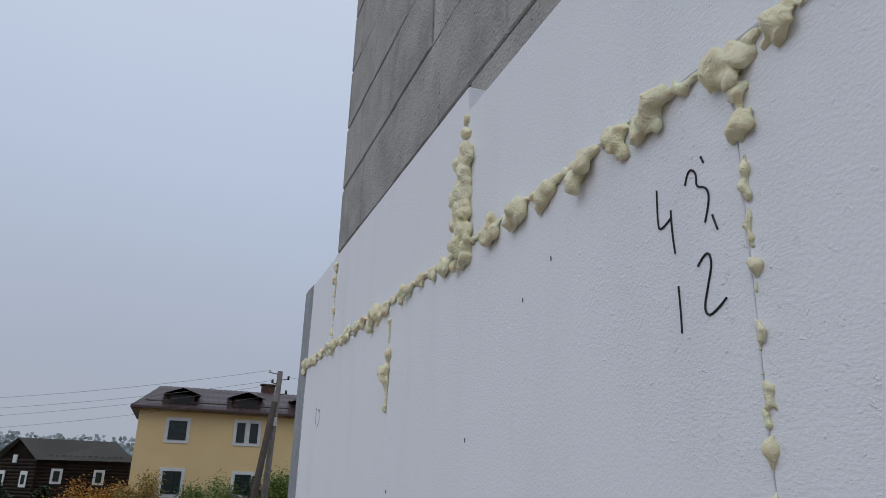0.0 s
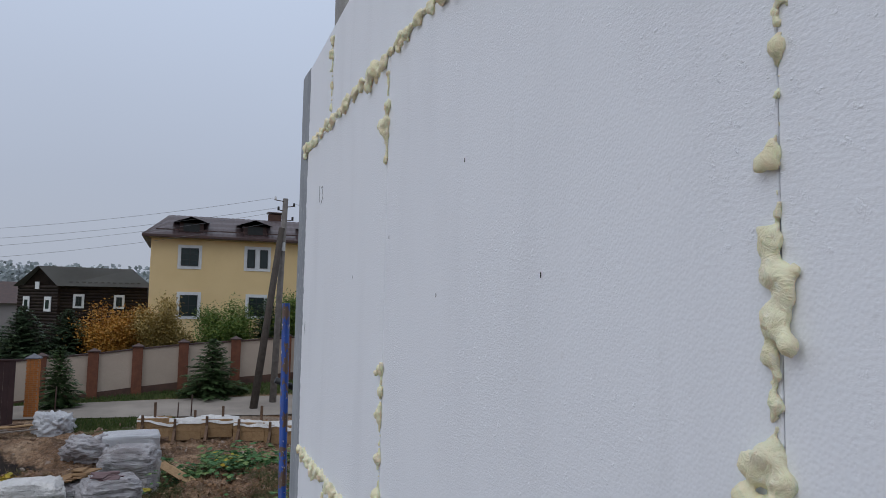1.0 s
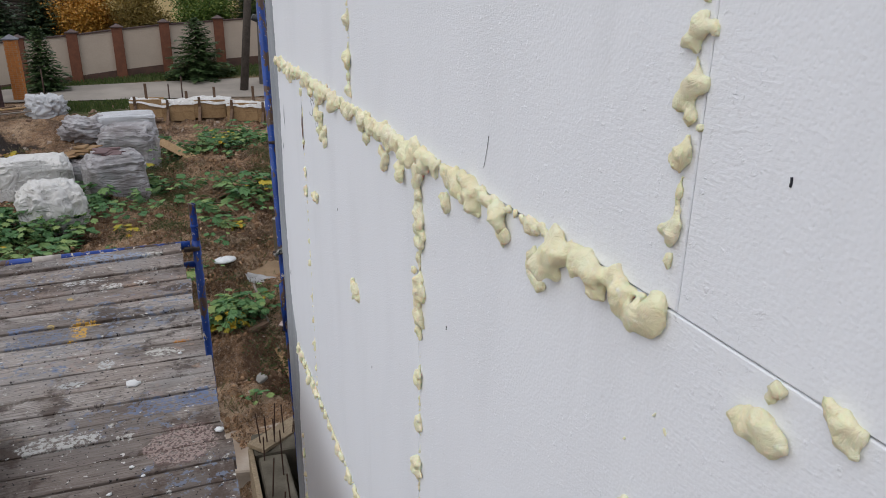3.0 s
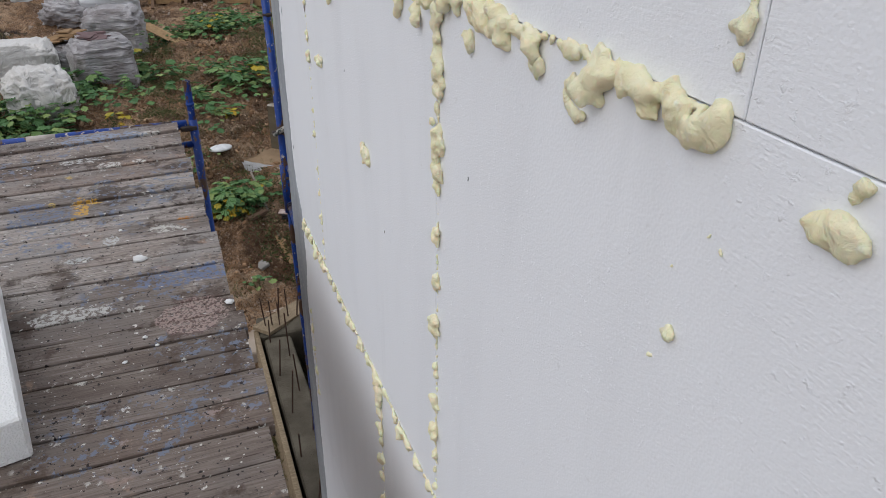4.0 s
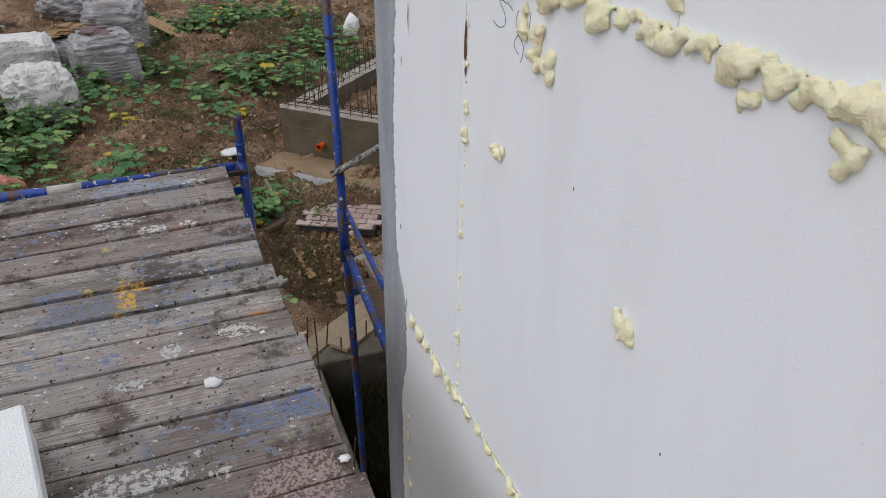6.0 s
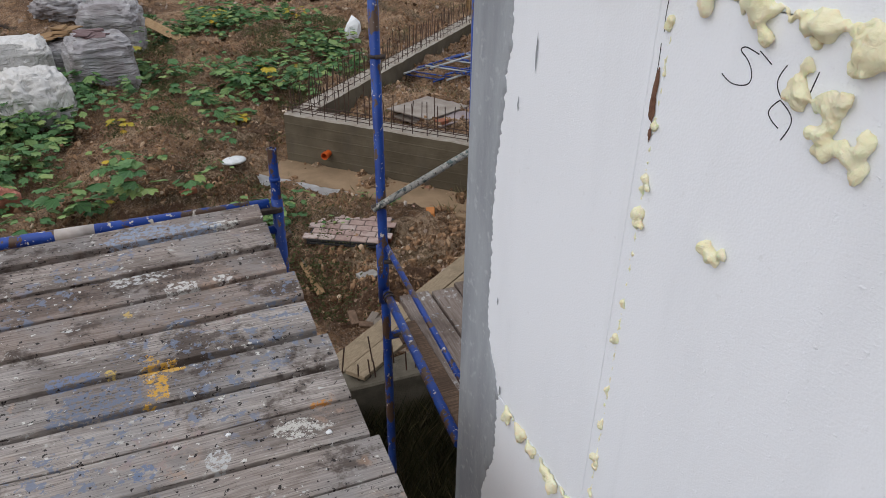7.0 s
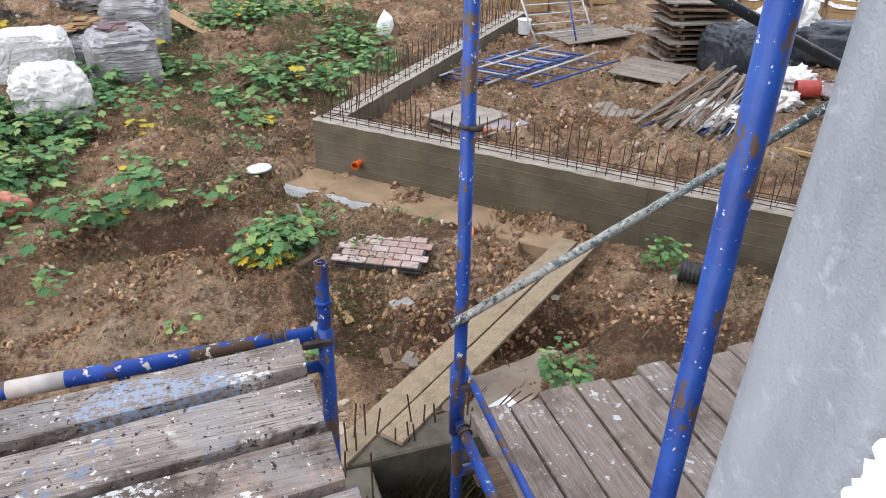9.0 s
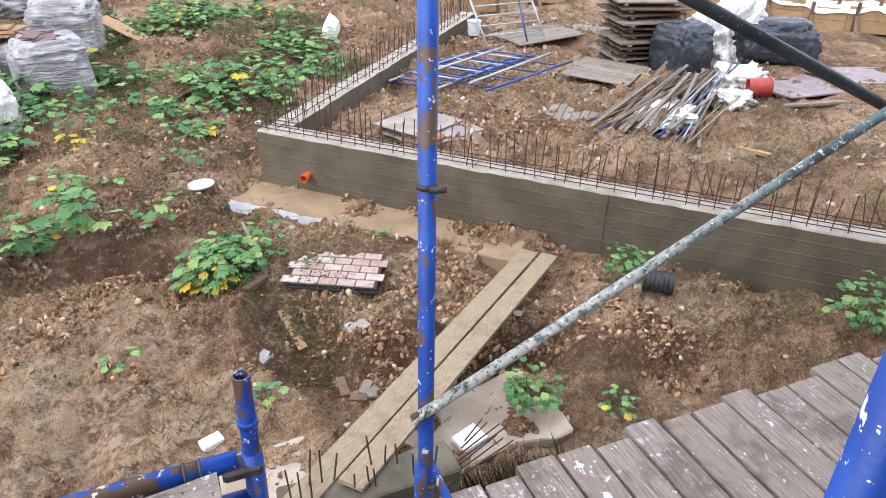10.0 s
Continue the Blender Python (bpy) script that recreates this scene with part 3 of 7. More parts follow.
def ground(x, y):
    """Height of the site: worked soil, heaps, a trench, a rise to the road and the plots behind it."""
    z = -0.52
    near = 1 - sstep(y, 28, 33)
    for cx, cy, sx, sy, h in ((-0.5, 14.3, 1.1, 0.8, 0.32), (-0.2, 12.9, 1.2, 0.6, 0.20), (-1.25, 11.35, 0.75, 0.42, -0.34), (-0.40, 11.0, 0.4, 0.3, -0.20), (-1.6, 10.2, 1.4, 0.9, 0.10), (0.1, 20.0, 1.2, 0.6, 0.42), (-0.2, 18.4, 0.9, 0.7, -0.18), (0.75, 9.3, 0.45, 0.9, -0.22), (0.6, 17.5, 2.0, 1.3, 0.22), (-1.2, 15.7, 1.6, 0.9, 0.15),
                              (1.75, 8.75, 0.6, 0.4, 0.22), (2.75, 8.15, 0.75, 0.42, -0.62), (3.6, 7.5, 0.8, 0.45, 0.32), (0.9, 8.5, 0.8, 0.6, -0.10), (5.2, 7.2, 1.2, 0.8, 0.12),
                              (1.2, 9.6, 1.0, 0.7, 0.06), (0.4, 12.0, 0.8, 0.5, -0.08), (2.5, 21.5, 2.2, 1.6, 0.35), (6.5, 24.0, 3.0, 1.5, 0.3), (1.3, 5.7, 1.3, 0.5, -0.55), (-5.0, 27.5, 2.6, 1.3, 0.35)):
        z += h * math.exp(-((x - cx) / sx) ** 2 - ((y - cy) / sy) ** 2)
    u = (x - FO[0]) * FU[0] + (y - FO[1]) * FU[1]
    v = (x - FO[0]) * FV[0] + (y - FO[1]) * FV[1]
    z += 0.52 * sstep(u, 0.08, 0.3) * sstep(v, 0.08, 0.3) * (1 - sstep(u, 14.5, 18)) * (1 - 0.6 * sstep(v, 9, 14)) * near
    p = Vector((x, y, 0.0))
    if -30 < x < 40 and -12 < y < 60:
        z += near * (0.22 * noise.fractal(p * 0.7, 0.9, 2.0, 4) + 0.12 * noise.fractal(p * 2.6, 0.8, 2.0, 4))
        if 0 < y < 24 and -9 < x < 16:
            z += 0.10 * (0.3 - abs(noise.noise(p * 1.9 + Vector((4, 2, 0))))) + 0.05 * (0.3 - abs(noise.noise(p * 4.7))) + 0.045 * noise.noise(p * 7) + 0.035 * noise.noise(p * 13) + 0.022 * (0.3 - abs(noise.noise(p * 17)))
    z += 0.72 * sstep(y, 27, 38) + 1.7 * sstep(y, 38.5, 56)
    z += 0.095 * max(-9, min(9, x)) * sstep(y, 33, 40) * (1 - sstep(y, 70, 120))
    far = math.hypot(x, y)
    z += 12 * sstep(far, 250, 900) + 30 * sstep(far, 900, 2500)
    return z


def spaced(lo, hi, fine_lo, fine_hi, step, grow):
    out = list(np.arange(fine_lo, fine_hi, step))
    s, v = step, fine_hi
    while v < hi:
        out.append(v)
        s *= grow
        v += s
    out.append(hi)
    s, v = step * grow, fine_lo - step
    while v > lo:
        out.append(v)
        s *= grow
        v -= s
    out.append(lo)
    return sorted(out)


gx = spaced(-2500, 2500, -5.0, 9.0, 0.05, 1.10)
gy = spaced(-600, 3000, 6.5, 18.0, 0.05, 1.05)
gv = [(x, y, ground(x, y)) for y in gy for x in gx]
gf = [(j * len(gx) + i, j * len(gx) + i + 1, (j + 1) * len(gx) + i + 1, (j + 1) * len(gx) + i) for j in range(len(gy) - 1) for i in range(len(gx) - 1)]
tagged(from_arrays("ground", gv, gf, SOIL, smooth=True), "dug-over brown soil of a building site", "ground", kind="structure")

# the road beyond the site
rv, rf = [], []
xs = list(np.arange(-60, 60.1, 1.5))
for i, x in enumerate(xs):
    for y in (32.0 - 0.05 * x, 33.2 - 0.05 * x, 35.3 - 0.05 * x):
        rv.append((x, y, ground(x, y) + 0.05))
    if i:
        k = 3 * i
        rf += [(k - 3, k, k + 1, k - 2), (k - 2, k + 1, k + 2, k - 1)]
tagged(from_arrays("road", rv, rf, ASPHALT), "worn grey road with wet patches beside a grass verge", "road", kind="structure")

# ---- the house being insulated ----
house = thing("wall_core", "grey concrete block house wall with mortar joints", "wall", kind="structure")
core = bmesh.new()
add_box(core, (0.125, -7.0, -0.9), (9.0, 3.14, 8.4))
part("mortar_core", core, MORTAR, house)

insul = thing("wall_insulation", "white polystyrene insulation boards fixed to the wall", "insulation", kind="structure")
ROWS_Z = [(-0.9, -0.003, 0.30), (0.0, 0.997, 0.82), (1.0, 1.997, 0.42), (2.0, 2.997, 0.90), (3.0, 3.9990, 0.502), (4.0, 4.998, 0.926), (5.0, 5.250, 0.50)]
for zi, (z0, z1, off) in enumerate(ROWS_Z):
    cuts = [off + 1.035 * k for k in range(-6, 4)]
    cuts = [-5.9] + [c for c in cuts if -5.5 < c < 2.9] + [3.15]
    for a, b in zip(cuts, cuts[1:]):
        top = z1 + (0.05 if zi == 6 and a > 1.5 else 0.0)
        dx = rng.uniform(-0.0006, 0.0006)
        bm = box((dx, a + 0.0007, z0 + 0.0006), (0.122, b - 0.0007, top), 0.0012)
        part("board", bm, EPS, insul)


# grey adhesive coat that wraps the corner, with a torn edge
def coat_edge(z):
    p = Vector((0.0, 0.0, z))
    e = float(np.interp(z, (2.62, 2.80, 3.00, 3.08, 3.17, 3.36, 3.46, 3.60, 3.70, 3.80, 3.90, 4.2), (3.0, 2.945, 2.945, 2.985, 3.025, 3.022, 3.03, 3.018, 3.008, 2.993, 2.988, 3.01)))
    return e + 0.010 * noise.noise(p * 15) + 0.009 * noise.noise(p * 47) + 0.008 * noise.noise(p * 109)


cv, cf = [], []
zs = list(np.arange(-0.9, 5.31, 0.0075))
prof = [(0.12, -0.0016), (0.4, -0.003), (0.7, -0.0045), (1.0, -0.003)]
arc = [(0.000, 3.172), (0.006, 3.182), (0.018, 3.187), (0.30, 3.187), (6.0, 3.187)]
for i, z in enumerate(zs):
    e = coat_edge(z)
    wob = 0.0008 * noise.noise(Vector((0, 1, z * 6)))
    row = [(0.002, e, z), (-0.0008, e + 0.001, z)]
    row += [(x + wob, e + (3.160 - e) * k, z) for k, x in prof]
    row += [(x, y + wob, z) for x, y in arc]
    cv += row
    n = len(row)
    if i:
        cf += [((i - 1) * n + j, (i - 1) * n + j + 1, i * n + j + 1, i * n + j) for j in range(n - 1)]
coat = from_arrays("corner_render", cv, cf, RENDER, insul, smooth=True)
tagged(coat, "grey adhesive render wrapped round the corner")


# smears of adhesive past the torn edge
def smear(cy, cz, w, h, seed):
    bm = bmesh.new()
    n = 22
    rim = []
    for k in range(n):
        a = 2 * math.pi * k / n
        r = 1 + 0.5 * noise.noise(Vector((math.cos(a) * 1.7 + seed, math.sin(a) * 1.7, seed)))
        rim.append(bm.verts.new((-0.0018, cy + w * r * math.cos(a), cz + h * r * math.sin(a))))
    mid = bm.verts.new((-0.004, cy, cz))
    for k in range(n):
        bm.faces.new((mid, rim[(k + 1) % n], rim[k]))
    return bm


for cy, cz, w, h in ((2.975, 3.83, 0.008, 0.05), (3.02, 3.02, 0.012, 0.02), (3.06, 3.25, 0.006, 0.012), (3.03, 3.72, 0.005, 0.016), (3.055, 3.98, 0.005, 0.02), (3.05, 2.90, 0.014, 0.03), (3.03, 4.4, 0.006, 0.03)):
    part("smear", smear(cy - 0.085, cz, w * 0.28, h * 0.75, cy * 31 + cz), RENDER, insul, "grey adhesive smear")


# an open joint where the brown back of the board shows
gapm = simple("rusty_brown_joint", (0.12, 0.055, 0.035), (0.20, 0.11, 0.075), 90, 0.95, 0.002)
for cy, cz, w, h in ((2.553, 3.862, 0.005, 0.030), (2.552, 3.835, 0.007, 0.018), (2.549, 3.800, 0.0035, 0.012)):
    part("open_joint", smear(cy, cz, w, h, cz * 17), gapm, insul, "brown open joint between boards")

# ---- mounting foam along the joints ----
def wy(y):
    """Place along the wall from the first layout of the joints."""
    return 0.98 * y - 0.045


ball = bmesh.new()
bmesh.ops.create_icosphere(ball, subdivisions=3, radius=1.0)
BALL_V, BALL_F = [v.co.normalized() for v in ball.verts], [[v.index for v in f.verts] for f in ball.faces]
ball.free()


def foam(name, lumps, seed, voxel=0.0032):
    """Beads of expanding foam: overlapping drooping folds of (y, z, radius), fused into one skin."""
    r2 = random.Random(seed)
    vs, fs = [], []
    for y, z, r in lumps:
        y = wy(y)
        for k in range(6 if r > 0.012 else 2):
            s = r * (0.72 if k == 0 else r2.uniform(0.30, 0.60))
            oy = 0 if k == 0 else r2.uniform(-0.95, 0.95) * r
            oz = 0 if k == 0 else r2.uniform(-1.0, 0.7) * r
            ox = -s * (0.35 if k == 0 else r2.uniform(0.1, 1.0))
            size = Vector((s * r2.uniform(0.6, 0.9), s * r2.uniform(0.7, 1.25), s * r2.uniform(0.8, 1.4)))
            seed2 = r2.uniform(0, 50)
            tilt = Matrix.Rotation(r2.uniform(-0.9, 0.9), 3, "X")
            o, a, b = Vector((ox, y + oy, z + oz)), Vector((seed2, 0, 3)), Vector((0, seed2, 0))
            n = len(vs)
            for d in BALL_V:
                w = noise.noise(d * 1.6 + a)
                kk = 0.85 + 0.42 * w + 0.30 * (0.3 - abs(noise.noise(d * 2.4 + b)))
                vs.append(tilt @ (Vector((d.x * size.x, d.y * size.y, d.z * size.z)) * kk) + o)
            fs += [(n + f[0], n + f[1], n + f[2]) for f in BALL_F]
    ob = tagged(from_arrays(name, vs, fs, FOAM, insul, True), "pale yellow expanded mounting foam")
    k = ob.modifiers.new("fuse", "REMESH")
    k.mode, k.voxel_size, k.use_smooth_shade = "VOXEL", voxel, True
    k = ob.modifiers.new("soften", "SMOOTH")
    k.factor, k.iterations = 0.5, 1
    return ob


def bead(y0, z0, y1, z1, beads, thin, seed, sway=0.004):
    """Lumps along a joint from (y0, z0) to (y1, z1): beads at (distance, radius), with a thin run between them where they lie close."""
    r2 = random.Random(seed)
    n = math.hypot(y1 - y0, z1 - z0)
    dy, dz = (y1 - y0) / n, (z1 - z0) / n
    out = []
    beads = sorted(beads)
    for (s, r), (s2, rr) in zip(beads, beads[1:] + [(beads[-1][0], 0.01)]):
        drop = 0.35 * r if abs(dy) > 0.5 else 0.0
        out.append((y0 + dy * s + r2.uniform(-1, 1) * sway, z0 + dz * s - drop + r2.uniform(-1, 1) * sway, r))
        gap = s2 - s
        if 0 < gap < 0.20 and thin:
            m = max(1, int(gap / (thin * 1.4)))
            for k in range(1, m):
                t = k / m
                out.append((y0 + dy * (s + gap * t) + r2.uniform(-1, 1) * sway * 0.5, z0 + dz * (s + gap * t), thin * r2.uniform(0.7, 1.25)))
    return out


JOINT_A = [(0.02, 0.012), (0.07, 0.009), (0.135, 0.018), (0.165, 0.010), (0.205, 0.023), (0.25, 0.011), (0.30, 0.024), (0.36, 0.021), (0.435, 0.022), (0.53, 0.021), (0.60, 0.026), (0.70, 0.024),
           (0.80, 0.024), (0.91, 0.023), (0.975, 0.016), (1.04, 0.018), (1.12, 0.016), (1.17, 0.017), (1.28, 0.021), (1.35, 0.024), (1.40, 0.026), (1.50, 0.018), (1.57, 0.02), (1.67, 0.022), (1.75, 0.018),
           (1.85, 0.021), (1.95, 0.02), (2.04, 0.016), (2.14, 0.022), (2.25, 0.018), (2.32, 0.026)]
foam("foam_bead", bead(0.80, 4.990, 3.14, 5.022, JOINT_A, 0.009, 1), 11)
foam("foam_bead", bead(1.612, 5.00, 1.608, 5.25, [(0.0, 0.034), (0.03, 0.032), (0.06, 0.033), (0.09, 0.031), (0.12, 0.027), (0.15, 0.028), (0.18, 0.021), (0.205, 0.017), (0.235, 0.012)], 0.018, 2), 12)
foam("foam_bead", bead(2.70, 5.02, 2.70, 5.29, [(0.03, 0.012), (0.10, 0.014), (0.15, 0.010), (0.20, 0.016), (0.24, 0.014)], 0.006, 3), 13)
# joint right of the first whole board
JOINT_V2 = [(0.01, 0.020), (0.045, 0.014), (0.075, 0.016), (0.115, 0.010), (0.135, 0.011), (0.175, 0.007), (0.20, 0.011), (0.24, 0.006), (0.255, 0.008), (0.29, 0.008), (0.305, 0.008), (0.34, 0.011),
            (0.375, 0.008), (0.415, 0.014), (0.47, 0.015), (0.50, 0.019), (0.53, 0.019), (0.552, 0.013), (0.58, 0.011), (0.622, 0.020), (0.655, 0.024), (0.675, 0.022), (0.71, 0.017), (0.74, 0.013), (0.765, 0.008),
            (0.79, 0.017), (0.828, 0.014), (0.85, 0.011), (0.88, 0.015), (0.91, 0.007), (0.935, 0.014), (0.965, 0.009)]
foam("foam_bead", bead(0.980, 4.998, 1.006, 4.0, [(d, r * 0.9) for d, r in JOINT_V2], 0.005, 4), 14, 0.003)
foam("foam_bead", bead(2.05, 4.99, 2.05, 4.0, [(0.03, 0.010), (0.10, 0.016), (0.135, 0.022), (0.165, 0.013), (0.21, 0.011)], 0.006, 5), 15)
foam("foam_bead", bead(2.05, 4.99, 2.05, 4.0, [(0.645, 0.016), (0.69, 0.013), (0.73, 0.016), (0.82, 0.017), (0.89, 0.018), (0.925, 0.012), (0.96, 0.016)], 0.006, 6), 16)
# long joint between the two rows at chest height
JOINT_B = [(0.0, 0.019), (0.045, 0.022), (0.09, 0.025), (0.155, 0.026), (0.22, 0.014), (0.29, 0.022), (0.325, 0.013), (0.375, 0.025), (0.43, 0.022), (0.47, 0.017), (0.515, 0.016), (0.545, 0.022), (0.575, 0.022), (0.61, 0.024),
           (0.66, 0.018), (0.70, 0.021), (0.74, 0.019), (0.77, 0.026), (0.83, 0.018), (0.88, 0.020), (0.93, 0.025), (0.98, 0.016), (1.03, 0.022), (1.08, 0.018), (1.13, 0.016), (1.19, 0.025), (1.25, 0.022),
           (1.32, 0.029), (1.38, 0.022), (1.47, 0.025), (1.56, 0.020), (1.65, 0.022), (1.73, 0.019), (1.80, 0.026), (1.88, 0.021), (1.97, 0.024), (2.06, 0.020)]
foam("foam_bead", bead(1.015, 3.998, 3.09, 4.006, JOINT_B, 0.010, 7), 17)
hang = [(1.220, 3.972, 0.0095), (1.228, 3.964, 0.0095), (1.231, 3.954, 0.0095), (1.227, 3.945, 0.0095), (1.218, 3.939, 0.0095), (1.208, 3.937, 0.0095), (1.199, 3.941, 0.0085), (2.408, 4.004, 0.013), (2.405, 3.98, 0.011), (2.408, 3.956, 0.012), (2.412, 3.934, 0.016), (2.415, 3.924, 0.015), (2.366, 3.928, 0.018), (2.360, 3.91, 0.013), (2.367, 3.894, 0.019), (2.345, 3.89, 0.014), (2.328, 3.887, 0.018), (2.314, 3.903, 0.013), (2.354, 4.005, 0.013), (2.349, 3.985, 0.010),
        (1.70, 3.955, 0.017), (1.78, 3.95, 0.018), (1.48, 3.955, 0.016), (1.30, 3.965, 0.014), (1.92, 3.96, 0.014)]
foam("foam_bead", hang, 18)
foam("foam_lump", [(0.890, 3.964, 0.015), (0.900, 3.961, 0.013), (0.880, 3.959, 0.013), (0.883, 3.994, 0.010), (0.888, 3.985, 0.008)], 19, 0.003)
foam("foam_lump", [(0.833, 3.998, 0.013), (0.826, 3.994, 0.009)], 20, 0.003)
foam("foam_lump", [(2.045, 3.60, 0.022), (2.035, 3.595, 0.014)], 21, 0.003)
foam("foam_lump", [(2.478, 3.692, 0.019), (2.47, 3.688, 0.012)], 22, 0.003)
foam("foam_lump", [(1.022, 3.800, 0.009), (1.03, 3.797, 0.006)], 23, 0.002)
foam("foam_lump", [(1.044, 3.762, 0.004), (1.0, 3.905, 0.003), (0.985, 3.90, 0.003), (1.035, 3.86, 0.003)], 24, 0.0015)
foam("foam_bead", bead(1.602, 3.985, 1.607, 3.0, [(0.02, 0.02), (0.055, 0.016), (0.085, 0.018), (0.105, 0.018), (0.13, 0.015), (0.155, 0.010), (0.195, 0.019), (0.215, 0.018), (0.25, 0.019), (0.285, 0.013), (0.365, 0.015),
     (0.378, 0.013), (0.455, 0.014), (0.47, 0.011), (0.545, 0.017), (0.56, 0.018), (0.645, 0.012), (0.66, 0.011), (0.725, 0.015), (0.74, 0.012), (0.79, 0.018), (0.82, 0.012), (0.86, 0.013), (0.90, 0.010), (0.95, 0.012)], 0.0045, 8), 25, 0.003)
foam("foam_bead", bead(2.640, 3.99, 2.645, 3.0, [(0.03, 0.011), (0.10, 0.007), (0.177, 0.010), (0.254, 0.012), (0.27, 0.008), (0.314, 0.015), (0.471, 0.009), (0.538, 0.011), (0.55, 0.008), (0.659, 0.009), (0.734, 0.010), (0.815, 0.013), (0.835, 0.012), (0.90, 0.009), (0.96, 0.010)], 0.004, 9), 26, 0.003)
foam("foam_bead", bead(0.95, 3.0, 3.06, 2.996, [(0.20, 0.02), (0.32, 0.018), (0.45, 0.022), (0.56, 0.017), (0.62, 0.02), (0.70, 0.015), (0.77, 0.017), (0.84, 0.016), (0.89, 0.021), (0.94, 0.016), (1.02, 0.013), (1.08, 0.02), (1.17, 0.015), (1.25, 0.019), (1.33, 0.016),
     (1.38, 0.021), (1.44, 0.013), (1.50, 0.017), (1.55, 0.017), (1.62, 0.018), (1.69, 0.016), (1.75, 0.019), (1.81, 0.022), (1.86, 0.018), (1.92, 0.018), (1.97, 0.021), (2.04, 0.019)], 0.009, 10), 27, 0.0045)
foam("foam_bead", bead(2.02, 2.99, 2.02, 2.0, [(0.02, 0.026), (0.06, 0.024), (0.10, 0.018), (0.15, 0.021), (0.20, 0.016), (0.26, 0.019), (0.33, 0.014), (0.42, 0.015)], 0.007, 11), 28, 0.0045)
foam("foam_bead", bead(3.04, 2.6, 3.03, 1.6, [(0.02, 0.012), (0.10, 0.016), (0.20, 0.014), (0.30, 0.017), (0.42, 0.013)], 0.006, 12), 29, 0.0045)


# ---- marker writing on the boards ----
def strokes(name, lines, label, width=0.0011, group="marks on the boards"):
    cu = bpy.data.curves.new(name, "CURVE")
    cu.dimensions, cu.bevel_depth, cu.bevel_resolution = "3D", width, 1
    for pts in lines:
        s = cu.splines.new("NURBS")
        s.points.add(len(pts) - 1)
        s.order_u, s.use_endpoint_u = 3, True
        for p, (y, z) in zip(s.points, pts):
            p.co = (-0.0006, wy(y), z - 0.006, 1)
    cu.materials.append(INK)
    ob = new(name, cu)
    ob.scale = (0.6, 1, 1)
    return tagged(ob, label, "writing", group)


strokes("pencil_number", [[(1.102, 4.913), (1.104, 4.882), (1.101, 4.869), (1.083, 4.879)], [(1.083, 4.886), (1.084, 4.865), (1.081, 4.843)]], "handwritten figure four in black marker on polystyrene")
strokes("pencil_number", [[(1.060, 4.902), (1.055, 4.917), (1.043, 4.909), (1.046, 4.895), (1.032, 4.891), (1.029, 4.877), (1.038, 4.859)]], "handwritten figure three in black marker on polystyrene")
strokes("pencil_number", [[(1.036, 4.921), (1.033, 4.914)], [(1.028, 4.863), (1.023, 4.848)]], "short marker tick on the polystyrene")
strokes("pencil_number", [[(1.080, 4.812), (1.079, 4.787), (1.080, 4.769)]], "handwritten figure one in black marker on polystyrene")
strokes("pencil_number", [[(1.052, 4.823), (1.039, 4.835), (1.033, 4.823), (1.041, 4.803), (1.049, 4.783), (1.040, 4.775), (1.020, 4.788)]], "handwritten figure two in black marker on polystyrene")
S_MARK = ([(2.437, 3.916), (2.424, 3.909), (2.405, 3.910), (2.390, 3.916), (2.390, 3.929), (2.401, 3.942), (2.417, 3.949), (2.410, 3.955), (2.396, 3.953), (2.386, 3.951)], [(2.386, 3.955), (2.365, 3.945)])
NINE_MARK = ([(2.344, 3.950), (2.353, 3.936), (2.350, 3.921), (2.340, 3.914)], [(2.342, 3.912), (2.355, 3.900), (2.352, 3.888), (2.335, 3.882)], [(2.342, 3.912), (2.323, 3.904), (2.318, 3.889), (2.328, 3.871)], [(2.302, 3.954), (2.309, 3.917)])
for lines in (S_MARK, NINE_MARK):
    strokes("pencil_mark", [[((y + 0.045) / 0.98, z + 0.006) for y, z in line] for line in lines], "illegible curled pencil mark on polystyrene", 0.0008)
strokes("pencil_mark", [[(2.83, 4.84), (2.80, 4.845), (2.81, 4.825), (2.79, 4.81), (2.83, 4.79)], [(2.86, 4.85), (2.855, 4.80)]], "small illegible pencil mark on polystyrene", 0.0014)
strokes("pencil_mark", [[(1.352, 4.075), (1.356, 4.055), (1.364, 4.035)]], "thin dark scuff on the polystyrene", 0.0004)
strokes("pencil_mark", [[(2.655, 3.985), (2.657, 3.965), (2.654, 3.945)], [(2.656, 3.93), (2.653, 3.90), (2.656, 3.87)], [(2.655, 3.85), (2.656, 3.835)]], "dark open joint between polystyrene boards", 0.0008)
for y, z in ((1.483, 3.768), (2.02, 4.62), (1.72, 4.50), (1.60, 4.70), (1.40, 4.87), (1.32, 4.905), (1.35, 4.52), (2.22, 3.74), (0.905, 4.13), (1.93, 3.47), (2.35, 4.55)):
    strokes("pinhole", [[(y, z + 0.003), (y - 0.001, z), (y, z - 0.003)]], "small dark pinhole in the polystyrene", 0.0010, "pinholes")

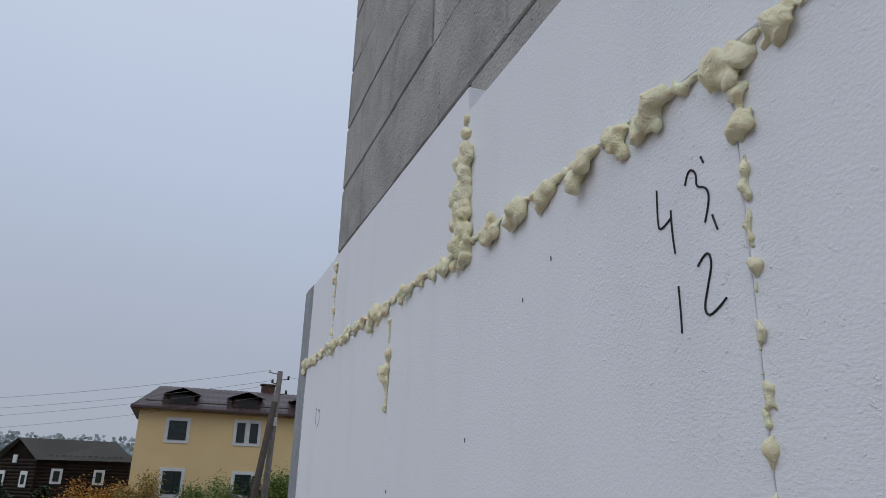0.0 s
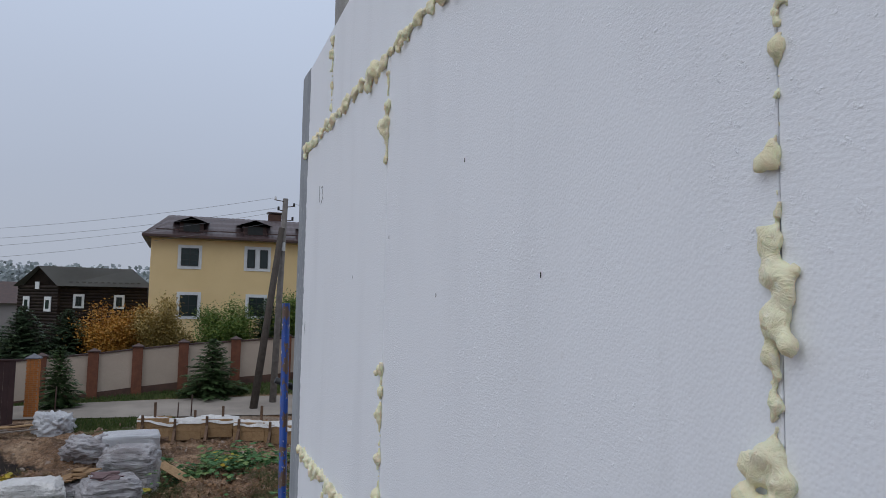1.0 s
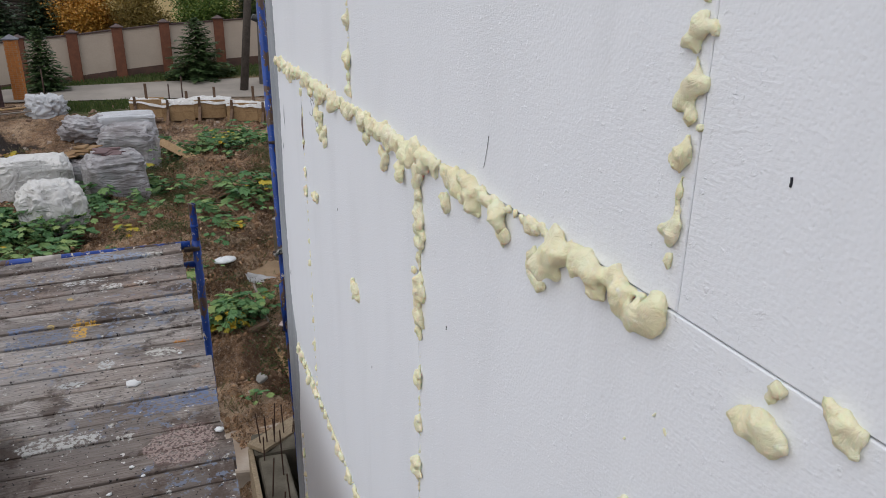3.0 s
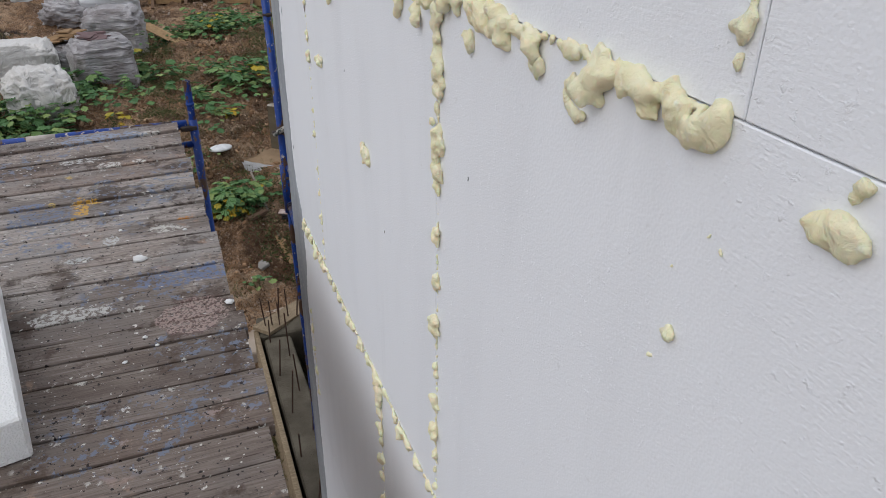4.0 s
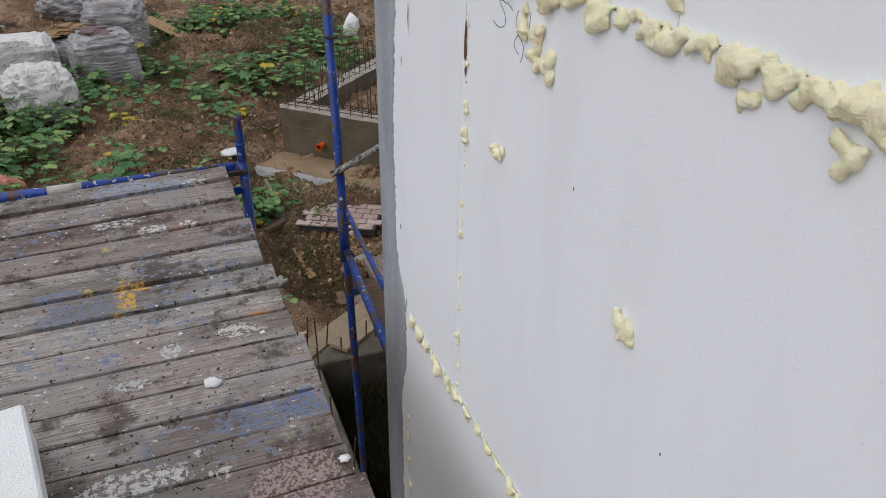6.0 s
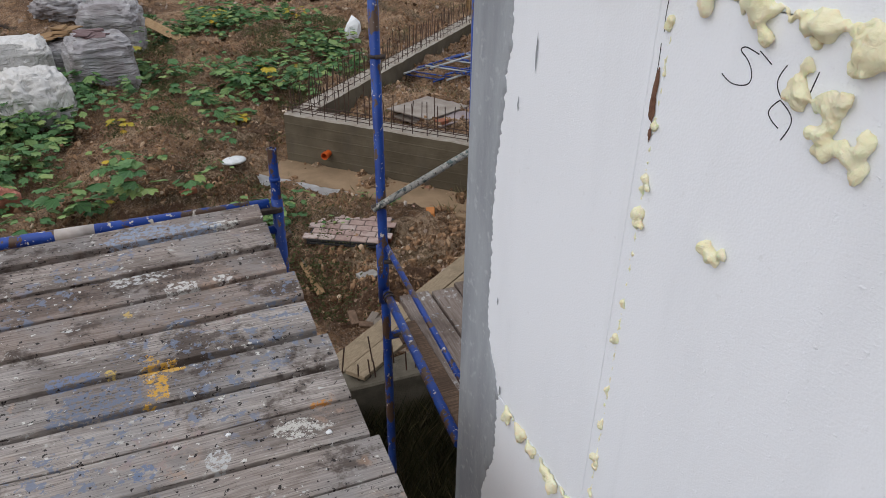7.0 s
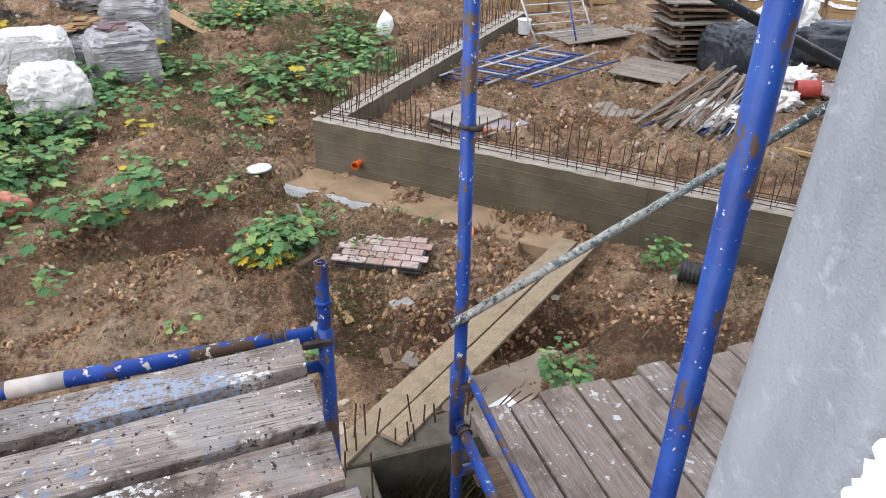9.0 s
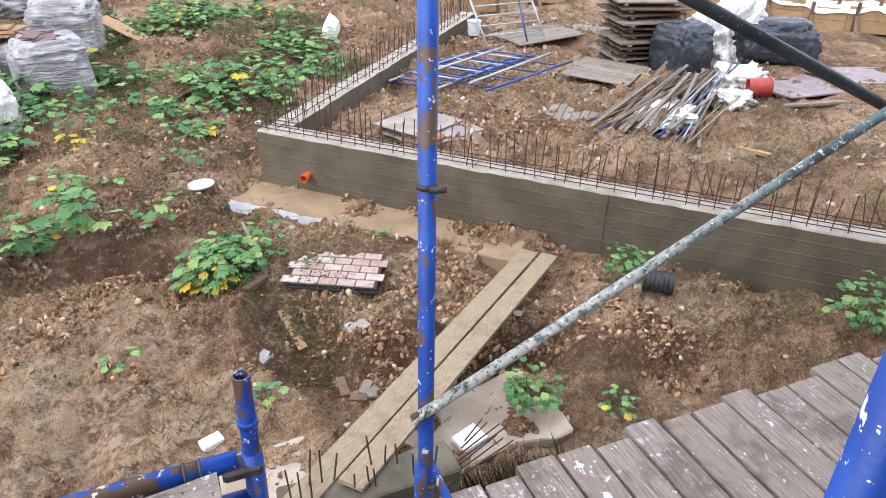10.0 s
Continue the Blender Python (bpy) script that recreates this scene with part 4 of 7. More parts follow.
# ---- block masonry above the boards ----
blk = mesh_of("block", box((0, 0.002, 0.002), (0.03, 0.398, 0.268), 0.004), BLOCK)
for r in range(8):
    z = 5.20 + 0.27 * r
    off = (0.13, 0.34, 0.02, 0.27)[r % 4]
    for k in range(9):
        y = -0.35 + off + 0.4 * k
        if y + 0.4 > 3.17:
            continue
        b = new("block", blk)
        b.matrix_world = pose(0.102 + rng.uniform(-0.003, 0.003), y, z, 0, 0, rng.uniform(-0.4, 0.4))
        b.parent = house
    cut = mesh_of("block", box((0, 0.004, 0.004), (0.03, 3.15 - (-0.35 + off + 0.4 * int((3.17 + 0.35 - off - 0.4) / 0.4 + 1) - 0.0), 0.266), 0.006), BLOCK)
    b = new("block", cut)
    b.matrix_world = pose(0.102, -0.35 + off + 0.4 * int((3.17 + 0.35 - off - 0.4) / 0.4 + 1), z)
    b.parent = house
lump = bmesh.new()
for k in range(46):
    y = 0.6 + 2.6 * k / 46
    lumpy(lump, (0.118, y + rng.uniform(-0.02, 0.02), 5.468 + rng.uniform(-0.006, 0.006)), (0.018, rng.uniform(0.02, 0.05), rng.uniform(0.006, 0.014)), 1, 0.5, 2.0, k)
part("mortar_squeeze", lump, MORTAR, house, "dark squeezed-out mortar", True)

# ---- scaffold beside the insulated wall ----
SC = "scaffolding"
deck = thing("scaffold_deck", "worn paint-splashed grey plank deck of the scaffold", "scaffold deck")
# far edge of each plank, narrowing gaps towards the near end
DECK_EDGES = [4.160, 4.008, 3.824, 3.655, 3.490, 3.325, 3.174, 3.050, 2.920, 2.795, 2.685, 2.580, 2.480, 2.383, 2.282, 2.191, 2.09, 1.985]
DECK_EDGES += [1.985 - 0.115 * k for k in range(1, 28)]
for k, (y, y_next) in enumerate(zip(DECK_EDGES, DECK_EDGES[1:])):
    gap = (0.040, 0.029, 0.027, 0.027, 0.025, 0.028)[k] if k < 6 else rng.uniform(0.005, 0.010)
    w = y - y_next - gap
    skew = 0.095 * sstep(y, 3.0, 4.1)
    x1 = -0.375 + 0.050 * max(0, 4.17 - y) / 1.0 * (1 if y > 3.2 else 0) + (0.045 + 0.05 * (3.2 - y) if y <= 3.2 else 0) * (1 if y > 1.9 else 0.8) + rng.uniform(-0.010, 0.010)
    x1 = min(x1, -0.27)
    bm = bmesh.new()
    n = 14
    rows = []
    lift = rng.uniform(-0.004, 0.003) if k < 7 else rng.uniform(-0.002, 0.001)
    for i in range(n + 1):
        x = -1.46 + (x1 + 1.46) * i / n
        o = skew * (x + 0.70)
        e0 = 0.005 * noise.noise(Vector((x * 5, y * 9, 1))) + 0.002 * noise.noise(Vector((x * 40, y * 9, 1)))
        e1 = 0.005 * noise.noise(Vector((x * 5, y * 9, 7))) + 0.002 * noise.noise(Vector((x * 40, y * 9, 7)))
        h = lift + 0.0025 * noise.noise(Vector((x * 2.5, y * 5, 3)))
        pts = ((y - w + e0 + o, -0.048), (y - w + e0 + o, -0.003), (y - w + e0 + o + 0.004, 0), (y - e1 + o - 0.004, 0), (y - e1 + o, -0.003), (y - e1 + o, -0.048))
        rows.append([bm.verts.new((x, a, 3.0 + b + h)) for a, b in pts])
    for p0, p1 in zip(rows, rows[1:]):
        for j in range(6):
            bm.faces.new((p0[j], p1[j], p1[(j + 1) % 6], p0[(j + 1) % 6]))
    bm.faces.new(rows[0])
    bm.faces.new(rows[-1][::-1])
    bmesh.ops.recalc_face_normals(bm, faces=bm.faces)
    part("plank", bm, DECK, deck)
for x in (-1.33, -0.93, -0.50):
    part("bearer", box((x - 0.04, -1.2, 2.88), (x + 0.04, 4.10, 2.946), 0.004), BROWN_WOOD, deck)

frame1 = thing("scaffold_bay", "chipped blue tubular scaffold frame under the deck", "scaffold", SC)
smooth_round(part("post", tube((-0.300, 4.230, -0.75), (-0.300, 4.230, 2.99), 0.0215, 20), BLUE, frame1))
top = smooth_round(part("spigot", tube((-0.300, 4.230, 2.99), (-0.300, 4.230, 3.186), 0.0175, 20, 0.0145), BLUE, frame1, "narrow open blue tube end"))
smooth_round(part("collar", tube((-0.300, 4.230, 3.06), (-0.300, 4.230, 3.075), 0.0205, 20), BLUE, frame1))
smooth_round(part("end_rail", tube((-1.6, 4.240, 2.958), (-0.33, 4.236, 2.966), 0.0215, 18), BLUE_PATCHY, frame1, "blue tube with bare white and rusty stretches"))
smooth_round(part("bare_stretch", tube((-1.05, 4.2383, 2.9615), (-0.925, 4.2379, 2.9623), 0.0221, 18), simple("bare_tube", (0.52, 0.47, 0.43), (0.42, 0.36, 0.32), 25, 0.6, 0.001), frame1, "bare whitish stretch of tube"))
for x in (-0.40, -0.43):
    smooth_round(part("wire_tie", tube((x, 4.236, 2.9657), (x - 0.006, 4.236, 2.9656), 0.0245, 16), CLAMP, frame1))
part("joint_plate", box((-0.365, 4.205, 2.935), (-0.285, 4.258, 2.962), 0.006), CLAMP, frame1, "dark rusty joint")
smooth_round(part("ledger", tube((-0.31, 4.23, 2.86), (-1.5, 4.23, 2.86), 0.017, 14), BLUE, frame1))
smooth_round(part("stub", tube((-0.80, 4.236, 2.70), (-0.80, 4.236, 2.95), 0.014, 12), BLUE, frame1))
smooth_round(part("post", tube((-1.40, 4.230, -0.75), (-1.40, 4.230, 2.95), 0.0205, 16), BLUE, frame1))
for yy in (1.9, -0.6):
    smooth_round(part("post", tube((-1.40, yy, -0.75), (-1.40, yy, 2.90), 0.0205, 16), BLUE, frame1))
    smooth_round(part("ledger", tube((-0.40, yy, 2.875), (-1.5, yy, 2.875), 0.02, 12), BLUE, frame1))

# white offcut on the deck
off = thing("polystyrene_block", "thick white polystyrene offcut lying on the scaffold deck", "polystyrene block", at=(0, 0, 0))
ofb = bmesh.new()
add_box(ofb, (-1.35, -0.02, 0.0), (0.0, 0.78, 0.112), None, 0.006)
bmesh.ops.subdivide_edges(ofb, edges=ofb.edges[:], cuts=3, use_grid_fill=True)
for v in ofb.verts:
    v.co += Vector((0.004 * noise.noise(v.co * 20), 0.005 * noise.noise(v.co * 17 + Vector((3, 0, 0))), 0.002 * noise.noise(v.co * 13)))
bmesh.ops.transform(ofb, matrix=pose(-0.785, 1.96, 3.003, 0, 0, 12), verts=ofb.verts)
part("block_body", ofb, EPS_PLAIN, off)
for i, (x, y, s) in enumerate(((-0.558, 2.785, 0.022), (-0.315, 2.43, 0.014), (-0.62, 3.03, 0.006), (-0.55, 2.33, 0.007), (-0.60, 2.23, 0.007), (-0.52, 2.28, 0.006), (-0.41, 2.96, 0.008))):
    bm = lumpy(bmesh.new(), (0, 0, 0), (s, s * 0.8, s * 0.45), 2, 0.5, 2.5, i * 3.7)
    ob = part("polystyrene_crumb", bm, EPS_PLAIN, None, "", True)
    ob.location = (x, y, 3.0 + s * 0.3)
    tagged(ob, "white polystyrene crumb on the plank deck", "polystyrene crumb", "crumbs on the deck")

# ---- scaffold round the corner ----
frame2 = thing("scaffold_bay", "chipped blue tubular scaffold bay round the house corner", "scaffold", SC)
PX, PY = 0.147, 4.384
smooth_round(part("post", tube((0.205, PY, -0.75), (0.125, PY, 4.48), 0.0205, 22), BLUE, frame2))
smooth_round(part("post", tube((0.190, 3.358, -0.75), (0.086, 3.358, 4.48), 0.0205, 24), BLUE, frame2))
for z, c in ((3.445, 0.140), (2.55, 0.153)):
    smooth_round(part("coupler", tube((c, PY, z - 0.006), (c, PY, z + 0.006), 0.0235, 18), CLAMP, frame2))
    smooth_round(part("bolt", tube((c - 0.005, PY - 0.025, z), (c + 0.028, PY - 0.04, z + 0.004), 0.009, 10), CLAMP, frame2))
smooth_round(part("sleeve", tube((PX + 0.002, PY, 2.33), (PX - 0.003, PY, 2.62), 0.0225, 20), BLUE, frame2))
smooth_round(part("ledger", tube((PX + 0.01, PY - 0.02, 2.385), (0.10, 3.38, 2.40), 0.019, 18), BLUE, frame2))
for d in (0.045, 0.07):
    smooth_round(part("wire_tie", tube((PX + 0.009, PY - d, 2.386), (PX + 0.009, PY - d - 0.008, 2.386), 0.0245, 16), CLAMP, frame2))
smooth_round(part("rung", tube((PX + 0.02, PY, 2.615), (0.13, 3.38, 2.60), 0.0115, 12), BLUE_PATCHY, frame2))
smooth_round(part("rung", tube((PX, PY, 2.13), (PX + 0.15, PY - 0.03, 2.14), 0.012, 12), CLAMP, frame2))
smooth_round(part("ledger", tube((PX, PY, 2.13), (2.4, PY, 2.13), 0.02, 14), BLUE, frame2))
smooth_round(part("ledger", tube((0.09, 3.36, 2.13), (2.4, 3.36, 2.13), 0.02, 14), BLUE, frame2))
smooth_round(part("post", tube((2.30, PY, -0.75), (2.30, PY, 4.48), 0.0205, 18), BLUE, frame2))
smooth_round(part("brace", tube((PX - 0.045, PY - 0.03, 2.815), (2.28, PY - 0.03, 3.835), 0.0145, 16), BRACE_MAT, frame2, "dark green brace tube with flaking pale paint"))
smooth_round(part("brace", tube((PX - 0.06, PY + 0.03, 4.078), (2.28, PY + 0.03, 3.146), 0.0165, 16), BLACK_TUBE, frame2, "black brace tube"))
part("brace_ear", box((PX - 0.05, PY - 0.04, 2.815), (PX + 0.015, PY - 0.022, 2.838), 0.005), CLAMP, frame2)

deck2 = thing("scaffold_deck", "lower grey plank deck with white paint spots", "scaffold deck")
x = 0.205
k = 0
while x < 3.1:
    w = (0.075 if k == 0 else 0.145 + rng.uniform(-0.02, 0.015))
    y1 = 4.60 + rng.uniform(-0.03, 0.03) - (0.25 if k == 0 else 0.0)
    bm = bmesh.new()
    rows = []
    for i in range(9):
        yy = 3.31 + (y1 - 3.31) * i / 8
        e0, e1 = 0.004 * noise.noise(Vector((x * 9, yy * 6, 1))), 0.004 * noise.noise(Vector((x * 9, yy * 6, 7)))
        h = 0.003 * noise.noise(Vector((x * 5, yy * 2.5, 3))) + (0.03 if k == 0 else 0.0)
        pts = ((x + e0, -0.036), (x + e0, -0.003), (x + e0 + 0.004, 0), (x + w - e1 - 0.004, 0), (x + w - e1, -0.003), (x + w - e1, -0.036))
        rows.append([bm.verts.new((a, yy, 2.2 + b + h)) for a, b in pts])
    for p0, p1 in zip(rows, rows[1:]):
        for j in range(6):
            bm.faces.new((p0[j], p1[j], p1[(j + 1) % 6], p0[(j + 1) % 6]))
    bm.faces.new(rows[0])
    bm.faces.new(rows[-1][::-1])
    bmesh.ops.recalc_face_normals(bm, faces=bm.faces)
    part("plank", bm, BROWN_WOOD if k == 0 else DECK2, deck2)
    x += w + rng.uniform(0.009, 0.017)
    k += 1
for yy in (3.45, 4.3):
    part("bearer", box((0.2, yy - 0.03, 2.1505), (3.05, yy + 0.03, 2.163), 0.003), BROWN_WOOD, deck2)


# ---- strip foundation with starter bars ----
def fp(u, v, z=0.0):
    return (FO[0] + FU[0] * u + FV[0] * v, FO[1] + FU[1] * u + FV[1] * v, z)


FANG = math.degrees(math.atan2(FU[1], FU[0]))
fnd = thing("strip_foundation", "grey cast concrete strip foundation with rusty starter bars", "foundation", at=(FO[0], FO[1], 0), rz=FANG)
FT = 0.315


def wall_strip(u0, v0, u1, v1, face_v):
    """A cast wall with board marks on its long outer face and a rough top."""
    bm = bmesh.new()
    long_u = (u1 - u0) > (v1 - v0)
    n = int(((u1 - u0) if long_u else (v1 - v0)) / 0.12)
    zs = [-0.95, -0.36, -0.352, -0.344, -0.19, -0.182, -0.174, -0.02, -0.012, -0.004, 0.15, 0.158, 0.166, FT - 0.02, FT]
    ring = []
    for i in range(n + 1):
        t = i / n
        col = []
        top = 0.018 * noise.noise(Vector((t * n * 0.35, u0, 2))) + 0.012 * noise.noise(Vector((t * n * 1.3, u0, 9)))
        for j, z in enumerate(zs):
            d = 0.006 if j in (2, 5, 8, 11) else 0.0
            d += 0.003 * noise.noise(Vector((t * n * 0.2, z * 5, 4)))
            zz = z + (top if j >= 13 else 0)
            col.append((t, -d + (0.012 if j == 14 else 0), zz))
        for w in (0.35, 0.65):
            col.append((t, None, FT + top + 0.02 * noise.noise(Vector((t * n, w * 5, 1))), w))
        col.append((t, 1.0, FT + top - 0.01))
        col.append((t, 1.0, -0.95))
        vs = []
        for c in col:
            if long_u:
                u = u0 + (u1 - u0) * c[0]
                v = v0 + (v1 - v0) * c[3] if c[1] is None else (v1 if c[1] == 1.0 else v0 + c[1])
            else:
                v = v0 + (v1 - v0) * c[0]
                u = u0 + (u1 - u0) * c[3] if c[1] is None else (u1 if c[1] == 1.0 else u0 + c[1])
            vs.append(bm.verts.new((u, v, c[2])))
        ring.append(vs)
    for p0, p1 in zip(ring, ring[1:]):
        for j in range(len(p0) - 1):
            f = bm.faces.new((p0[j], p1[j], p1[j + 1], p0[j + 1]))
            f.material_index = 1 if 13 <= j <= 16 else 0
    bm.faces.new(ring[0][::-1])
    bm.faces.new(ring[-1])
    bmesh.ops.recalc_face_normals(bm, faces=bm.faces)
    return bm


for name, args in (("front_wall", (0.0, 0.0, 15.0, 0.36)), ("side_wall", (0.0, 0.362, 0.36, 8.8))):
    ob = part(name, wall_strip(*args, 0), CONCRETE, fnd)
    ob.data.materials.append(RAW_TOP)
for u in (5.0, 9.4):
    part("formwork_ridge", box((u, -0.012, -0.6), (u + 0.012, 0.0, FT - 0.03), 0.002), CONCRETE, fnd)
bar = mesh_of("rebar", add_tube(bmesh.new(), (0, 0, 0), (0, 0, 1), 0.007, 6), STEEL)


def rebar(u, v, h, lean=5, z=FT - 0.05):
    b = new("rebar", bar)
    b.parent = fnd
    b.matrix_local = pose(u, v, z, rng.uniform(-lean, lean), rng.uniform(-lean, lean), 0) @ Matrix.Diagonal((1, 1, h, 1))


for i in range(62):
    for v in (0.07, 0.29):
        if rng.random() < 0.93:
            rebar(0.08 + i * 0.2 + rng.uniform(-0.05, 0.05), v + rng.uniform(-0.02, 0.02), rng.uniform(0.42, 0.62))
for i in range(40):
    for u in (0.07, 0.29):
        rebar(u + rng.uniform(-0.02, 0.02), 0.45 + i * 0.2 + rng.uniform(-0.04, 0.04), rng.uniform(0.42, 0.62))
for v in (0.08, 0.28):
    for z in (FT + 0.03, FT + 0.085):
        smooth_round(part("long_bar", tube((-0.06, v, z), (15.0, v, z + 0.01), 0.007, 6), STEEL, fnd))
for u in (0.08, 0.28):
    smooth_round(part("long_bar", tube((u, 0.1, FT + 0.045), (u, 8.8, FT + 0.05), 0.007, 6), STEEL, fnd))
tie = mesh_of("stirrup", add_tube(bmesh.new(), (0, 0.03, 0), (0, 0.33, 0), 0.005, 5), STEEL)
for i in range(36):
    b = new("stirrup", tie)
    b.parent = fnd
    b.matrix_local = pose(0.1 + i * 0.4 + rng.uniform(-0.08, 0.08), 0, FT + 0.04 + rng.uniform(0, 0.03), rng.uniform(-6, 6), 0, rng.uniform(-8, 8))
for i in range(20):
    b = new("stirrup", tie)
    b.parent = fnd
    b.matrix_local = pose(0.36, 0.5 + i * 0.4, FT + 0.05, 0, 0, 90 + rng.uniform(-6, 6))
for i in range(16):
    u = rng.uniform(4, 12)
    a = rng.uniform(-0.5, 0.5)
    smooth_round(part("bent_bar", tube((u, rng.uniform(0.3, 0.6), 0.12), (u + a, rng.uniform(0.2, 0.5), rng.uniform(0.5, 0.75)), 0.006, 6), STEEL, fnd))

pipe = thing("drain_pipe", "short orange plastic pipe stub in the foundation wall", "pipe", at=fp(0.80, 0.0, -0.225), rz=FANG)
smooth_round(part("pipe_body", tube((0, 0.02, 0), (0, -0.14, -0.01), 0.052, 20, 0.046), ORANGE_PLASTIC, pipe))
smooth_round(part("socket", tube((0, -0.08, -0.006), (0, -0.15, -0.011), 0.062, 20, 0.05), ORANGE_PLASTIC, pipe))

foot = thing("footing", "dirty concrete footing ledge with torn plastic film", "footing", at=(FO[0], FO[1], 0), rz=FANG)
bm = box((-0.35, -0.70, -1.0), (4.1, -0.002, -0.475), 0.02)
bmesh.ops.subdivide_edges(bm, edges=bm.edges[:], cuts=6, use_grid_fill=True)
for v in bm.verts:
    v.co += Vector((0, 0.035 * noise.noise(v.co * 2.5), 0.03 * noise.noise(v.co * 3)))
ob = part("ledge", bm, RAW_TOP, foot)
ob.data.materials[0] = simple("soiled_concrete", (0.34, 0.235, 0.145), (0.24, 0.165, 0.10), 3, 0.95, 0.015)
fv, ff = [], []
for i in range(41):
    t = i / 40
    for j in range(5):
        s = j / 4
        fv.append((-0.35 + 2.1 * t, -0.71 - 0.03 * s - 0.03 * noise.noise(Vector((t * 20, s * 3, 5))), -0.475 - 0.17 * s + 0.02 * noise.noise(Vector((t * 14, s * 2, 1)))))
    if i:
        ff += [((i - 1) * 5 + j, (i - 1) * 5 + j + 1, i * 5 + j + 1, i * 5 + j) for j in range(4)]
from_arrays("film", fv, ff, FILM, foot, True)

# low concrete wall with bars and a pit, beside the house
LWX = 0.05
low = thing("low_wall", "low rough concrete wall with short rusty bars", "wall", at=(0, 0, 0))
bm = box((0.02, 6.38, -1.1), (1.30, 6.70, 0.11), 0.015)
bmesh.ops.subdivide_edges(bm, edges=bm.edges[:], cuts=5, use_grid_fill=True)
for v in bm.verts:
    v.co += Vector((0.01, 0.018, 0.022)) * noise.noise(v.co * 4)
part("wall_body", bm, simple("weathered_concrete", (0.16, 0.14, 0.105), (0.07, 0.058, 0.042), 3, 0.9, 0.012), low)
for i in range(26):
    if i % 5 in (1, 3):
        continue
    b = new("rebar", bar)
    b.parent = low
    b.matrix_local = pose(0.08 + 1.15 * (i // 2) / 13 + rng.uniform(-0.03, 0.03), (6.47, 6.62)[i % 2], 0.02, rng.uniform(-6, 6), rng.uniform(-6, 6), 0) @ Matrix.Diagonal((1, 1, rng.uniform(0.26, 0.50), 1))
for i in range(7):
    smooth_round(part("flat_bar", tube((1.15 + 0.05 * i, 6.35 + 0.05 * i, 0.02 + 0.01 * i), (1.75 + rng.uniform(-0.1, 0.1), 6.55 + 0.05 * i, 0.04), 0.006, 6), STEEL, low))
lw = thing("low_wall", "low concrete strip with a pale form board and bars", "wall")
bm = box((LWX, 3.5, -1.1), (LWX + 0.26, 6.37, 0.08), 0.015)
bmesh.ops.subdivide_edges(bm, edges=bm.edges[:], cuts=6, use_grid_fill=True)
for v in bm.verts:
    v.co += Vector((0.015, 0.01, 0.02)) * noise.noise(v.co * 4)
part("wall_body", bm, bpy.data.materials["weathered_concrete"], lw)
part("form_board", box((LWX - 0.075, 3.6, -0.45), (LWX - 0.03, 6.5, 0.115), 0.004), PALE_WOOD, lw)
for i in range(0, 22, 2):
    b = new("rebar", bar)
    b.parent = lw
    b.matrix_local = pose(LWX + (0.06, 0.20)[i // 2 % 2] + rng.uniform(-0.02, 0.02), 3.7 + 0.13 * i, 0.02, rng.uniform(-6, 6), rng.uniform(-6, 6), 0) @ Matrix.Diagonal((1, 1, rng.uniform(0.28, 0.55), 1))
slab = thing("concrete_apron", "pale concrete apron slab dusted with soil", "slab")
bm = box((1.2, 6.86, -0.95), (2.7, 7.75, -0.50), 0.02, None, 0.05)
bmesh.ops.subdivide_edges(bm, edges=bm.edges[:], cuts=8, use_grid_fill=True)
for v in bm.verts:
    v.co += Vector((0.14, 0.14, 0.05)) * noise.noise(v.co * 2.6)
part("slab_body", bm, SCREED, slab)
slab2 = thing("concrete_apron", "pale concrete strip below the planks", "slab")
bm = box((-0.35, 6.9, -0.75), (0.85, 7.7, -0.435), 0.02, None, 0.03)
bmesh.ops.subdivide_edges(bm, edges=bm.edges[:], cuts=7, use_grid_fill=True)
for v in bm.verts:
    v.co += Vector((0.06, 0.06, 0.02)) * noise.noise(v.co * 2.2 + Vector((9, 0, 0)))
part("slab_body", bm, SCREED, slab2)


# ---- loose things on the site ----
def on_ground(x, y, dz=0.0):
    return (x, y, ground(x, y) + dz)


def board_between(a, b, w, th, mat, name, label, group="", category="plank", bend=0.0):
    m, n = along(a, b)
    side = Vector((0, 0, 1)).cross(Vector(b) - Vector(a)).normalized()
    d = (Vector(b) - Vector(a)).normalized()
    up = d.cross(side)
    rot = Matrix((d, side, up)).transposed().to_4x4()
    bm = box((-n / 2, -w / 2, -th / 2), (n / 2, w / 2, th / 2), min(0.004, th * 0.2))
    ob = part(name, bm, mat)
    ob.matrix_world = Matrix.Translation((Vector(a) + Vector(b)) / 2) @ rot
    return tagged(ob, label, category, group)


def wood_panel(name, x, y, z, lx, ly, rz, nboards, mat, label, th=0.03, gap=0.012, tilt=(0, 0), group=""):
    """Boards nailed side by side on two battens."""
    ob = thing(name, label, "pallet", group)
    ob.matrix_world = pose(x, y, z, tilt[0], tilt[1], rz)
    w = ly / nboards
    for i in range(nboards):
        d = rng.uniform(-0.03, 0.03)
        part("board", box((-lx / 2 + d, -ly / 2 + i * w + gap / 2, th), (lx / 2 + d, -ly / 2 + (i + 1) * w - gap / 2, th * 1.9 + rng.uniform(-0.003, 0.003)), 0.004), mat, ob)
    for s in (-0.36, 0.36):
        part("batten", box((s * lx - 0.04, -ly / 2, 0), (s * lx + 0.04, ly / 2, th - 0.001), 0.003), mat, ob)
    return ob


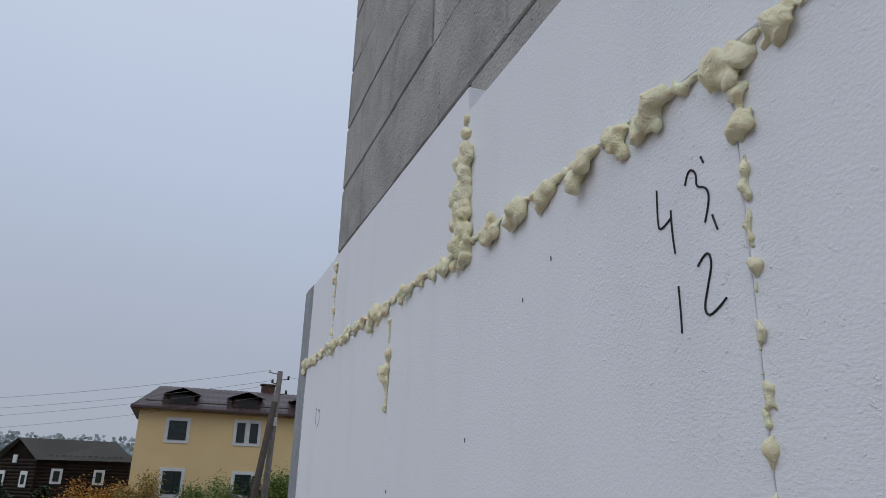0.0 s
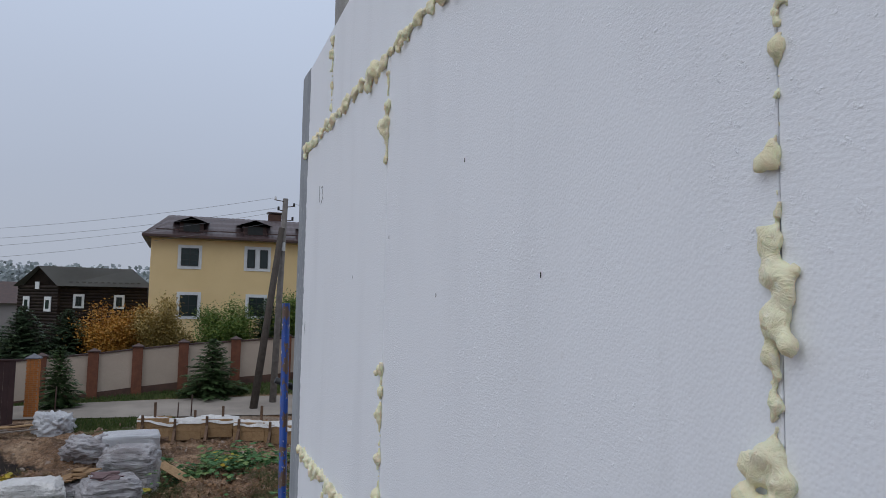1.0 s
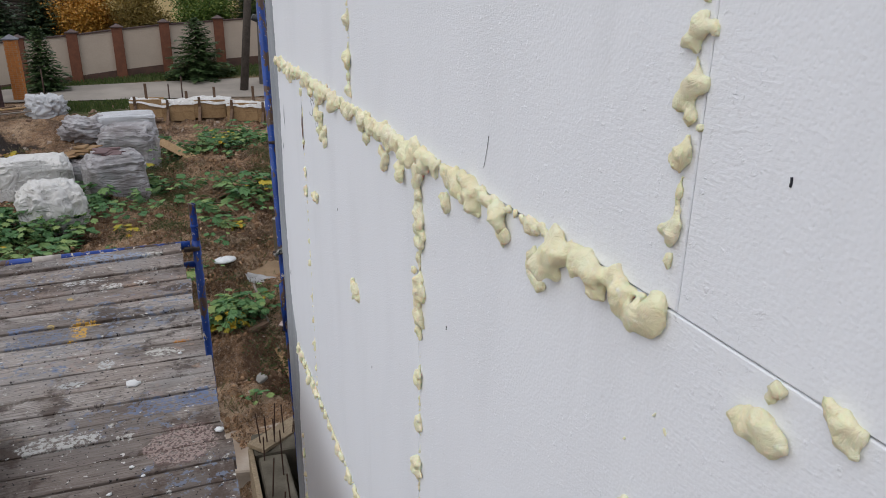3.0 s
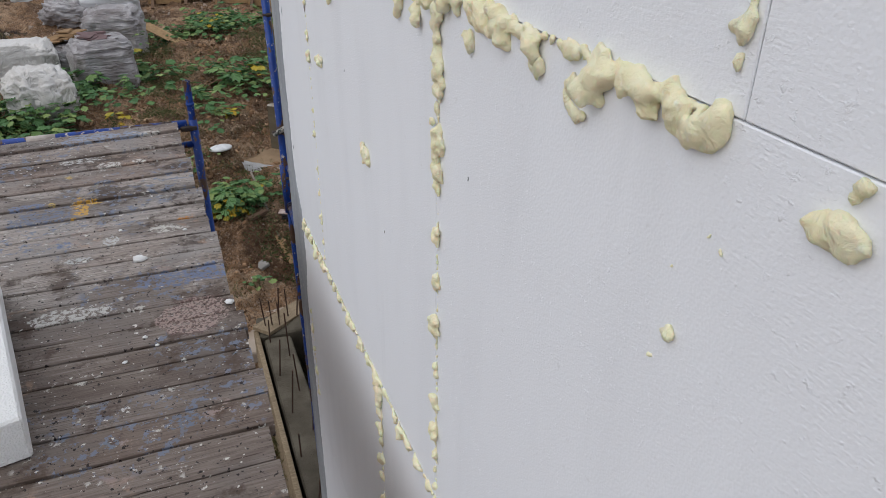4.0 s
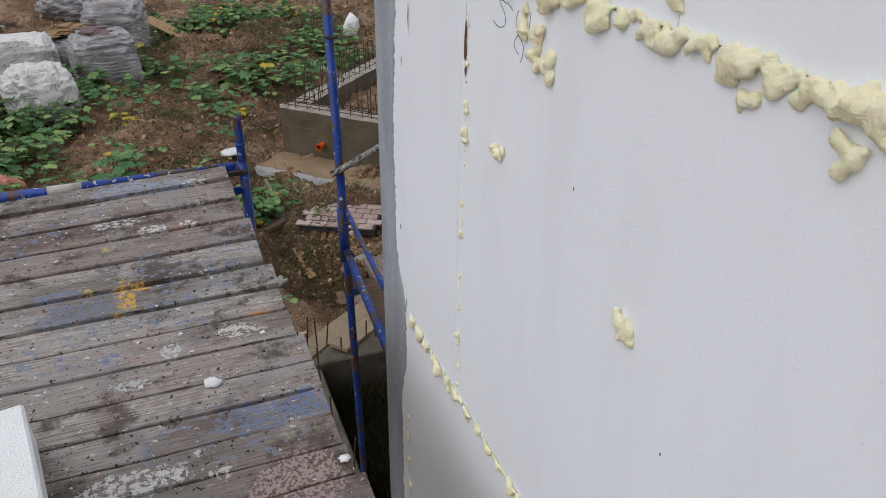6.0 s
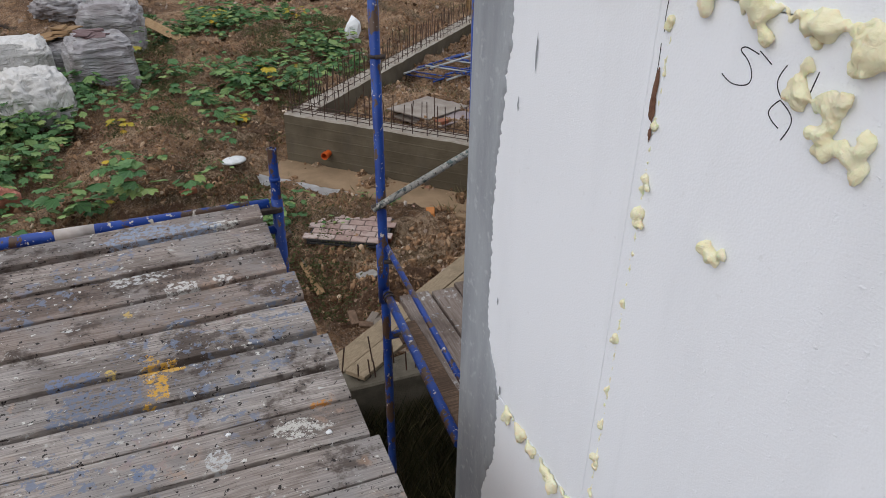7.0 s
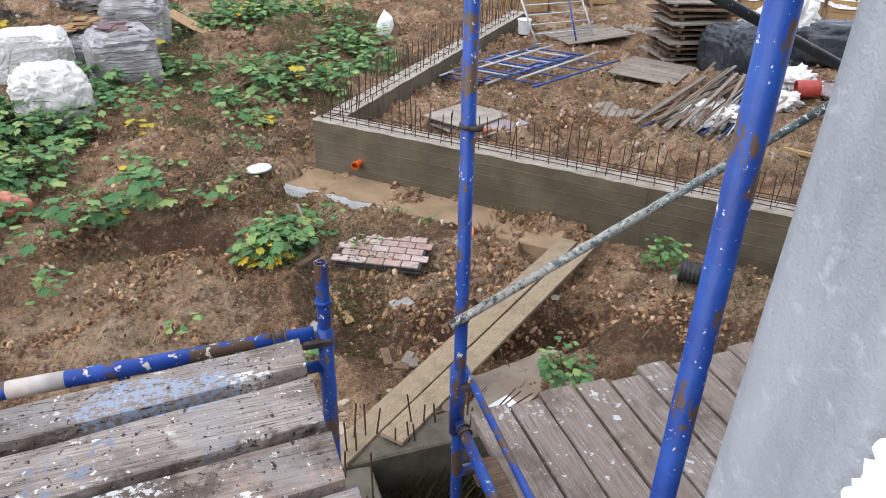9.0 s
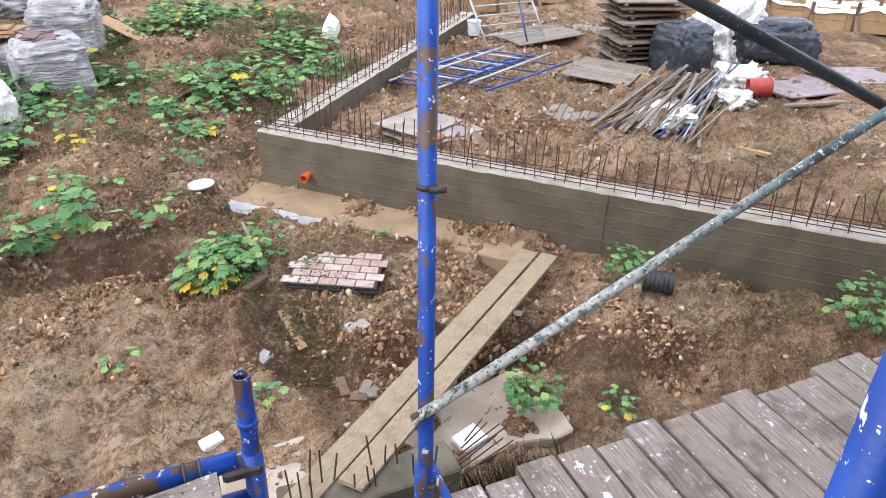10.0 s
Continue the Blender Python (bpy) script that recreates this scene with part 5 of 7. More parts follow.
PL = "planks across the trench"
board_between((0.04, 6.42, 0.150), (3.73, 9.605, -0.36), 0.215, 0.04, PALE_WOOD, "long_plank", "long pale timber plank laid down to the foundation", PL)
board_between((0.50, 6.49, 0.158), (3.90, 9.42, -0.345), 0.200, 0.04, PALE_WOOD, "long_plank", "long pale timber plank laid down to the foundation", PL)
for i in range(7):
    a = rng.uniform(0, 6.28)
    x, y = 1.15 + rng.uniform(-0.3, 0.35), 8.0 + rng.uniform(-0.3, 0.3)
    n = rng.uniform(0.12, 0.25)
    z = ground(x, y) + 0.05
    board_between((x, y, z), (x + n * math.cos(a), y + n * math.sin(a), z + 0.03), 0.09, 0.025, (BROWN_WOOD, SLATE, GREY_WOOD)[i % 3], "wood_scrap", "small broken board scrap on the soil", "scraps by the planks", "wood scrap")

# facade panels with brick faces
px, py = 1.43, 10.12
pan = thing("facade_panel", "stack of brick-patterned facade panels on the soil", "facade panel", at=(px, py, ground(px, py) + 0.02), rz=-28)
for lay in range(2):
    part("backing", box((-0.52, -0.37, 0.045 * lay), (0.52, 0.37, 0.045 * lay + 0.03), 0.004), BLACK_PLASTIC, pan)
bk = mesh_of("brick", box((0, 0, 0), (0.205, 0.128, 0.022), 0.005), FACADE_BRICK)
for r in range(5):
    for k in range(5):
        b = new("brick", bk)
        b.parent = pan
        b.matrix_local = pose(-0.575 + 0.215 * k + (0.09 if r % 2 else 0.0), -0.37 + 0.15 * r, 0.077, 0, 0, rng.uniform(-0.5, 0.5))

for i, (x, y, s, a) in enumerate(((1.40, 9.25, 0.12, 20), (0.36, 9.15, 0.08, 40), (3.0, 8.95, 0.09, 10))):
    bm = box((-s, -s * 0.8, 0), (s, s * 0.8, 0.05), 0.008, None, 0.012)
    ob = part("stone_slab", bm, STONE)
    ob.matrix_world = pose(*on_ground(x, y, 0.0), 8, -6, a)
    tagged(ob, "flat grey stone piece on the soil", "stone", "stone pieces")
for i, (x, y, a) in enumerate(((-0.52, 12.05, 20), (2.62, 10.25, 70), (1.62, 9.88, 15), (1.90, 9.98, 60), (3.45, 12.0, 30), (1.35, 10.0, 80), (-1.0, 11.3, 10))):
    bm = box((-0.12, -0.06, 0), (0.12, 0.06, 0.065), 0.008, None, 0.006)
    ob = part("brick", bm, ORANGE_BRICK if i == 1 else BRICK_RED)
    ob.matrix_world = pose(*on_ground(x, y, -0.01), rng.uniform(-12, 12), rng.uniform(-12, 12), a)
    tagged(ob, "loose red brick lying on the soil", "brick", "loose bricks")

lid = thing("tray", "oval white tray lying on the soil", "tray", at=on_ground(0.235, 12.72, 0.04), rz=20)
bm = bmesh.new()
bmesh.ops.create_uvsphere(bm, u_segments=24, v_segments=10, radius=1.0)
for v in bm.verts:
    v.co = Vector((v.co.x * 0.20, v.co.y * 0.15, max(-0.02, v.co.z * 0.05)))
part("tray_body", bm, WHITE_PLASTIC, lid, "", True)

for i, (x, y, lo, rz, tx) in enumerate(((-0.31, 7.87, (0.19, 0.12, 0.08), 18, 8), (1.74, 7.12, (0.26, 0.19, 0.05), 15, 6))):
    bm = box((-lo[0] / 2, -lo[1] / 2, 0), lo and (lo[0] / 2, lo[1] / 2, lo[2]), 0.006, None, 0.006)
    ob = part("polystyrene_piece", bm, EPS_PLAIN)
    ob.matrix_world = pose(*(on_ground(x, y, 0.0) if i == 0 else (x, y, -0.465)), tx, -5, rz)
    tagged(ob, "white polystyrene offcut lying on the ground", "polystyrene piece", "offcuts")

bm = bmesh.new()
lumpy(bm, (0, 0, 0.14), (0.22, 0.16, 0.34), 2, 0.35, 1.3, 8.0)
ob = part("polystyrene_piece", bm, EPS_PLAIN, None, "", False)
ob.matrix_world = pose(*on_ground(4.22, 20.2, 0.1), 0, 0, 20)
tagged(ob, "pointed white polystyrene piece among the weeds", "polystyrene piece", "offcuts")

board_between((0.55, 11.2, ground(0.55, 11.2) + 0.35), (0.72, 9.75, ground(0.72, 9.75) + 0.05), 0.035, 0.03, GREY_WOOD, "shovel_handle_stick", "old wooden stick stuck in the weeds", "", "stick")
board_between((0.70, 9.85, ground(0.7, 9.8) + 0.04), (0.80, 9.30, ground(0.8, 9.3) + 0.03), 0.11, 0.02, SLATE, "wood_scrap", "reddish brown board end on the soil", "", "wood scrap")
board_between((0.35, 10.05, ground(0.35, 10.05) + 0.04), (0.62, 10.25, ground(0.62, 10.25) + 0.06), 0.09, 0.05, BROWN_WOOD, "wood_scrap", "dark rotten board end on the soil", "", "wood scrap")

roll = thing("mesh_roll", "black plastic mesh roll against the foundation", "roll", at=on_ground(4.75, 8.42, 0.12), rz=-42)
smooth_round(part("roll_body", tube((-0.17, 0, 0), (0.17, 0, 0), 0.125, 22, 0.06), BLACK_PLASTIC, roll))
for i in range(7):
    smooth_round(part("mesh_band", tube((-0.165 + 0.05 * i, 0, 0), (-0.147 + 0.05 * i, 0, 0), 0.138, 22), BLACK_PLASTIC, roll))

# lying scaffold frames
blue_frames = "dismantled scaffold frames"


def ladder_frame(a, b, wdir, w, rungs, mats, label):
    ob = thing("scaffold_ladder", label, "scaffold frame", blue_frames)
    a, b, wd = Vector(a), Vector(b), Vector(wdir).normalized() * w
    smooth_round(part("stile", tube(a, b, 0.022, 8), mats[0], ob))
    smooth_round(part("stile", tube(a + wd, b + wd, 0.022, 8), mats[0], ob))
    for i in range(rungs):
        p = a + (b - a) * ((i + 0.35) / rungs)
        smooth_round(part("rung", tube(p, p + wd, 0.016, 8), mats[1], ob))
    return ob


for i in range(5):
    ax, ay = 3.75 + 0.20 * i, 15.55 - 0.24 * i
    bx, by = ax + 2.05 + 0.08 * i, ay + 1.02 + 0.12 * (i % 2)
    z0 = max(ground(ax, ay), ground(bx, by), ground(ax + 0.6, ay - 0.7)) + 0.03 + 0.045 * i
    ladder_frame((ax, ay, z0), (bx, by, z0 + 0.04), (0.62, -0.785, 0.03), 1.0, 4, ((BLUE, PALE_BLUE)[i % 2], (BLUE, BLUE, PALE_BLUE)[i % 3]), "blue and pale tubular scaffold frame lying flat")
lx, ly = 6.78, 16.9
ladder_frame((lx, ly, ground(lx, ly) + 0.02), (lx - 0.25, ly + 0.5, ground(lx, ly) + 0.95), (1, 0.10, 0.0), 1.55, 5, (PALE_BLUE, PALE_BLUE), "pale tubular frame leaning on the site clutter")
smooth_round(part("loose_tube", tube((lx + 0.9, ly - 0.15, 0.05), (lx + 0.85, ly + 0.35, 0.95), 0.02, 8), BLUE))
tagged(bpy.data.objects["loose_tube"], "single blue scaffold tube standing askew", "tube", blue_frames)

bx, by = 7.0, 18.1
bucket = thing("bucket", "white plastic bucket on the soil", "bucket", at=(bx, by, ground(bx, by)))
bm = bmesh.new()
bmesh.ops.create_cone(bm, cap_ends=True, segments=20, radius1=0.13, radius2=0.155, depth=0.3, matrix=Matrix.Translation((0, 0, 0.15)))
part("bucket_body", bm, WHITE_PLASTIC, bucket)
smooth_round(part("lid", tube((0, 0, 0.30), (0, 0, 0.325), 0.165, 20), WHITE_PLASTIC, bucket))
bx, by = 9.78, 12.2
bucket = thing("bucket", "tipped red plastic bucket among white sheeting", "bucket", at=(bx, by, ground(bx, by) + 0.15), rz=-30)
smooth_round(part("bucket_body", tube((-0.2, 0, 0), (0.16, 0, 0.04), 0.16, 20, 0.145), RED_PLASTIC, bucket))
smooth_round(part("rim", tube((0.15, 0, 0.04), (0.18, 0, 0.043), 0.172, 20, 0.15), RED_PLASTIC, bucket))

for (ix, iy, lx, ly, rz, n, mat, z, lab) in ((8.05, 14.42, 1.33, 1.45, -54, 7, GREY_WOOD, 0.08, "weathered plank panel lying on battens"), (6.40, 12.84, 1.26, 0.99, 48, 7, GREY_WOOD, 0.03, "weathered slatted pallet lying on rubble"),
                                              (8.26, 17.36, 2.0, 1.15, 13, 6, GREY_WOOD, 0.06, "grey plank panel below a leaning frame"), (9.9, 17.6, 0.9, 1.1, 40, 5, GREY_WOOD, 0.04, "grey plank panel on the soil")):
    wood_panel("pallet_board", ix, iy, ground(ix, iy) + z, lx, ly, rz, n, mat, lab, group="plank panels")
for i, (ix, iy, rz, z) in enumerate(((3.60, 12.62, 26, 0.05), (3.72, 12.50, 20, 0.10), (3.52, 12.78, 31, 0.14))):
    bm = box((-0.55, -0.45, 0), (0.55, 0.45, 0.022), 0.004)
    ob = part("board_sheet", bm, (GREYSHEET, SHEET, GREYSHEET)[i])
    ob.matrix_world = pose(ix, iy, ground(3.6, 12.6) + z, rng.uniform(-3, 3), rng.uniform(-3, 3), rz)
    tagged(ob, "grey board sheet lying on a loose stack", "board sheet", "stacked board sheets")
ix, iy = 9.55, 15.4
for i in range(11):
    wood_panel("pallet_board", ix + rng.uniform(-0.1, 0.1), iy + rng.uniform(-0.1, 0.1), ground(ix, iy) + 0.02 + 0.125 * i, 1.45, 1.15, -12 + rng.uniform(-9, 9), 7, (BROWN_WOOD, GREY_WOOD, BROWN_WOOD)[i % 3], "brown formwork panel in a tall stack", th=0.045, group="stacked formwork panels")


# bags and sheeting
def bag(name, x, y, size, mat, label, category, seed, rz=0.0, sub=5, amount=0.28, group="", square=0.0, z=None, wrinkle=0.10, ripple=0.0):
    """A sagging bag or film-wrapped load with folds that run round it."""
    bm = bmesh.new()
    lumpy(bm, (0, 0, 0), (1, 1, 1), sub, amount, 1.5, seed, -0.75)
    for v in bm.verts:
        c = v.co
        if square:
            for i in range(3):
                c[i] = math.copysign(abs(c[i]) ** (1 - square), c[i])
        q0 = Vector((c.x * 1.5, c.y * 1.5, c.z * 2.4 + 0.7 * c.x)) + Vector((seed, 0, 0))
        w = noise.noise(q0)
        fold = (0.5 - abs(noise.noise(q0 * 1.3 + Vector((0, seed, w * 2))))) + 0.5 * (0.5 - abs(noise.noise(q0 * 2.9 + Vector((w, 0, seed)))))
        c *= 1 + wrinkle * (fold - 0.3)
        if ripple and c.z < 0.75:
            c.x *= 1 + ripple * (0.5 - abs(noise.noise(Vector((c.x * 1.1, c.y * 1.1, c.z * 5.5 + seed)))))
            c.y *= 1 + ripple * (0.5 - abs(noise.noise(Vector((c.x * 1.1 + 7, c.y * 1.1, c.z * 5.5 + seed)))))
        v.co = Vector((c.x * size[0], c.y * size[1], (c.z + 0.72) * size[2]))
    ob = part(name, bm, mat, None, "", True)
    ob.matrix_world = pose(x, y, (ground(x, y) if z is None else z) - 0.03, 0, 0, rz)
    return tagged(ob, label, category, group)


for (x, y, sz, mat, lab, seed, rz, sq) in ((9.85, 14.4, (0.52, 0.46, 0.56), BLACKBAG, "full black rubbish bag", 3.0, 10, 0.5), (12.1, 14.3, (0.85, 0.6, 0.5), BLACKBAG, "large slumped black rubbish bag", 9.0, -25, 0.45)):
    bag("rubbish_bag", x, y, sz, mat, lab, "rubbish bag", seed, rz, group="rubbish bags", square=sq, wrinkle=0.22)
for (x, y, sz, seed, rz) in ((11.15, 14.75, (0.62, 0.55, 0.72), 21.0, 30), (7.75, 12.05, (0.62, 0.42, 0.15), 24.0, 40), (9.25, 12.25, (0.32, 0.28, 0.18), 27.0, 0), (12.3, 15.7, (0.7, 0.5, 0.6), 30.0, 15), (10.1, 12.95, (0.62, 0.42, 0.24), 31.0, 15)):
    bag("plastic_sheet", x, y, sz, WRAP, "crumpled white plastic sheeting heaped on the site", "plastic sheeting", seed, rz, amount=0.6, group="white sheeting", wrinkle=0.35)
for i, (x, y, rz) in enumerate(((11.3, 12.65, 4), (13.3, 12.85, -6))):
    bm = box((-1.1, -0.72, 0), (1.1, 0.72, 0.03), 0.004)
    ob = part("board_sheet", bm, SHEET)
    ob.matrix_world = pose(x, y, ground(x, y) + 0.09 + 0.05 * i, -4, 3, rz)
    tagged(ob, "purplish grey board sheet lying on rubble", "board sheet", "stacked board sheets")
z = ground(8.3, 10.5) + 0.05
board_between((8.09, 10.78, z), (8.50, 10.21, z), 0.07, 0.06, ORANGE_WOOD, "timber_offcut", "short pale timber offcut on the soil", "", "timber")
z = ground(10.6, 11.7) + 0.05
board_between((10.0, 11.8, z), (11.3, 11.6, z), 0.09, 0.05, GREY_WOOD, "timber_offcut", "long timber batten on the soil", "", "timber")

# fan of rods and battens
for i in range(46):
    t = i / 45
    ex, ey = 6.1 + 1.35 * t + rng.uniform(-0.35, 0.35), 12.0 - 1.05 * t + rng.uniform(-0.3, 0.3)
    hx, hy = 8.7 + 1.5 * t + rng.uniform(-0.5, 0.5), 13.6 - 0.5 * t + rng.uniform(-0.4, 0.4)
    z = 0.06 + 0.20 * rng.random()
    mat = rng.choice((GREY_WOOD, BROWN_WOOD, BROWN_WOOD, PALE_WOOD, BLUE, STEEL, STEEL, GREY_WOOD, PALE_BLUE))
    if i % 3 == 0:
        board_between((ex, ey, z - 0.04 + ground(ex, ey)), (hx, hy, z + 0.12 + ground(hx, hy)), 0.06, 0.025, rng.choice((GREY_WOOD, BROWN_WOOD)), "batten", "thin weathered batten in a loose heap", "rods and battens", "batten")
    else:
        ob = smooth_round(part("rod", tube((ex, ey, z - 0.04 + ground(ex, ey)), (hx, hy, z + 0.12 + ground(hx, hy)), rng.uniform(0.011, 0.018), 8), mat))
        tagged(ob, "thin rod in a loose heap", "rod", "rods and battens")

# wrapped pallets and bags of stone
G = "wrapped building materials"
bag("bulk_bag", -3.50, 18.85, (0.74, 0.56, 0.58), WRAP, "white wrapped pallet with loose torn film", "wrapped pallet", 41, 8, 5, 0.07, G, 0.72, wrinkle=0.22, ripple=0.08)
bag("bulk_bag", -4.3, 18.7, (0.26, 0.24, 0.34), WRAP, "loose white film flap beside a wrapped pallet", "plastic sheeting", 42, 40, 4, 0.4, G, 0.2, wrinkle=0.4)
bag("bulk_bag", -2.80, 16.15, (0.56, 0.50, 0.58), WRAP, "dirty white wrapped bag sagging on the weeds", "bulk bag", 44, 15, 5, 0.20, G, 0.42, wrinkle=0.30, ripple=0.10)
bag("bulk_bag", -1.72, 18.10, (0.58, 0.50, 0.60), GREYWRAP, "grey film-wrapped pallet of slab stone", "wrapped pallet", 47, 12, 5, 0.09, G, 0.66, wrinkle=0.16, ripple=0.26)
bag("bulk_bag", -1.50, 20.9, (0.62, 0.54, 0.76), GREYWRAP, "grey film-wrapped pallet under torn film", "wrapped pallet", 50, -10, 5, 0.12, G, 0.66, wrinkle=0.18, ripple=0.26)
bag("bulk_bag", -2.52, 19.7, (0.46, 0.44, 0.46), GREYWRAP, "open grey bag filled with slab stone", "bulk bag", 53, 10, 5, 0.14, G, 0.5, wrinkle=0.2, ripple=0.18)
bag("bulk_bag", -2.95, 25.8, (0.74, 0.55, 0.42), GREYWRAP, "grey bag of rubble under torn film", "bulk bag", 56, 10, 5, 0.3, G, 0.2, wrinkle=0.35, ripple=0.14)
bag("bulk_bag", -1.78, 26.1, (0.86, 0.6, 0.44), FILM, "film-wrapped pallet of pale blocks", "wrapped pallet", 59, 4, 5, 0.05, G, 0.80)
bag("bulk_bag", -4.6, 30.4, (0.62, 0.45, 0.50), FILM, "draped grey tarpaulin over building waste", "tarpaulin", 62, -20, 5, 0.45, G, 0.1, wrinkle=0.4)
bag("plastic_bag", -3.06, 12.5, (0.21, 0.15, 0.24), PEACH, "peach plastic bag dropped in the weeds", "plastic bag", 65, 20, 4, 0.5, wrinkle=0.5)
for i in range(26):
    top = i < 16
    x, y = (-2.52, 19.7) if top else (-1.72, 18.10)
    bm = box((-0.17, -0.13, 0), (0.17, 0.13, 0.03), 0.004, None, 0.02)
    ob = part("slab_stone", bm, SLATE if top else PURPLE_SLATE)
    ob.matrix_world = pose(x + rng.uniform(-0.3, 0.3), y + rng.uniform(-0.28, 0.28), ground(x, y) + (0.66 + 0.022 * i if top else 0.97 + 0.010 * (i - 16)), rng.uniform(-9, 9), rng.uniform(-9, 9), rng.uniform(0, 180))
    tagged(ob, "flat slab stone heaped on a bag", "slab stone", "slab stones")
board_between((-0.80, 21.7, 0.14), (0.02, 20.95, -0.24), 0.42, 0.02, ORANGE_WOOD, "plywood_sheet", "yellow plywood strip leaning beside the bags", "", "plywood")
for i in range(9):
    x, y = -6.6 + rng.uniform(-0.8, 0.8), 29.6 + rng.uniform(-1.0, 1.0)
    a = rng.uniform(0.2, 0.9)
    board_between((x - 1.0 * math.cos(a), y - 1.0 * math.sin(a), ground(x, y) + 0.1 + 0.03 * i), (x + 1.0 * math.cos(a), y + 1.0 * math.sin(a), ground(x, y) + 0.12 + 0.03 * i), 0.16, 0.04, (BROWN_WOOD, GREY_WOOD, ORANGE_WOOD)[i % 3], "plank", "old plank in a heap beside the gate", "plank heap")


# timber formwork draped with film
def formwork(p0, p1, label, seed):
    r2 = random.Random(seed)
    ob = thing("formwork", label, "formwork", "timber formwork")
    a, b = Vector((*p0, 0)), Vector((*p1, 0))
    d = (b - a).normalized()
    s = Vector((d.y, -d.x, 0))
    n = int((b - a).length / 1.1)
    base = [ground(*(a + d * 1.1 * i).xy) for i in range(n + 1)]
    for i in range(n):
        o = a + d * 1.1 * i
        z = base[i]
        m = Matrix((d, -s, Vector((0, 0, 1)))).transposed().to_4x4()
        m.translation = o + Vector((0, 0, z))
        for k in range(2):
            part("form_board", box((0.0, 0.0, 0.03 + 0.33 * k), (1.09, 0.04, 0.35 + 0.33 * k), 0.004, m), ORANGE_WOOD, ob)
        part("back_board", box((0.0, 0.6, 0.03), (1.09, 0.64, 0.67), 0.004, m), ORANGE_WOOD, ob)
        part("stake", box((0.15, -0.06, -0.1), (0.24, -0.003, 0.80), 0.004, m), BROWN_WOOD, ob)
        t = r2.uniform(0.45, 0.9)
        part("stake", box((t, 0.25, 0.1), (t + 0.09, 0.31, 1.0 + r2.uniform(0, 0.25)), 0.004, m), BROWN_WOOD, ob)
        st = bmesh.new()
        mm, ln = along((0.2, -0.62, 0.0), (0.2, -0.04, 0.45))
        bmesh.ops.create_cube(st, size=1.0, matrix=m @ mm @ Matrix.Diagonal((0.09, 0.04, ln, 1)))
        part("strut", st, BROWN_WOOD, ob)
    fv, ff = [], []
    cols, across = n * 8, 9
    for i in range(cols + 1):
        t = i / cols
        o = a + (b - a) * t
        z = base[min(n, int(t * n))] * (1 - (t * n) % 1) + base[min(n, int(t * n) + 1)] * ((t * n) % 1)
        for j in range(across):
            w = j / (across - 1)
            q = Vector((t * n * 2, w * 3, seed))
            h = z + 0.72 + 0.10 * noise.noise(q * 1.3) + 0.04 * noise.noise(q * 4) - (0.16 + 0.1 * noise.noise(q)) * (1 if j in (0, across - 1) else 0)
            v = o - s * (-0.05 + 0.75 * w + 0.03 * noise.noise(q * 2))
            fv.append((v.x, v.y, h))
        if i:
            ff += [((i - 1) * across + j, (i - 1) * across + j + 1, i * across + j + 1, i * across + j) for j in range(across - 1)]
    from_arrays("film_cover", fv, ff, WRAP, ob, True)


formwork((-1.75, 28.6), (1.7, 28.1), "timber foundation formwork covered with white film", 1)
formwork((1.5, 27.5), (9.6, 25.2), "timber foundation formwork covered with white film", 2)
ix, iy = 9.1, 22.2
formwork((ix - 0.6, iy + 0.3), (ix + 3.0, iy - 0.6), "timber foundation formwork covered with white film", 3)
ix, iy = 15.5, 18.8
formwork((ix - 2.0, iy + 1.8), (ix + 4.0, iy - 3.9), "timber foundation formwork covered with white film", 4)

# ---- road side: fence, gate, trees ----
fence = thing("garden_fence", "cream plastered fence with brown brick piers and caps", "fence")


def pier_at(x, y, z0, z1, w, mat, capmat, parent):
    p = part("pier", box((x - w / 2, y - w / 2, z0), (x + w / 2, y + w / 2, z1), 0.01), mat, parent)
    c = bmesh.new()
    add_box(c, (x - w / 2 - 0.05, y - w / 2 - 0.05, z1 + 0.001), (x + w / 2 + 0.05, y + w / 2 + 0.05, z1 + 0.05))
    bmesh.ops.create_cone(c, cap_ends=True, segments=4, radius1=w * 0.76, radius2=0.02, depth=0.13, matrix=Matrix.Translation((x, y, z1 + 0.115)) @ Matrix.Rotation(math.pi / 4, 4, "Z"))
    part("cap", c, capmat, parent)
    return p


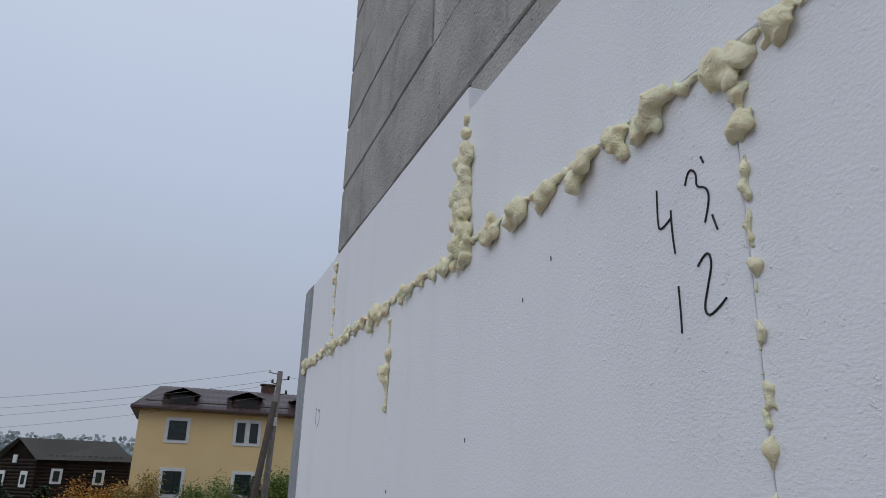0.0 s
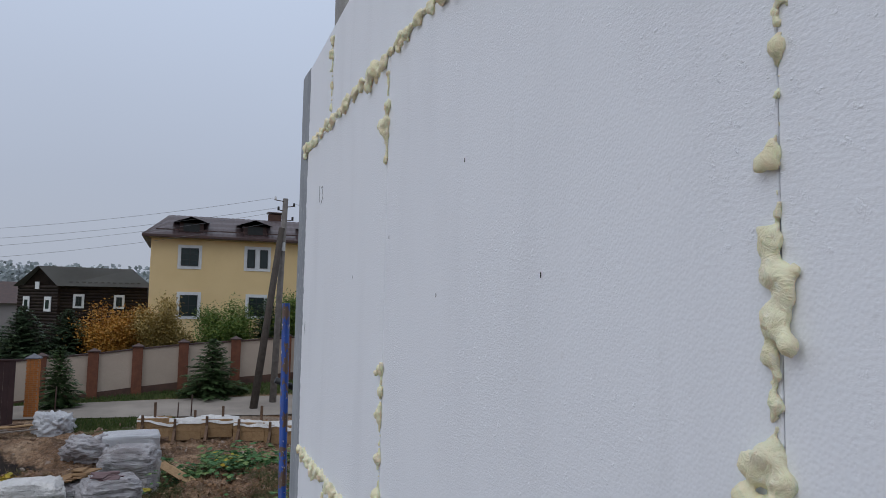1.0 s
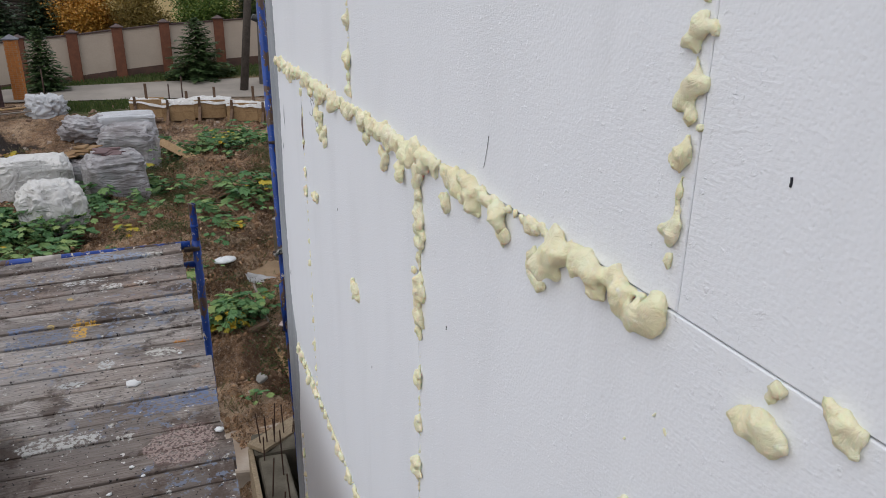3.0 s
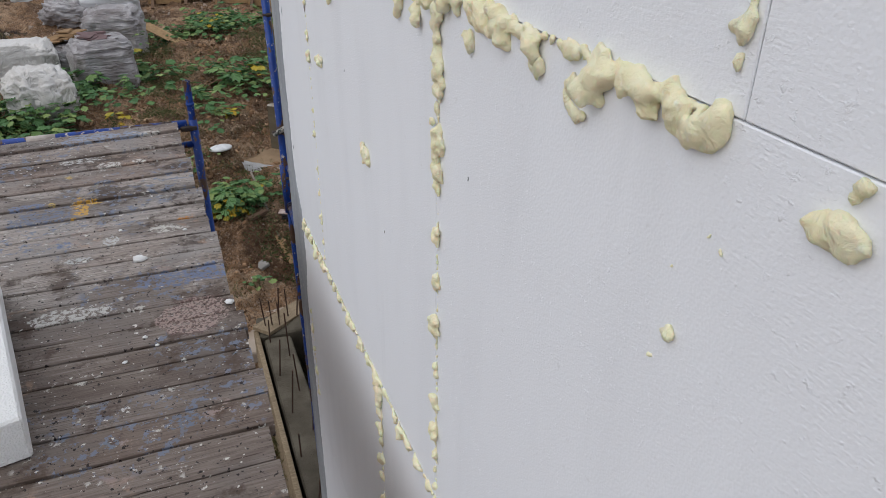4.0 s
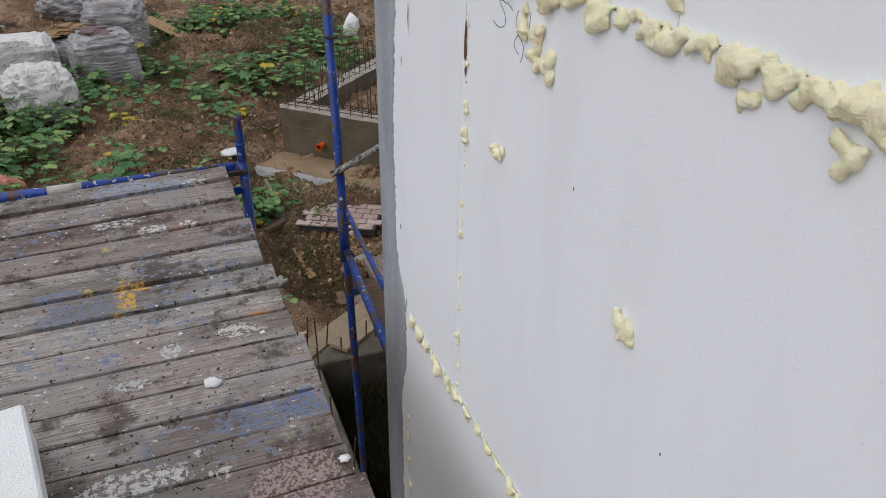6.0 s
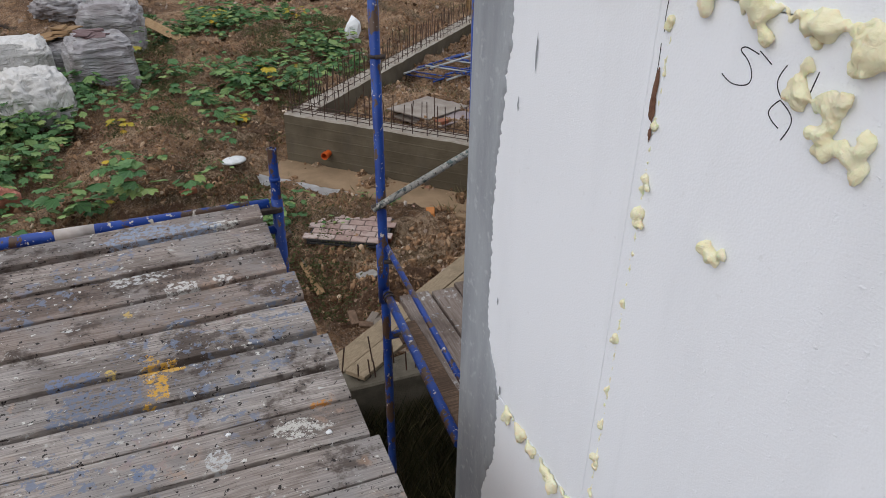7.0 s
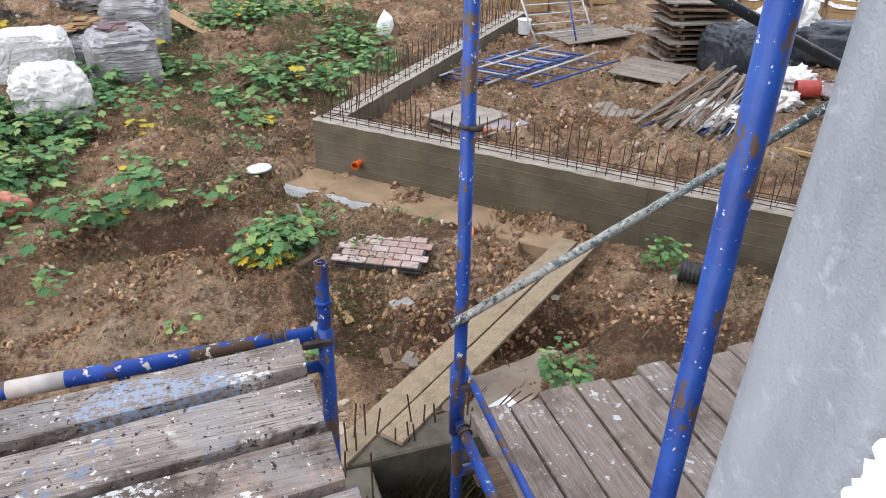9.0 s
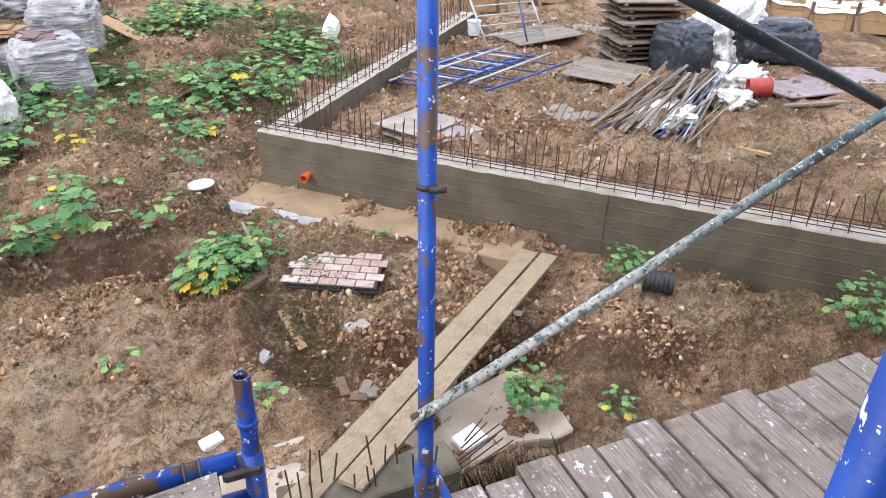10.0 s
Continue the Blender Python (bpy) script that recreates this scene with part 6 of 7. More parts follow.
FX = [-12.6, -10.6, -8.5, -6.35, -4.20, -2.31, -0.26, 2.19, 4.7, 7.2, 9.7, 12.2]
FTOP = [1.25, 1.45, 1.65, 1.88, 2.08, 2.30, 2.50, 2.66, 2.84, 3.0, 3.15, 3.3]
for i, (x, zt) in enumerate(zip(FX, FTOP)):
    y = 38.0 + 0.04 * x
    pier_at(x, y, zt - 3.0, zt, 0.45, FENCE_PIER, CAP, fence)
    if i:
        x0, z0 = FX[i - 1], FTOP[i - 1]
        ya = 38.0 + 0.04 * x0
        rise = 0.12 * (x - x0)
        m = Matrix.Shear("YZ", 4, (0, 0))
        bm = box((x0 + 0.226, ya - 0.08, z0 - 1.85), (x - 0.226, ya + 0.08, z0 - 0.10))
        for v in bm.verts:
            if v.co.x > x - 0.5:
                v.co.y = v.co.y - ya + y
                v.co.z += (zt - z0) * 0.8
        part("panel", bm, FENCE_PANEL, fence)
        bm = box((x0 + 0.226, ya - 0.13, z0 - 0.099), (x - 0.226, ya + 0.13, z0 - 0.03))
        for v in bm.verts:
            if v.co.x > x - 0.5:
                v.co.y = v.co.y - ya + y
                v.co.z += (zt - z0) * 0.8
        part("coping", bm, CAP, fence)
        bm = box((x0 + 0.226, ya - 0.12, z0 - 3.0), (x - 0.226, ya + 0.12, z0 - 1.851))
        for v in bm.verts:
            if v.co.x > x - 0.5:
                v.co.y = v.co.y - ya + y
                v.co.z += (zt - z0) * 0.8
        part("plinth", bm, PLINTH, fence)

gate = thing("sliding_gate", "dark brown sheet metal gate beside an orange brick pier", "gate")
for i in range(22):
    x = -6.2 - 0.2 * i
    y = 31.6 + 0.02 * i
    part("gate_rib", box((x - 0.195, y - 0.015, -0.35), (x - 0.004, y + (0.015 if i % 2 else 0.0), 2.15)), GATE, gate)
part("top_rail", box((-10.6, 31.55, 2.151), (-6.0, 31.68, 2.22), 0.01), GATE, gate)
gp = thing("gate_pier", "orange brick gate pier with a grey metal cap", "pier")
part("mortar_core", box((-6.02, 32.62, -0.9), (-5.46, 33.18, 2.14)), simple("light_mortar", (0.42, 0.30, 0.20), (0.36, 0.25, 0.17), 12, 0.9, 0.003), gp)
gb = mesh_of("brick", box((-0.125, -0.0, 0), (0.125, 0.03, 0.068), 0.004), ORANGE_BRICK)
for r in range(36):
    z = -0.62 + 0.077 * r
    for face in range(2):
        for k in range(3):
            o = (-0.19 + 0.19 * k) if r % 2 else (-0.165 + 0.165 * k)
            sc = 0.70 if r % 2 else 0.61
            b = new("brick", gb)
            b.parent = gp
            b.matrix_local = (pose(-5.74 + o, 32.60, z) if face == 0 else pose(-5.44, 32.90 + o, z, 0, 0, 90)) @ Matrix.Diagonal((sc, 1, 1, 1))
bm = bmesh.new()
add_box(bm, (-6.1, 32.54, 2.141), (-5.38, 33.26, 2.18))
bmesh.ops.create_cone(bm, cap_ends=True, segments=4, radius1=0.5, radius2=0.02, depth=0.16, matrix=Matrix.Translation((-5.74, 32.9, 2.262)) @ Matrix.Rotation(math.pi / 4, 4, "Z"))
part("cap", bm, simple("grey_metal_cap", (0.12, 0.12, 0.135), (0.16, 0.16, 0.175), 4, 0.5, 0), gp)


gp.matrix_world = Matrix.Translation((-5.74 * 0.24 - 0.1, 32.9 * 0.24, 0)) @ Matrix.Diagonal((0.76, 0.76, 1, 1))


# ---- plants ----
class Sheets:
    """Gathers many small leaf faces for one mesh."""

    def __init__(self):
        self.v, self.f = [], []

    def quad(self, p, d, w, up, curl=0.0):
        n = len(self.v)
        s = d.cross(up)
        s = s.normalized() * w if s.length > 1e-6 else Vector((w, 0, 0))
        m = p + d * 0.5 + up * curl
        self.v += [p, m + s, p + d, m - s]
        self.f.append((n, n + 1, n + 2, n + 3))

    def leaf(self, p, d, size, up):
        """A lobed leaf."""
        n = len(self.v)
        s = d.cross(up).normalized()
        self.v.append(p)
        for a, r in ((-2.3, 0.55), (-1.5, 0.86), (-1.15, 0.70), (-0.75, 0.98), (-0.4, 0.80), (0.0, 1.12), (0.4, 0.80), (0.75, 0.98), (1.15, 0.70), (1.5, 0.86), (2.3, 0.55)):
            droop = -0.22 * r * r * size
            self.v.append(p + d * (0.45 + math.cos(a) * r * 0.55) * size + s * math.sin(a) * r * 0.62 * size + up * (droop + 0.10 * size * abs(math.sin(a)) + 0.05 * size * math.cos(3 * a)))
        for k in range(1, 11):
            self.f.append((n, n + k, n + k + 1))

    def done(self, name, mat, parent=None, label="", category="", kind="", group=""):
        return tagged(from_arrays(name, self.v, self.f, mat, parent), label, category, group, kind)


def clump(sh, x, y, z, n, spread, size, r2, tall=0.25):
    for k in range(n):
        a = r2.uniform(0, 6.283)
        t = r2.uniform(0.1, 1) * spread
        h = r2.uniform(0.3, 1.0) * tall
        d = Vector((math.cos(a), math.sin(a), r2.uniform(-0.35, 0.35))).normalized()
        sh.leaf(Vector((x + math.cos(a) * t, y + math.sin(a) * t, z + h)), d, size * r2.uniform(0.6, 1.15), Vector((r2.uniform(-0.3, 0.3), r2.uniform(-0.3, 0.3), 1)).normalized())


def weed_density(x, y):
    """Where weeds stand: the left-hand slope, the far bank, and scattered patches."""
    n = 0.5 + 0.5 * noise.noise(Vector((x * 0.45, y * 0.45, 3.3)))
    d = 0.0
    d += 1.1 * math.exp(-((x + 4.7) / 1.75) ** 2 - ((y - 16.0) / 3.9) ** 2)
    d += 0.55 * math.exp(-((x - 0.8) / 1.7) ** 2 - ((y - 22.6) / 1.3) ** 2)
    d += 0.50 * math.exp(-((x - 3.0) / 0.9) ** 2 - ((y - 18.6) / 1.6) ** 2)
    d += 0.45 * math.exp(-((x - 1.3) / 1.0) ** 2 - ((y - 16.7) / 0.9) ** 2)
    d += 0.6 * math.exp(-((x + 1.7) / 0.9) ** 2 - ((y - 18.2) / 1.6) ** 2)
    d += 0.03 if x < 1.4 and 10.8 < y < 21 else 0.0
    return d * sstep(n + 0.25 * noise.noise(Vector((x * 1.6, y * 1.6, 7.0))), 0.36, 0.6)


r2 = random.Random(21)
sh, shy = Sheets(), Sheets()
made = 0
for i in range(26000):
    x, y = r2.uniform(-9, 9), r2.uniform(8, 27)
    if r2.random() > weed_density(x, y) * 0.28:
        continue
    u, v = (x - FO[0]) * FU[0] + (y - FO[1]) * FU[1], (x - FO[0]) * FV[0] + (y - FO[1]) * FV[1]
    if -0.5 < u < 0.7 and -0.9 < v < 9:
        continue
    clump(shy if r2.random() < 0.035 else sh, x, y, ground(x, y), r2.randint(10, 18), r2.uniform(0.15, 0.36), r2.uniform(0.12, 0.26), r2, r2.uniform(0.2, 0.55))
    made += 1
sh.done("weeds", WEED, None, "dense broad-leaved green weeds over the soil", "weeds", "stuff")
shy.done("yellow_weeds", WEED_YELLOW, None, "scattered yellowing weed leaves", "weeds", "stuff")

# single plants that stand by themselves
for i, (x, y, n, sp, sz, tall, yellow) in enumerate(((0.06, 10.35, 110, 0.36, 0.15, 0.42, 26), (0.38, 10.62, 120, 0.42, 0.15, 0.42, 2), (0.66, 15.2, 14, 0.25, 0.16, 0.14, 16), (0.40, 15.1, 24, 0.34, 0.16, 0.15, 0), (2.42, 7.30, 90, 0.26, 0.085, 0.36, 0),
                                                     (4.62, 8.86, 70, 0.22, 0.10, 0.42, 0), (6.29, 7.0, 90, 0.35, 0.11, 0.55, 0), (3.15, 6.95, 26, 0.2, 0.08, 0.30, 3), (2.25, 10.75, 12, 0.18, 0.10, 0.16, 0), (-1.0, 9.2, 9, 0.18, 0.12, 0.08, 0), (0.22, 8.35, 12, 0.12, 0.11, 0.16, 0),
                                                     (0.0, 12.6, 10, 0.2, 0.10, 0.12, 0), (-0.85, 13.4, 12, 0.2, 0.11, 0.12, 0), (-1.6, 12.2, 16, 0.3, 0.14, 0.16, 1), (-1.4, 13.2, 18, 0.25, 0.15, 0.22, 2), (1.9, 10.95, 8, 0.14, 0.08, 0.14, 0), (0.9, 11.3, 12, 0.24, 0.11, 0.14, 2), (1.2, 10.3, 7, 0.2, 0.07, 0.10, 0))):
    pl = thing("weed_plant", "leafy green weed with yellow leaves on bare soil" if yellow else "leafy green weed on bare soil", "weed", "single weeds", at=on_ground(x, y))
    a, b = Sheets(), Sheets()
    clump(a, 0, 0, 0, n, sp, sz, r2, tall)
    a.done("leaves", WEED, pl)
    if yellow:
        clump(b, -0.08, -0.12, 0.02, yellow, sp * 0.6, sz, r2, tall * 0.8)
        b.done("yellow_leaves", WEED_YELLOW, pl, "yellow leaves")
    st = bmesh.new()
    for k in range(5):
        w = 6.283 * k / 5
        add_tube(st, (0, 0, -0.02), (sp * 0.6 * math.cos(w), sp * 0.6 * math.sin(w), tall * 0.7), 0.005, 5)
    part("stalk", st, STEM, pl)

# dry stalks and grass
gr = Sheets()
for i in range(52000):
    x, y = r2.uniform(-7, 12), r2.uniform(4.8, 24)
    n = noise.noise(Vector((x * 0.8, y * 0.8, 8.0))) + 0.5 * noise.noise(Vector((x * 2.6, y * 2.6, 1.0)))
    d = 0.010 + (0.45 if n > 0.26 else 0.0)
    if -0.3 < x < 2.6 and 4.8 < y < 6.4:
        d = 1.0
    if x > 4.5 and y < 8.6:
        d = max(d, 0.5)
    if r2.random() > d:
        continue
    h = r2.uniform(0.05, 0.24) * (3.2 if d > 0.9 else 1.0)
    a = r2.uniform(0, 6.283)
    z = ground(x, y)
    for k in range(3):
        a += 2.0
        up = Vector((math.cos(a) * 0.6, math.sin(a) * 0.6, 1)).normalized()
        gr.quad(Vector((x + 0.03 * math.cos(a), y + 0.03 * math.sin(a), z - 0.01)), up * h * r2.uniform(0.6, 1.1), 0.004 + 0.004 * r2.random(), Vector((math.sin(a), -math.cos(a), 0.1)))
gr.done("dry_grass", DRY, None, "sparse dry grass and weed stalks", "grass", "stuff")
# weeds in the pit, their blades coloured near black for the shade down there
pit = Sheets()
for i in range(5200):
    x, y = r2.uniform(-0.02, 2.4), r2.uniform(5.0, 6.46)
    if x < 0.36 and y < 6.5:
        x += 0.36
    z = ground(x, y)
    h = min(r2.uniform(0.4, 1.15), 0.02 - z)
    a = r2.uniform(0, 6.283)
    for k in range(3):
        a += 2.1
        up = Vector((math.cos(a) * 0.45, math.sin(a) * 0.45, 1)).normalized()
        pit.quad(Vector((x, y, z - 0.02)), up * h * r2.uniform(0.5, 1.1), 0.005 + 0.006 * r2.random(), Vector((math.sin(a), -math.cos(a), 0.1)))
pit.done("pit_weeds", leaf_mat("shaded_pit_blades", (0.030, 0.032, 0.014), (0.055, 0.050, 0.024), (0.11, 0.085, 0.05)), None, "dry weeds growing in the pit, its shade in their colour", "weeds", "stuff")
low_g = Sheets()
for i in range(30000):
    x, y = r2.uniform(-5, 4.5), r2.uniform(8.3, 24)
    n = noise.noise(Vector((x * 0.7, y * 0.7, 5.0))) + 0.6 * noise.noise(Vector((x * 2.2, y * 2.2, 2.0)))
    d = sstep(n, 0.02, 0.45) * sstep(y, 10.5, 13.5)
    d = max(d, 1.0 * math.exp(-((x - 0.72 - 0.10 * (10 - y)) / 0.36) ** 2 - ((y - 9.6) / 1.2) ** 2), 0.8 * math.exp(-((x - 3.0) / 0.9) ** 2 - ((y - 7.2) / 0.5) ** 2))
    u, v = (x - FO[0]) * FU[0] + (y - FO[1]) * FU[1], (x - FO[0]) * FV[0] + (y - FO[1]) * FV[1]
    if r2.random() > d or (u > -0.4 and v > -0.85):
        continue
    z = ground(x, y)
    h = r2.uniform(0.04, 0.20)
    for k in range(7):
        a = r2.uniform(0, 6.283)
        t = r2.random()
        dv = Vector((math.cos(a), math.sin(a), r2.uniform(0.1, 0.9))).normalized()
        low_g.quad(Vector((x + 0.10 * t * math.cos(a), y + 0.10 * t * math.sin(a), z + h * r2.random())), dv * r2.uniform(0.02, 0.06), r2.uniform(0.006, 0.016), Vector((math.sin(a), -math.cos(a), 0.2)))
low_g.done("low_weeds", leaf_mat("low_weed_leaves", (0.06, 0.078, 0.03), (0.115, 0.13, 0.052), (0.21, 0.20, 0.10)), None, "low dull green weed growth on the soil", "weeds", "stuff")
vg = Sheets()
for i in range(9000):
    x, y = r2.uniform(-12, 12), r2.uniform(35.4, 37.9)
    if i % 4 == 0:
        x, y = r2.uniform(-5, -0.5), r2.uniform(30.4, 31.9)
    a = r2.uniform(0, 6.283)
    vg.quad(Vector((x, y, ground(x, y))), Vector((math.cos(a) * 0.06, math.sin(a) * 0.06, r2.uniform(0.08, 0.2))), 0.02, Vector((math.sin(a), -math.cos(a), 0.1)))
vg.done("verge_grass", leaf_mat("verge_grass_blades", (0.05, 0.08, 0.022), (0.08, 0.115, 0.03), (0.13, 0.14, 0.05)), None, "short green verge grass", "grass", "stuff")

# rubble and crumbs of soil
sv, sf = [], []
ico = bmesh.new()
bmesh.ops.create_icosphere(ico, subdivisions=1, radius=1.0)
iv, if_ = [v.co.copy() for v in ico.verts], [[v.index for v in f.verts] for f in ico.faces]
ico.free()


def scatter(name, n, area, size, mat, label, power=2.5, test=None, flat=0.8):
    vs, fs = [], []
    for i in range(n):
        x, y = r2.uniform(area[0], area[1]), r2.uniform(area[2], area[3])
        if test and not test(x, y):
            continue
        s = size[0] + (size[1] - size[0]) * r2.random() ** power
        m = pose(x, y, ground(x, y) + s * 0.15, r2.uniform(0, 360), r2.uniform(0, 360), r2.uniform(0, 360)) @ Matrix.Diagonal((s, s * r2.uniform(0.45, 1), s * r2.uniform(0.3, flat), 1))
        k = len(vs)
        vs += [m @ (v * r2.uniform(0.5, 1.3)) for v in iv]
        fs += [tuple(k + j for j in f) for f in if_]
    tagged(from_arrays(name, vs, fs, mat), label, "rubble", kind="stuff")


q = Mat("soil_clods", 0.95)
CLOD = q.colour(q.ramp(q.island(), [(0.0, (0.07, 0.04, 0.022)), (0.4, (0.21, 0.12, 0.066)), (0.85, (0.34, 0.205, 0.115)), (0.98, (0.48, 0.34, 0.22)), (1.0, (0.56, 0.48, 0.38))])).bump(q.noise(60, 4), 0.01).m
q = Mat("site_rubble", 0.9)
RUBBLE = q.colour(q.ramp(q.island(), [(0.0, (0.19, 0.12, 0.08)), (0.6, (0.30, 0.21, 0.15)), (0.88, (0.42, 0.35, 0.29)), (0.95, (0.30, 0.13, 0.08)), (1.0, (0.50, 0.46, 0.41))])).bump(q.noise(50, 4), 0.006).m
def cloddy(x, y):
    return noise.noise(Vector((x * 0.9, y * 0.9, 6.0))) + 0.5 * noise.noise(Vector((x * 3, y * 3, 1.0))) > -0.05 + 0.35 * r2.random()


scatter("soil_clods", 90000, (-3.6, 6, 6.9, 12.5), (0.005, 0.055), CLOD, "loose clods of brown soil", 5.0, cloddy)
scatter("soil_clods", 26000, (-6, 8, 12, 24), (0.008, 0.07), CLOD, "loose clods of brown soil", 4.5)
scatter("rubble", 2200, (-3.5, 7, 6.9, 16), (0.006, 0.034), RUBBLE, "small stones and rubble on the soil", 3.0)
scatter("rubble", 4200, (2, 14, 8, 20), (0.012, 0.075), RUBBLE, "broken stone rubble inside the foundation", 2.5)
scatter("rubble", 700, (-6, 9, 22, 31), (0.02, 0.12), RUBBLE, "rubble and soil lumps near the road", 2.5)


# ---- trees behind the fence ----
def spruce(x, y, h, r, label, mat=SPRUCE, seed=1):
    r3 = random.Random(seed)
    z = ground(x, y)
    ob = thing("spruce_tree", label, "tree", "conifers", at=(x, y, z))
    bm = bmesh.new()
    bmesh.ops.create_cone(bm, cap_ends=True, segments=8, radius1=0.05 * h / 3, radius2=0.008, depth=h, matrix=Matrix.Translation((0, 0, h / 2)))
    limbs = Sheets()
    n = int(46 * h)
    for i in range(n):
        t = (i + r3.random()) / n
        zz = h * (0.04 + 0.95 * t)
        rr = r * 1.08 * (1 - t) ** 0.8 * r3.uniform(0.72, 1.12) + 0.05
        a = i * 2.399 + r3.uniform(-0.3, 0.3)
        d = Vector((math.cos(a), math.sin(a), -0.12 - 0.2 * (1 - t) + 0.5 * t))
        if i % 3 == 0:
            add_tube(bm, (0, 0, zz), tuple(Vector((0, 0, zz)) + d * rr * 0.8), 0.008, 4)
        m = max(6, int(rr * 20))
        for k in range(m):
            s = (k + 0.5) / m
            p = Vector((0, 0, zz)) + d * rr * s
            for side in (-1, 1):
                w = a + side * r3.uniform(0.5, 1.2)
                ln = 0.10 + 0.22 * rr * (1 - s * 0.6)
                limbs.quad(p, Vector((math.cos(w), math.sin(w), r3.uniform(-0.45, 0.12))) * ln * 1.3, 0.06, Vector((0, 0, 1)), 0.01)
    part("trunk", bm, BARK, ob)
    limbs.done("crown", mat, ob)


def shrub(x, y, h, r, mat, label, seed, base=0.15, n=16000, leaf=0.13):
    r3 = random.Random(seed)
    z = ground(x, y)
    ob = thing("shrub", label, "shrub", "garden shrubs", at=(x, y, z))
    bm = bmesh.new()
    lv = Sheets()
    tips = []
    for i in range(16):
        a = i * 2.4 + r3.uniform(-0.4, 0.4)
        s = r3.uniform(0.25, 1.0)
        tip = Vector((math.cos(a) * r * s, math.sin(a) * r * s, h * r3.uniform(0.55, 1.0) * (1.08 - 0.35 * s)))
        mid = Vector((tip.x * 0.35, tip.y * 0.35, tip.z * 0.5))
        add_tube(bm, (0, 0, 0), mid, 0.035, 5)
        add_tube(bm, mid, tip, 0.015, 5)
        tips += [mid.lerp(tip, t) for t in (0.15, 0.5, 0.8, 1.0)]
        tips.append(Vector((tip.x * 0.8, tip.y * 0.8, h * r3.uniform(base, 0.5))))
    for i in range(n):
        c = r3.choice(tips)
        p = c + Vector((r3.gauss(0, 1), r3.gauss(0, 1), r3.gauss(0, 0.9))) * r * 0.20
        if p.z < 0.02:
            continue
        d = Vector((r3.uniform(-1, 1), r3.uniform(-1, 1), r3.uniform(-0.8, 0.6))).normalized()
        lv.quad(p, d * leaf * r3.uniform(0.7, 1.3), leaf * 0.32, Vector((r3.uniform(-1, 1), r3.uniform(-1, 1), 1)).normalized(), 0.01)
    part("branches", bm, BARK, ob)
    lv.done("crown", mat, ob)


spruce(1.02, 35.9, 2.65, 1.5, "young dark green spruce beside the road", seed=3)
spruce(-5.15, 34.6, 2.6, 0.95, "small dark spruce behind the gate pier", seed=4)
spruce(-7.9, 41.5, 4.6, 2.3, "dense dark conifer behind the fence", PINE, 5)
spruce(-6.0, 42.5, 4.2, 2.1, "dense dark conifer behind the fence", PINE, 6)
spruce(-9.8, 42.5, 4.0, 2.2, "dense dark conifer behind the fence", PINE, 8)
spruce(-12.2, 44.0, 4.6, 2.4, "dense dark conifer behind the fence", PINE, 12)
spruce(4.25, 43.5, 3.9, 1.7, "grey-green pine behind the fence", PINE, 7)
shrub(-4.1, 43.0, 4.0, 1.6, GOLDLEAF, "golden autumn shrub behind the fence", 31)
shrub(-2.9, 44.5, 3.8, 1.4, GOLDLEAF, "golden autumn shrub behind the fence", 36)
shrub(-1.45, 43.4, 4.6, 1.4, TANLEAF, "tan-yellow autumn shrub behind the fence", 32)
shrub(1.9, 43.2, 4.2, 1.6, GREENLEAF, "green leafy shrub behind the fence", 33, n=20000)
shrub(5.8, 44.0, 4.0, 1.5, GREENLEAF, "green leafy shrub behind the fence", 34)
shrub(-5.6, 45.5, 2.9, 1.2, TANLEAF, "tan autumn shrub behind the fence", 35)

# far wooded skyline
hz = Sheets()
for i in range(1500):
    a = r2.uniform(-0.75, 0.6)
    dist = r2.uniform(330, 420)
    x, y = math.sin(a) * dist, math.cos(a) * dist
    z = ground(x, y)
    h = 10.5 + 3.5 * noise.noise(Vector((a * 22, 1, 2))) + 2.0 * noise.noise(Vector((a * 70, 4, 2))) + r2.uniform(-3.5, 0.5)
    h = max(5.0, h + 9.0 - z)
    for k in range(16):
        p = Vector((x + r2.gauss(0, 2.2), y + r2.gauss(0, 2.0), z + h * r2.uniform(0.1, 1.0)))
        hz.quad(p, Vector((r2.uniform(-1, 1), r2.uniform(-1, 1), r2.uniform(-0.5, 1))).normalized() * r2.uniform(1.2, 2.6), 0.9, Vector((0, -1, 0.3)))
hz.done("far_woods", HAZE_WOOD, None, "distant woods on the skyline with haze in their colour", "woods", "stuff")


